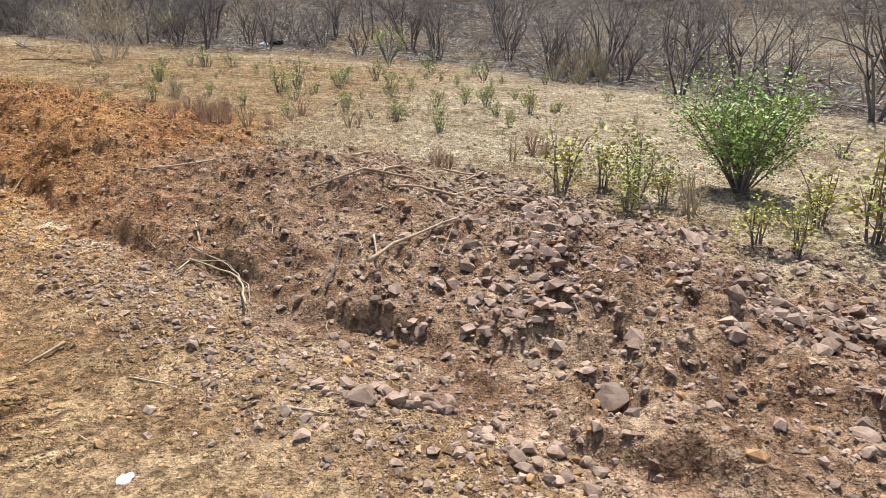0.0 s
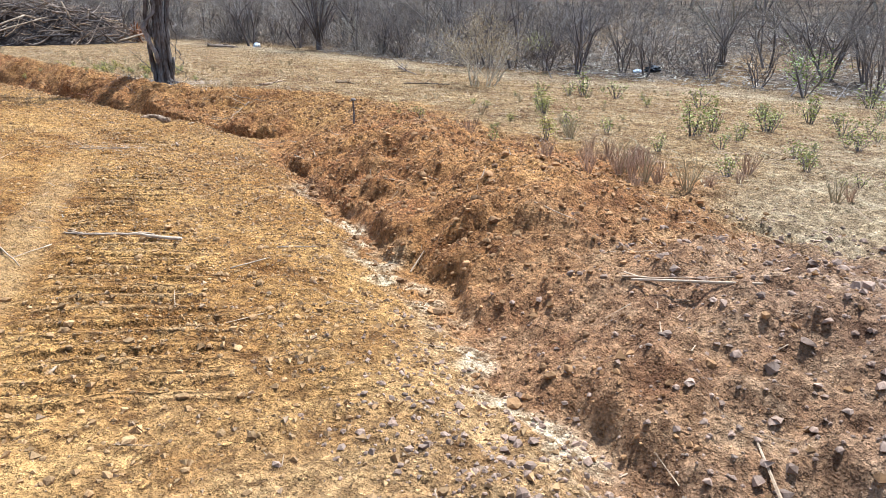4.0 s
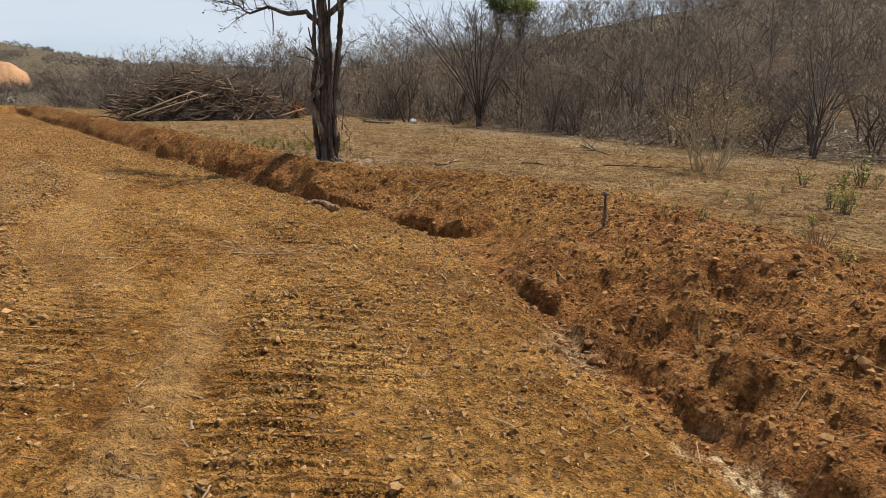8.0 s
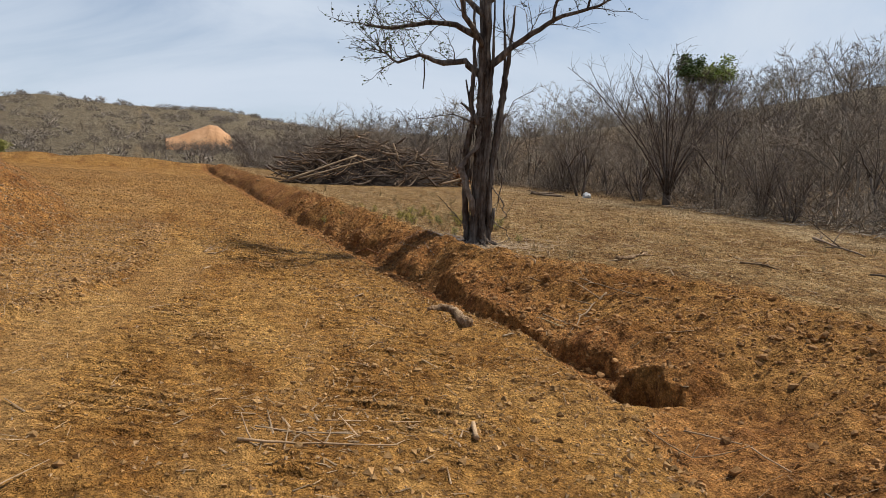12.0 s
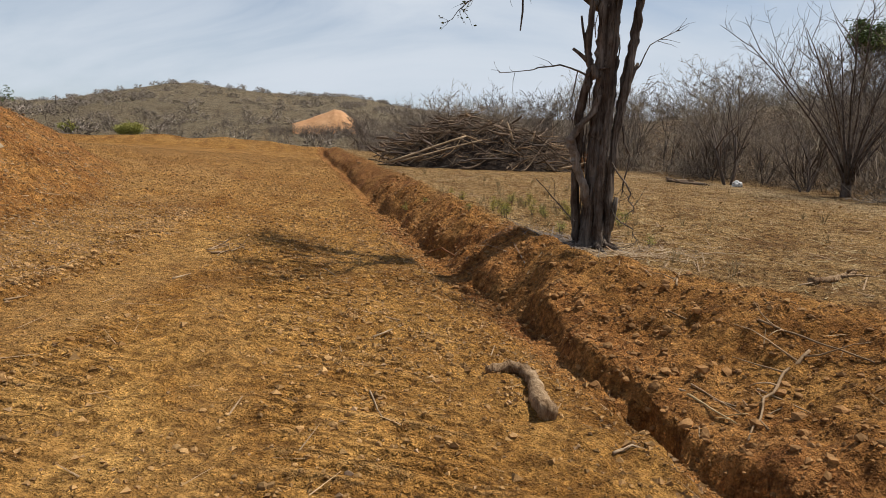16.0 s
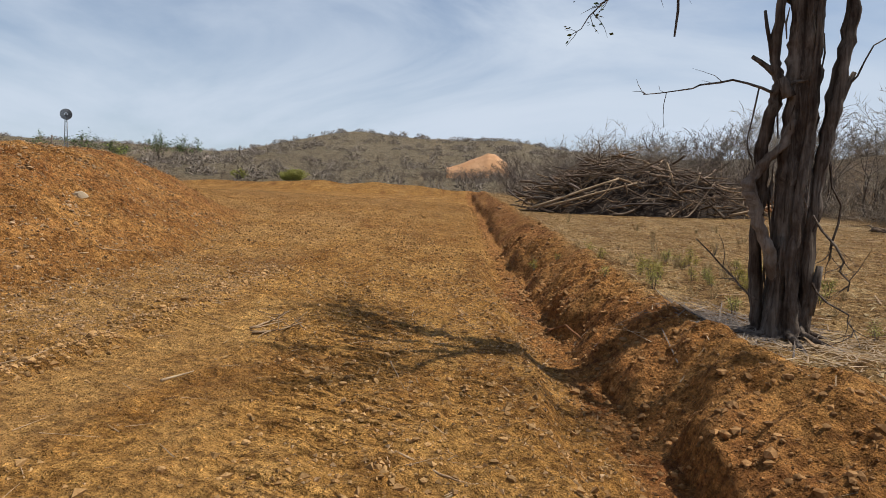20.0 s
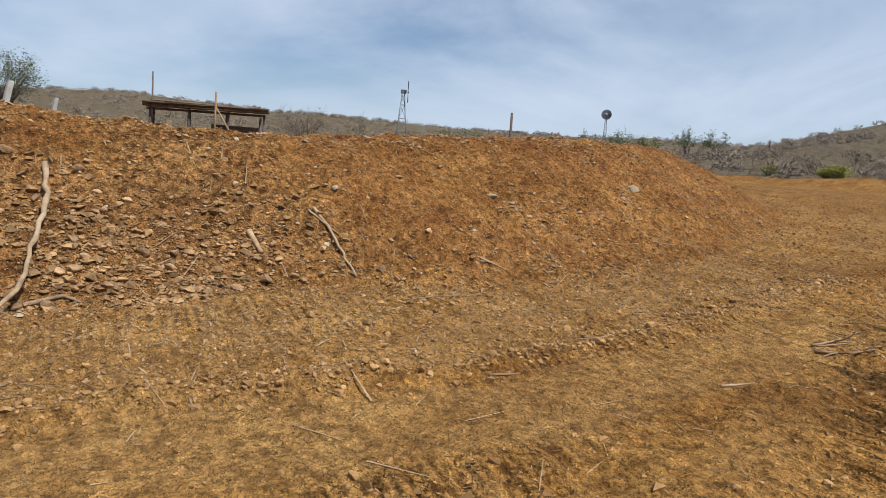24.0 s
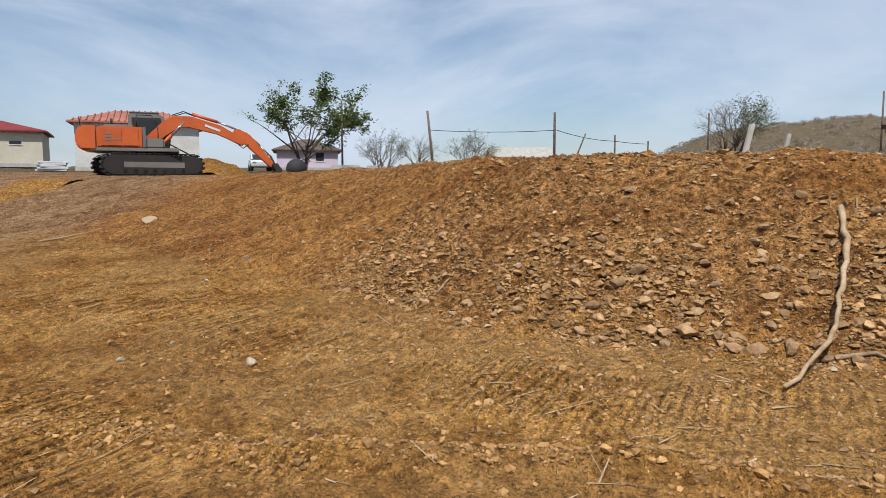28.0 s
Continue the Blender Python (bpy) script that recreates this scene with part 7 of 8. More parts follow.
    for k, (x0, z0) in enumerate(((-1.6, 1.75), (-1.6, 1.62), (-1.6, 1.49), (-1.25, 1.5))):
        part("decal", block("decal", GREY_PAINT, x0, x0 + 0.26, -1.332, -1.327, z0, z0 + 0.07, 0), ob, "small worn decal")
    part("edge_strip", block("edge_strip", GALVANISED, -0.12, 0.02, -1.31, -1.2, 1.2, 2.1, 0.02), ob, "pale grey edge strip")
    part("fuel_tank", block("fuel_tank", GREY_PAINT, 0.02, 0.75, -1.28, -0.45, 1.2, 1.62, 0.05), ob, "dark grey tank with a step")
    part("hood", block("hood", GREY_PAINT, -1.7, -0.5, -0.9, 0.2, 2.1, 2.22, 0.03), ob)
    part("exhaust", rod("exhaust", TRACK_STEEL, (-1.4, -0.4, 2.15), (-1.4, -0.4, 2.5), 0.05), ob)
    part("antenna", rod("antenna", TRACK_STEEL, (-2.55, -1.1, 2.1), (-2.6, -1.1, 2.5), 0.02), ob)
    cab = part("cab", prism("cab", GREY_PAINT, [(-0.75, 1.2), (0.95, 1.2), (1.02, 1.7), (0.75, 2.72), (0.5, 2.86), (-0.7, 2.86), (-0.78, 2.7)], 0.4, 1.32, 0.05), ob, "dark grey operator's cab")
    part("side_glass", prism("side_glass", DARK_GLASS, [(-0.6, 1.75), (0.8, 1.75), (0.6, 2.66), (-0.62, 2.66)], 0.385, 0.395, 0), cab)
    part("cab_roof", block("cab_roof", GREY_PAINT, -0.72, 0.55, 0.42, 1.3, 2.86, 2.93, 0.03), cab)
    for a, b in (((-0.35, -1.2, 2.1), (-0.35, -1.2, 2.62)), ((-0.35, -1.2, 2.62), (0.25, -1.2, 2.62)), ((0.25, -1.2, 2.62), (0.5, -1.2, 2.2)), ((0.5, -1.2, 2.2), (0.5, -1.2, 1.6))):
        part("handrail", rod("handrail", TRACK_STEEL, a, b, 0.02), ob)
    boom = part("boom", prism("boom", ORANGE, [(-0.05, 1.42), (0.25, 1.38), (1.3, 2.22), (1.75, 2.30), (3.1, 1.98), (4.15, 1.42), (4.3, 1.5), (4.28, 1.75), (3.2, 2.36), (1.9, 2.74), (1.15, 2.72), (0.75, 2.5), (-0.1, 1.68)], -0.2, 0.2, 0.04), ob, "bent orange boom with bare lettering panel")
    part("name_plate", block("name_plate", WHITE_PAINT, -0.36, 0.36, -0.006, 0.006, -0.05, 0.05, 0), boom, "white lettering bar", at=Matrix.Translation((2.85, -0.21, 2.22)) @ Matrix.Rotation(0.34, 4, "Y"))
    arm = part("arm", prism("arm", ORANGE, [(3.75, 2.02), (4.0, 1.95), (4.3, 1.5), (5.45, 0.42), (5.62, 0.5), (5.6, 0.68), (4.55, 1.95), (4.05, 2.22), (3.85, 2.2)], -0.15, 0.15, 0.03), ob, "orange dipper arm")
    for y0 in (-0.36, 0.36):
        cyl = part("boom_cylinder", rod("boom_cylinder", ORANGE, (0.55, y0, 1.3), (1.05, y0, 1.85), 0.075), ob)
        part("piston_rod", rod("piston_rod", CHROME, (1.05, y0, 1.85), (1.6, y0, 2.42), 0.045), cyl, "bright steel piston rod")
    cyl = part("arm_cylinder", rod("arm_cylinder", ORANGE, (1.95, 0, 2.86), (3.1, 0, 2.52), 0.075), boom)
    part("piston_rod", rod("piston_rod", CHROME, (3.1, 0, 2.52), (3.95, 0, 2.2), 0.045), boom, "bright steel piston rod")
    for pts in ([(1.1, -0.12, 2.76), (1.6, -0.14, 2.95), (2.0, -0.12, 2.8)], [(1.2, 0.1, 2.74), (1.7, 0.1, 2.92), (2.1, 0.1, 2.75)], [(4.0, -0.1, 1.5), (4.2, -0.2, 1.3), (4.45, -0.16, 1.5)]):
        part("hose", mesh_of("hose", *tubes([[(Vector(q), 0.025) for q in pts]], 6), TRACK_STEEL), boom)
    part("bucket_cylinder", rod("bucket_cylinder", ORANGE, (4.35, 0, 2.05), (5.0, 0, 1.45), 0.06), arm)
    part("piston_rod", rod("piston_rod", CHROME, (5.0, 0, 1.45), (5.5, 0, 0.95), 0.04), arm, "bright steel piston rod")
    part("link", rod("link", TRACK_STEEL, (5.5, 0, 0.95), (5.72, 0, 0.45), 0.06), arm)
    part("bucket", prism("bucket", TRACK_STEEL, [(5.5, 0.55), (5.75, 0.62), (5.98, 0.3), (5.9, -0.02), (5.5, -0.12), (5.15, 0.05), (5.3, 0.12), (5.55, 0.1), (5.7, 0.25)], -0.5, 0.5, 0.02), arm, "dark worn steel bucket")
    for k in range(5):
        part("tooth", block("tooth", TRACK_STEEL, 4.98, 5.2, -0.46 + 0.215 * k, -0.40 + 0.215 * k, 0.0, 0.08, 0.01), arm)
    tagged(ob, "orange crawler excavator with its arm lowered, standing on the platform", "excavator")


excavator()


def hip_roof(name, mat, x0, x1, y0, y1, z, rise, inset):
    """A hipped roof with its overhang and thickness."""
    bm = bmesh.new()
    b = [bm.verts.new(c) for c in ((x0, y0, z), (x1, y0, z), (x1, y1, z), (x0, y1, z))]
    lo = [bm.verts.new((v.co.x, v.co.y, z - 0.12)) for v in b]
    ym = (y0 + y1) / 2
    r = [bm.verts.new((x0 + inset, ym, z + rise)), bm.verts.new((x1 - inset, ym, z + rise))]
    for f in ((b[0], b[1], r[1], r[0]), (b[1], b[2], r[1]), (b[2], b[3], r[0], r[1]), (b[3], b[0], r[0]), lo[::-1]):
        bm.faces.new(f)
    for i in range(4):
        bm.faces.new((b[i], lo[i], lo[(i + 1) % 4], b[(i + 1) % 4]))
    return finish(bm, name, mat)


def house(x, y, turn, w, d, h, wall, roof_mat, rise, inset, windows, label, ribs=0, over_=0.45):
    """A small house: walls, roof, and windows as (centre, sill, width, height) on its front."""
    z = level(x, y) - 0.15
    ob = empty("house", pose(x, y, z, 0, 0, turn + 180))
    part("wall", block("wall", wall, -w / 2, w / 2, -d / 2, d / 2, 0, h, 0), ob)
    part("roof", hip_roof("roof", roof_mat, -w / 2 - over_, w / 2 + over_, -d / 2 - over_, d / 2 + over_, h + 0.12, rise, inset), ob)
    hx, hy = w / 2 + over_, d / 2 + over_
    for k in range(1, ribs):
        px = -hx + 2 * hx * k / ribs
        top = min(1.0, (px + hx) / inset, (hx - px) / inset)
        for ye in (-hy, hy):
            part("tile_course", rod("tile_course", roof_mat, (px, ye, h + 0.14), (px, ye * (1 - top), h + 0.14 + rise * top), 0.07, None, 5), ob)
    part("plinth", block("plinth", CONCRETE, -w / 2 - 0.05, w / 2 + 0.05, -d / 2 - 0.05, d / 2 + 0.05, 0, 0.35, 0.01), ob)
    for cx, sill, ww, wh in windows:
        win = part("window", block("window", WINDOW_DARK, cx - ww / 2, cx + ww / 2, -d / 2 - 0.02, -d / 2 + 0.02, sill, sill + wh, 0), ob)
        part("frame", block("frame", WHITE_WALL, cx - ww / 2 - 0.06, cx + ww / 2 + 0.06, -d / 2 - 0.05, -d / 2 - 0.021, sill - 0.08, sill, 0), win)
        for k in range(3):
            px = cx - ww / 2 + ww * (k + 0.5) / 3
            part("bar", block("bar", TRACK_STEEL, px - 0.02, px + 0.02, -d / 2 - 0.06, -d / 2 - 0.03, sill, sill + wh, 0), win)
    return tagged(ob, label, "house", "houses by the platform"), z


house(-55.6, -50.7, -56, 10.5, 7, 3.1, CREAM, ROOF_RED, 1.1, 4.0, [(1.2, 1.75, 1.0, 0.5), (3.2, 2.0, 0.9, 0.3)], "cream plastered house with a dark red hipped roof")
house_b, _ = house(-51.0, -32.0, -60, 8.6, 6, 3.6, WHITE_WALL, TILE_RED, 1.1, 3.0, [(-1.2, 1.3, 1.0, 1.0)], "stained white house with a clay tile roof", 22)
for k in range(9):
    part("stair_step", block("stair_step", CONCRETE, 1.6 + 0.28 * k, 1.9 + 0.28 * k, -3.9, -3.0, 0, 1.75 - 0.18 * k, 0.01), house_b)
part("stair_rail", rod("stair_rail", TRACK_STEEL, (1.3, -3.9, 2.55), (4.1, -3.9, 1.0), 0.05), house_b)
house(-68.5, -24.4, -70, 6.0, 6, 2.0, LILAC, RUST_SHEET, 1.2, 2.9, [(1.2, 1.0, 0.8, 0.8)], "small lilac plastered house with a dark roof")
house(-94.0, -3.5, -88, 9.0, 6, 1.7, CONCRETE, CONCRETE, 1.4, 0.4, [(0, 0.8, 1.0, 0.8)], "low grey shed with a pale pitched metal roof")


def car():
    x, y = -56.0, -24.2
    ob = empty("car", pose(x, y, level(x, y), 0, 0, 28))
    part("body", prism("body", WHITE_PAINT, [(-2.0, 0.35), (-2.1, 0.85), (-1.2, 0.98), (0.2, 0.98), (1.8, 0.88), (2.1, 0.7), (2.05, 0.35)], -0.85, 0.85, 0.08), ob)
    part("cabin", prism("cabin", WHITE_PAINT, [(-1.3, 0.95), (-0.9, 1.45), (0.35, 1.47), (1.0, 0.95)], -0.75, 0.75, 0.06), ob)
    part("windscreen", prism("windscreen", DARK_GLASS, [(0.42, 1.40), (0.95, 1.0), (1.0, 1.02), (0.47, 1.43)], -0.66, 0.66, 0), ob)
    for y0 in (-0.765, 0.755):
        part("side_window", prism("side_window", DARK_GLASS, [(-1.1, 1.0), (-0.82, 1.38), (0.3, 1.39), (0.75, 1.0)], y0, y0 + 0.01, 0), ob)
    for px in (-1.3, 1.35):
        for side in (-1, 1):
            part("wheel", wheel_mesh("wheel", TYRE, px, 0.31, 0.31, side * 0.66, side * 0.88), ob)
    for side in (-1, 1):
        part("headlight", block("headlight", CHROME, 2.0, 2.1, side * 0.6 - 0.14, side * 0.6 + 0.14, 0.62, 0.76, 0.02), ob)
    tagged(ob, "small white car parked beside the lilac house", "car")


car()


def leafy_tree(x, y, height, spread, seed, leaves, label, size=0.16, lean=0.0, wood=GREY_BARK, leaf=LEAF, stems=4, above=0.0):
    rng = random.Random(seed)
    ob = empty("tree", pose(x, y, level(x, y) - 0.1))
    wood_lines, fine = bare_tree(seed, height, stems, height * 0.02, spread * 0.45, 7, 5)
    part("trunk", mesh_of("trunk", *tubes(wood_lines, 5), wood, True), ob)
    part("crown", mesh_of("crown", *tubes(fine, 3), wood), ob)
    if leaves:
        mine = [l for l in fine + wood_lines if l[-1][0].dot(Vector((0.5, 0.86, 0))) > lean and l[-1][0].z > above * height]
        part("foliage", mesh_of("foliage", *leaf_cloud(rng, mine, leaves, size, 0.3), leaf), ob)
    return tagged(ob, label, "tree", "trees beyond the platform")


leafy_tree(-55.2, -20.0, 7.2, 2.5, 81, 9000, "broad tree, half bare and half in dark green leaf", 0.22, 0.2, leaf=DARK_LEAF)
leafy_tree(-45.6, 11.5, 4.2, 1.5, 72, 2600, "rounded nearly bare tree behind the platform", 0.10, leaf=DARK_LEAF, stems=8)
leafy_tree(-55.2, -13.3, 3.2, 2.6, 73, 1500, "low spreading thorn tree", 0.10, leaf=DARK_LEAF, stems=7)
leafy_tree(-55.8, -10.4, 3.1, 1.6, 74, 60, "low bare thorn tree", 0.14)
leafy_tree(-56.2, -6.0, 3.0, 3.0, 75, 1600, "flat-topped spreading thorn tree", 0.10, leaf=DARK_LEAF, stems=7)
leafy_tree(-54.5, 46.0, 4.6, 1.1, 76, 120, "low bare spreading tree beyond the platform", 0.14)
leafy_tree(-33.5, 24.0, 3.4, 1.1, 77, 60, "low bare windswept tree beside the open shed", 0.12)
leafy_tree(34.9, 34.3, 4.6, 0.0, 78, 4200, "dense bright green tree among bare hillside trees", 0.20, -9, stems=4, above=0.80, leaf=DARK_LEAF)
leafy_tree(36.1, 33.5, 4.1, 0.15, 80, 4200, "low dense bright green tree among bare hillside trees", 0.20, -9, stems=5, above=0.78)
leafy_tree(-30.0, 60.0, 3.0, 0.9, 79, 500, "low green-brown bushy tree", 0.14)
for x, y, h, k in ((-67.7, 73.8, 3.8, 0), (-64.9, 76.2, 4.0, 1), (-51.6, 85.8, 4.1, 2), (-47.3, 88.2, 4.4, 3), (-39.2, 92.1, 3.7, 4), (-35.8, 93.4, 3.4, 5), (-44.0, 90.2, 3.2, 6)):
    leafy_tree(x, y, h, 1.3, 300 + k, 900, "small dark green tree on the far skyline", 0.2, -9, leaf=DARK_LEAF, stems=3)
FAR_GREEN = bush_parts(9, 0.8, 1.5, 18, 2600, 0.09, WEED_LEAF)
for k, (x, y, sz) in enumerate(((-13.8, 62.0, 1.5), (-18.5, 60.2, 1.1), (-14.6, 61.6, 1.2))):
    bush(FAR_GREEN, x, y, sz, 70 * k, "low bright green bush beyond the road end", "bush", "bushes beyond the road")


def vase_tree(seed, height, limbs):
    """Lines of a bare tree whose many slender limbs rise steeply from one short bole and open like a fan."""
    rng = random.Random(seed)
    wood = [[(Vector((0, 0, -0.2)), 0.16), (Vector((0.02, 0, 0.25)), 0.13), (Vector((0.0, 0.03, 0.7)), 0.12)]]
    fine = []
    for j in range(limbs):
        w = 2 * math.pi * (j + rng.random()) / limbs
        out = 0.72 * rng.random() ** 0.6
        reach = height * rng.uniform(0.8, 1.02) * (1 - 0.22 * out)
        r0 = rng.uniform(0.022, 0.042)
        base = Vector((0.08 * math.cos(w), 0.08 * math.sin(w), rng.uniform(0.3, 0.75)))
        limb, kink = [], Vector((0, 0, 0))
        for i in range(8):
            u = i / 7
            kink += Vector((rng.gauss(0, 0.035), rng.gauss(0, 0.035), rng.gauss(0, 0.02)))
            side = out * reach * (0.35 * u + 0.65 * u ** 1.5)
            limb.append((base + Vector((math.cos(w) * side, math.sin(w) * side, (reach - base.z) * u)) + kink * u, r0 * (1 - 0.8 * u)))
        wood.append(limb)
        for c in branch_out(rng, limb, 5, height * 0.26, r0 * 0.42, 0.3, 0.95, 0.7, 4, 0.22):
            wood.append(c)
            fine += branch_out(rng, c, 6, height * 0.11, 0.006, 0.2, 1.0, 0.45, 3, 0.4)
        fine += branch_out(rng, limb, 6, height * 0.13, 0.006, 0.5, 1.0, 0.5, 3, 0.4)
    return wood, fine


dark_wood, dark_twigs = vase_tree(61, 4.75, 22)
BARE.append((mesh_of("dark_trunk", *tubes(dark_wood, 6), DARK_BARK, True), mesh_of("dark_twigs", *tubes(dark_twigs, 3), DARK_BARK)))
plant_tree(14.97, 14.34, 6, 1.08, 30, "dark many-stemmed leafless tree at the field edge")
plant_tree(14.6, 19.2, 2, 0.85, 200, "leaning bare tree with a broken pale top")


def post(x, y, top, r, label, lean=(0, 0), mat=DARK_BARK, name="post", group="posts beyond the platform"):
    z = level(x, y)
    ob = new(name, mesh_of(name, *tubes([[(Vector((0, 0, -0.3)), r), (Vector((lean[0] * 0.5, lean[1] * 0.5, (top - z) * 0.5)), r * 0.95), (Vector((lean[0], lean[1], top - z)), r * 0.85)]], 8), mat, True))
    ob.matrix_basis = Matrix.Translation((x, y, z))
    return tagged(ob, label, "post", group)


post(-55.0, -16.6, 8.5, 0.09, "tall thin dark utility pole", name="utility_pole")
post(-40.75, -6.7, 6.0, 0.08, "leaning dark wooden pole", (-0.1, -0.4), name="pole")
post(-42.0, 0.4, 5.9, 0.08, "upright dark wooden fence post with a wire")
post(-47.5, 4.5, 4.9, 0.06, "thin dark fence post with a wire")
post(-47.8, 6.7, 4.5, 0.06, "thin dark fence post with a wire")
post(-41.6, 1.3, 4.6, 0.05, "slanting dark brace post", (0.0, 0.9))
post(-31.9, 41.9, 6.7, 0.11, "thick dark wooden post behind the platform")
post(-31.5, 42.3, 5.0, 0.08, "slanting broken post behind the platform", (0.5, 1.1))
post(-33.0, 40.6, 5.4, 0.05, "thin dark post behind the platform")
post(-29.8, 44.4, 5.5, 0.07, "short dark post behind the platform")
post(-27.5, 47.0, 5.6, 0.06, "short dark post behind the platform")
for x, y, t in ((-6.4, 181.5, 20.0), (-24.1, 161.2, 16.0), (-43.2, 140.9, 12.8), (-100, 45, 14.0), (-110, 25, 12.5)):
    post(x, y, t, 0.14, "distant dark utility pole on the hillside", name="utility_pole", group="distant poles")


def wire(a, b, sag, name="wire"):
    a, b = Vector(a), Vector(b)
    line = [(a.lerp(b, k / 8) - Vector((0, 0, sag * 4 * (k / 8) * (1 - k / 8))), 0.018) for k in range(9)]
    tagged(new(name, mesh_of(name, *tubes([line], 4), TRACK_STEEL)), "thin dark sagging wire between posts", "wire", "wires")


wire((-42.0, 0.4, 4.9), (-47.5, 4.5, 4.5), 0.15)
wire((-47.5, 4.5, 4.5), (-47.8, 6.7, 4.3), 0.03)
wire((-41.1, -7.1, 4.9), (-42.0, 0.4, 4.85), 0.12)
for x, y, top, lx, ly in ((-27.4, 6.95, 3.85, -0.15, 0.42), (-35.2, 11.0, 4.0, 0.0, 0.3)):
    z = level(x, y)
    ob = new("concrete_post", prism("concrete_post", CONCRETE, [(-0.09, -0.2), (0.09, -0.2), (0.09 + ly, top - z), (-0.09 + ly, top - z)], -0.08, 0.08, 0.015))
    ob.matrix_basis = pose(x, y, z, 0, 0, 100)
    tagged(ob, "leaning white concrete fence post", "post", "leaning concrete posts")


def open_shed():
    x, y = -32.2, 17.2
    z = level(x, y)
    ob = empty("open_shed", pose(x, y, z, 0, 0, 62))
    for px in (-2.6, -0.9, 0.9, 2.6):
        for py in (-1.2, 1.2):
            part("post", rod("post", DARK_BARK, (px, py, -0.2), (px + 0.05, py, 2.05 - 0.05 * (px < -2)), 0.06), ob)
    for py in (-1.3, 1.3):
        part("beam", rod("beam", DARK_BARK, (-2.9, py, 2.05), (2.9, py, 2.15), 0.06), ob)
    for k in range(6):
        part("roof_sheet", block("roof_sheet", RUST_SHEET, -2.9 + k * 0.95, -1.9 + k * 0.95, -1.6, 1.6, 2.15 + 0.012 * (k % 2) + 0.02 * k, 2.19 + 0.012 * (k % 2) + 0.02 * k, 0), ob)
    part("back_wall", block("back_wall", RUST_SHEET, 0.2, 2.6, 1.15, 1.25, 0, 1.5, 0.01), ob)
    for k in range(3):
        part("board", block("board", BLEACHED, -2.4 + 0.3 * k, -2.2 + 0.3 * k, -1.35, -1.3, 0, 1.0 + 0.2 * k, 0.01), ob)
    part("prop", rod("prop", DRY_WOOD, (0.3, -1.8, 0), (0.35, -1.6, 2.9), 0.05), ob, "pale wooden prop")
    part("prop", rod("prop", DRY_WOOD, (0.35, -1.6, 2.2), (1.6, -1.9, 0), 0.04), ob, "pale wooden prop")
    part("lumber", block("lumber", BLEACHED, -2.6, 1.9, -0.9, -0.5, 2.30, 2.34, 0.01), ob, "loose board on the roof")
    tagged(ob, "ramshackle open shed with a flat rusty roof", "shed")


open_shed()


def windpump(x, y, top, base, rotor, blades, turn, label, tail=True):
    z = level(x, y)
    h = top - z
    ob = empty("windpump", pose(x, y, z, 0, 0, turn))
    for sx, sy in ((-1, -1), (1, -1), (1, 1), (-1, 1)):
        part("tower_leg", rod("tower_leg", GALVANISED, (sx * base, sy * base, -0.3), (sx * 0.12, sy * 0.12, h - 0.6), 0.055), ob)
    for k in range(1, 5):
        u, v = k / 5, (k + 1) / 5
        for sx, sy, ex, ey in ((-1, -1, 1, -1), (1, -1, 1, 1), (1, 1, -1, 1), (-1, 1, -1, -1)):
            a, b = base * (1 - u) + 0.12 * u, base * (1 - v) + 0.12 * v
            part("brace", rod("brace", GALVANISED, (sx * a, sy * a, h * u * 0.94), (ex * a, ey * a, h * u * 0.94), 0.025, None, 4), ob)
            part("brace", rod("brace", GALVANISED, (sx * a, sy * a, h * u * 0.94), (ex * b, ey * b, h * min(v, 0.95) * 0.94), 0.02, None, 4), ob)
    part("gearbox", block("gearbox", GALVANISED, -0.2, 0.2, -0.35, 0.3, h - 0.7, h - 0.3, 0.04), ob)
    rot = part("rotor_hub", wheel_mesh("rotor_hub", GALVANISED, 0, h - 0.5, 0.14, -0.45, -0.6, 12), ob)
    for k in blades:
        a = 2 * math.pi * k / 14
        c, s_ = math.cos(a), math.sin(a)
        V = [(c * 0.25 - s_ * 0.06, -0.55, h - 0.5 + s_ * 0.25 + c * 0.06), (c * 0.25 + s_ * 0.06, -0.50, h - 0.5 + s_ * 0.25 - c * 0.06),
             (c * rotor + s_ * 0.2, -0.48, h - 0.5 + s_ * rotor - c * 0.2), (c * rotor - s_ * 0.2, -0.58, h - 0.5 + s_ * rotor + c * 0.2)]
        V += [(p[0], p[1] + 0.02, p[2]) for p in V]
        part("blade", mesh_of("blade", V, [(0, 1, 2, 3), (7, 6, 5, 4), (0, 4, 5, 1), (1, 5, 6, 2), (2, 6, 7, 3), (3, 7, 4, 0)], GALVANISED), rot)
    if not tail:
        return tagged(ob, label, "windpump", "windpumps")
    part("tail_boom", rod("tail_boom", GALVANISED, (0, 0.3, h - 0.5), (0, 1.7, h - 0.45), 0.03), ob)
    part("tail_vane", prism("tail_vane", GALVANISED, [(-0.01, h - 0.8), (0.01, h - 0.8), (0.01, h - 0.15), (-0.01, h - 0.15)], 1.5, 2.3, 0), ob)
    tagged(ob, label, "windpump", "windpumps")


windpump(-55.4, 52.9, 11.1, 0.8, 1.15, (2, 3, 4, 5, 9, 10, 11), 136, "broken windpump on a steel lattice tower", False)
windpump(-59.5, 105.5, 14.4, 0.35, 0.85, range(14), 30, "small windpump with a full rotor on a thin tower")


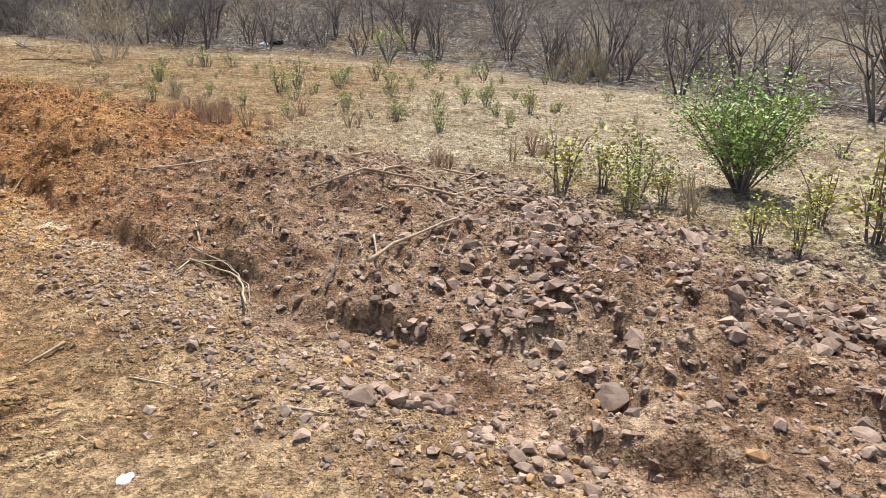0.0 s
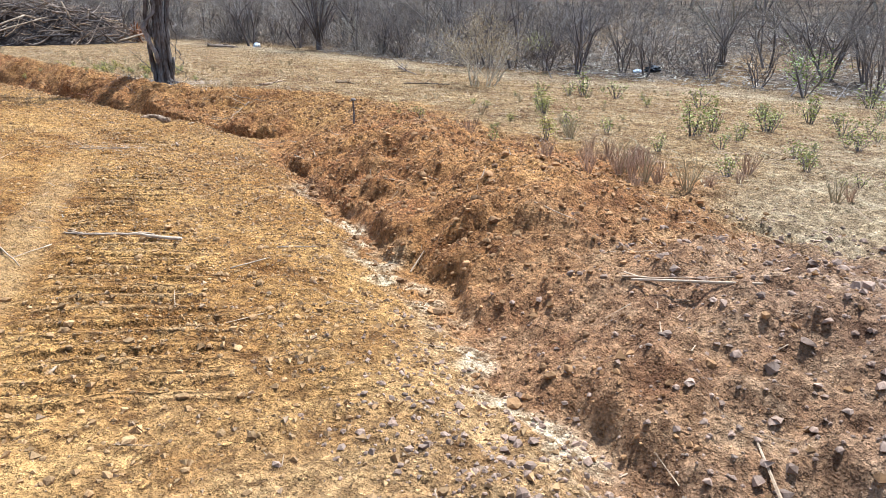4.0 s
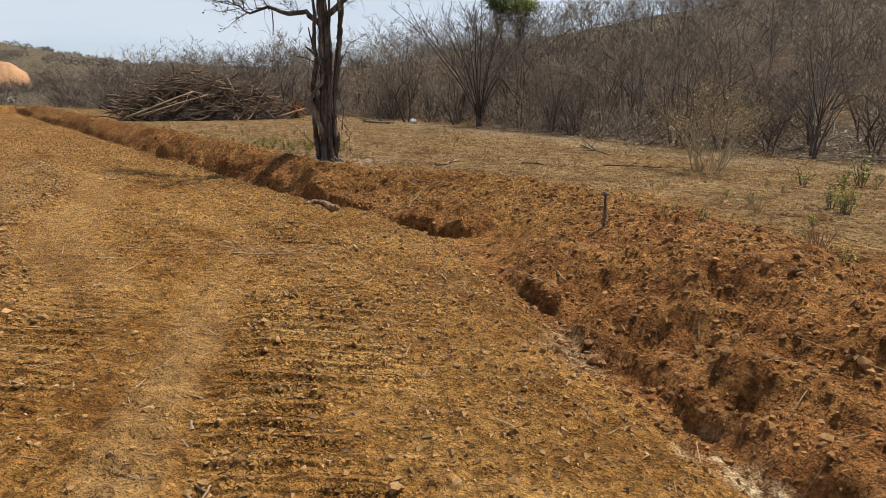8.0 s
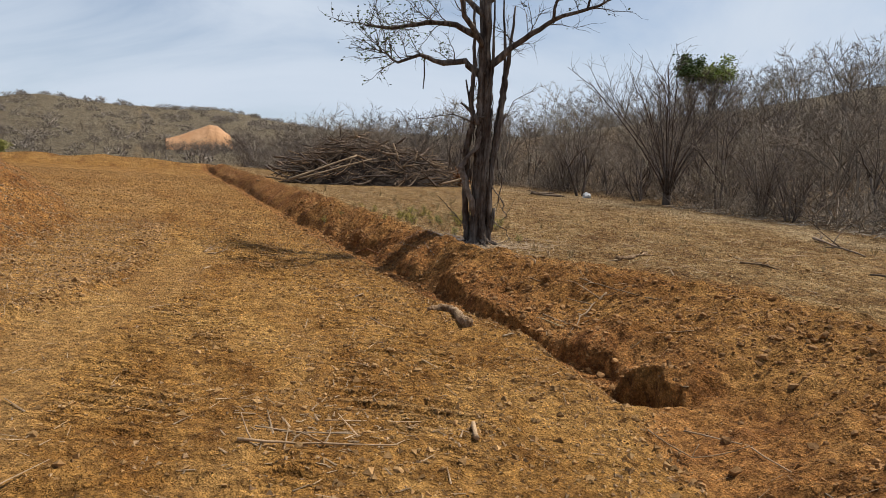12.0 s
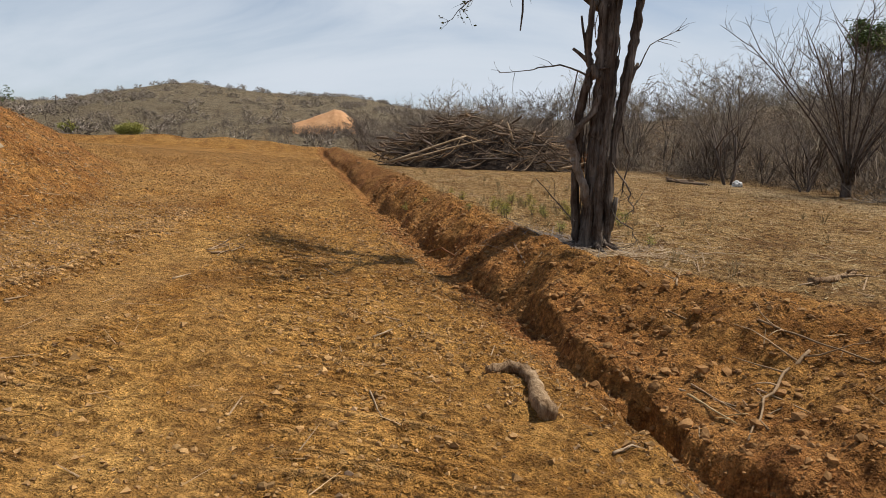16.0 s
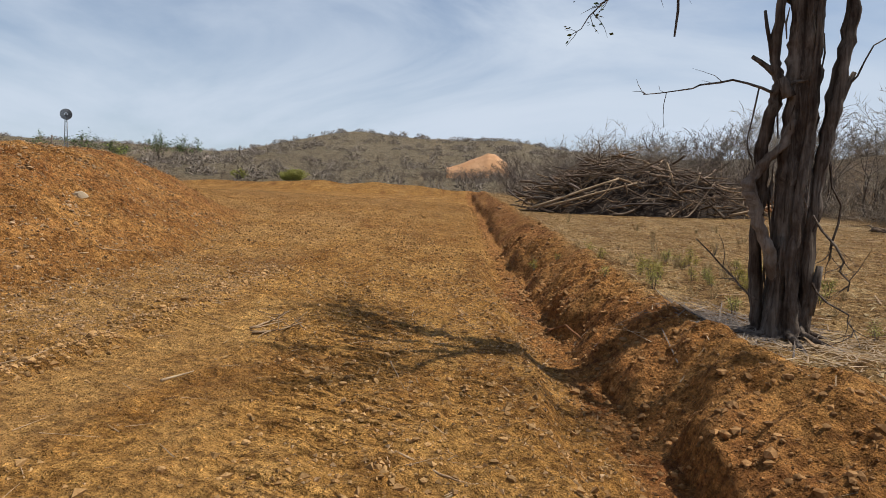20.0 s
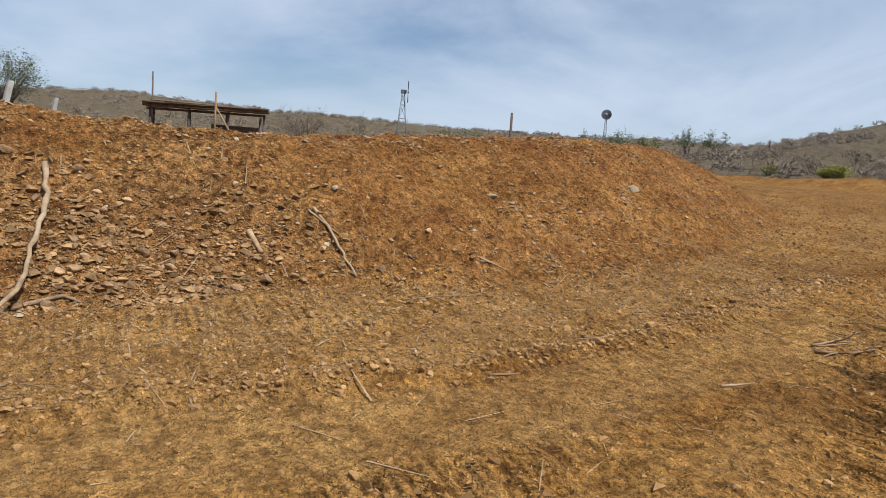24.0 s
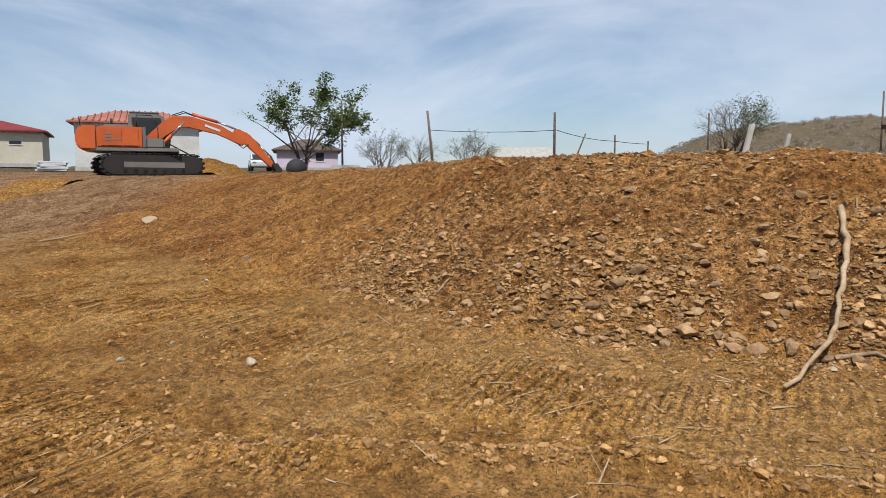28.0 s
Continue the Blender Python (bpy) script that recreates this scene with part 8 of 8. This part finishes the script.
def sand_mound():
    cx, cy = 4.2, 87.5
    ob_z = level(cx, cy)
    V, F, n = [], [], 40
    for j in range(n + 1):
        for i in range(n + 1):
            u, v = 2 * i / n - 1, 2 * j / n - 1
            x, y = cx - 0.3 + u * 3.9, cy + v * 3.4
            r = math.sqrt(u * u + v * v) * (1 + 0.12 * math.sin(3 * math.atan2(v, u) + 1))
            crest_h = float(np.interp(u, (-1, -0.5, 0.1, 0.35, 0.6, 1.0), (0.9, 1.55, 2.45, 2.85, 2.6, 1.3)))
            h = crest_h * max(0.0, 1 - abs(v) ** 1.5) if r < 1.3 else 0.0
            V.append((x - cx, y - cy, h))
    zs = levels([v[0] + cx for v in V], [v[1] + cy for v in V])
    rng = random.Random(3)
    V = [(a, b, c + z - ob_z - (0.3 if c < 0.02 else 0) + rng.uniform(-0.05, 0.05)) for (a, b, c), z in zip(V, zs)]
    for j in range(n):
        for i in range(n):
            a = j * (n + 1) + i
            F.append((a, a + 1, a + n + 2, a + n + 1))
    ob = new("sand_mound", mesh_of("sand_mound", V, F, SAND, True))
    ob.matrix_basis = Matrix.Translation((cx, cy, ob_z))
    tagged(ob, "heap of bright orange sand before the far hill", "sand heap")


sand_mound()
rng_m = random.Random(44)
for k in range(13):
    plant_tree(0.4 + 0.62 * k + rng_m.uniform(-0.2, 0.2), 82.8 + rng_m.uniform(-0.8, 0.8), (1, 3, 4)[k % 3], rng_m.uniform(0.26, 0.4), 77 * k, "low grey-brown scrub before the heap of sand", "scrub before the sand")


def crumpled(name, x, y, size, mat, label, category, seed, h=0.5):
    rng = random.Random(seed)
    bm = bmesh.new()
    bmesh.ops.create_icosphere(bm, subdivisions=3, radius=0.5)
    for v in bm.verts:
        v.co *= 0.75 + 0.45 * rng.random()
        v.co.z = max(v.co.z * h, -0.12)
    bmesh.ops.scale(bm, vec=(size, size * 0.8, size), verts=bm.verts)
    ob = new(name, finish(bm, name, mat))
    ob.matrix_basis = Matrix.Translation((x, y, level(x, y) + 0.1 * size))
    return tagged(ob, label, category)


crumpled("plastic_bag", 14.3, 18.3, 0.38, PLASTIC, "crumpled white plastic bag at the edge of the wood", "litter", 1, 0.9)
crumpled("plastic_bag", -6.03, -12.23, 0.07, PLASTIC, "torn scrap of white plastic on the ground", "litter", 2, 0.25)
crumpled("refuse", 14.6, -1.6, 0.35, PLASTIC, "grey and white dumped refuse under the trees", "litter", 3, 0.35)
crumpled("refuse", 15.0, -1.9, 0.6, TYRE, "dark dumped refuse under the trees", "litter", 4, 0.4)
for k, (x, y, a) in enumerate(((-40.0, -11.4, 20), (-40.4, -12.4, 60), (-41.2, -10.6, 10), (-40.8, -11.8, 80))):
    ob = new("concrete_block", block("concrete_block", CONCRETE, -0.45, 0.45, -0.3, 0.3, 0, 0.55, 0.03))
    ob.matrix_basis = pose(x, y, level(x, y) - 0.02, 0, 0, a)
    tagged(ob, "pale broken concrete block on the platform", "block", "concrete blocks")
for k in range(5):
    z = level(-42.0, -32.8)
    ob = new("board", block("board", PLASTIC, -1.3, 1.3, -0.9, 0.9, 0.0, 0.12, 0.02))
    ob.matrix_basis = pose(-42.0 + 0.05 * (k % 2), -32.8 + 0.06 * (k % 3), z + 0.13 * k, 0, 0, 35 + 4 * (k % 3))
    tagged(ob, "pale building board in a low stack", "board", "stack of boards")


def earth_mound(x, y, wide, tall, seed):
    """A small tipped mound of earth on the platform."""
    n, V, F = 22, [], []
    for j in range(n + 1):
        for i in range(n + 1):
            u, v = 2 * i / n - 1, 2 * j / n - 1
            r = math.hypot(u, v) * (1 + 0.2 * math.sin(3 * math.atan2(v, u) + seed))
            V.append((u * wide, v * wide, tall * max(0.0, 1 - r) ** 0.8 if r < 1 else -0.06))
    zs = levels([v[0] + x for v in V], [v[1] + y for v in V])
    lumps = 0.12 * tall * fractal(np.array([v[0] for v in V]), np.array([v[1] for v in V]), 0.5, seed, 3)
    z0 = level(x, y)
    V = [(a, b, c + float(z) - z0 + float(l) * (c > 0)) for (a, b, c), z, l in zip(V, zs, lumps)]
    for j in range(n):
        for i in range(n):
            a = j * (n + 1) + i
            F.append((a, a + 1, a + n + 2, a + n + 1))
    ob = new("earth_mound", mesh_of("earth_mound", V, F, EARTH, True))
    ob.matrix_basis = Matrix.Translation((x, y, z0))
    tagged(ob, "small loose mound of brown earth beside the excavator", "earth mound", "earth mounds")


earth_mound(-34.6, -17.8, 1.9, 0.95, 3)
earth_mound(-19.97, -16.49, 1.4, 0.35, 5)
tank_z = level(-43.02, -16.09)
tank = bmesh.new()
bmesh.ops.create_uvsphere(tank, u_segments=20, v_segments=12, radius=0.68)
for v in tank.verts:
    v.co.z = max(v.co.z, -0.25)
water_tank = new("water_tank", finish(tank, "water_tank", TYRE, 0.0, True))
water_tank.matrix_basis = Matrix.Translation((-43.02, -16.09, tank_z + 0.25))
tagged(water_tank, "dark grey domed tank standing on the platform", "tank")
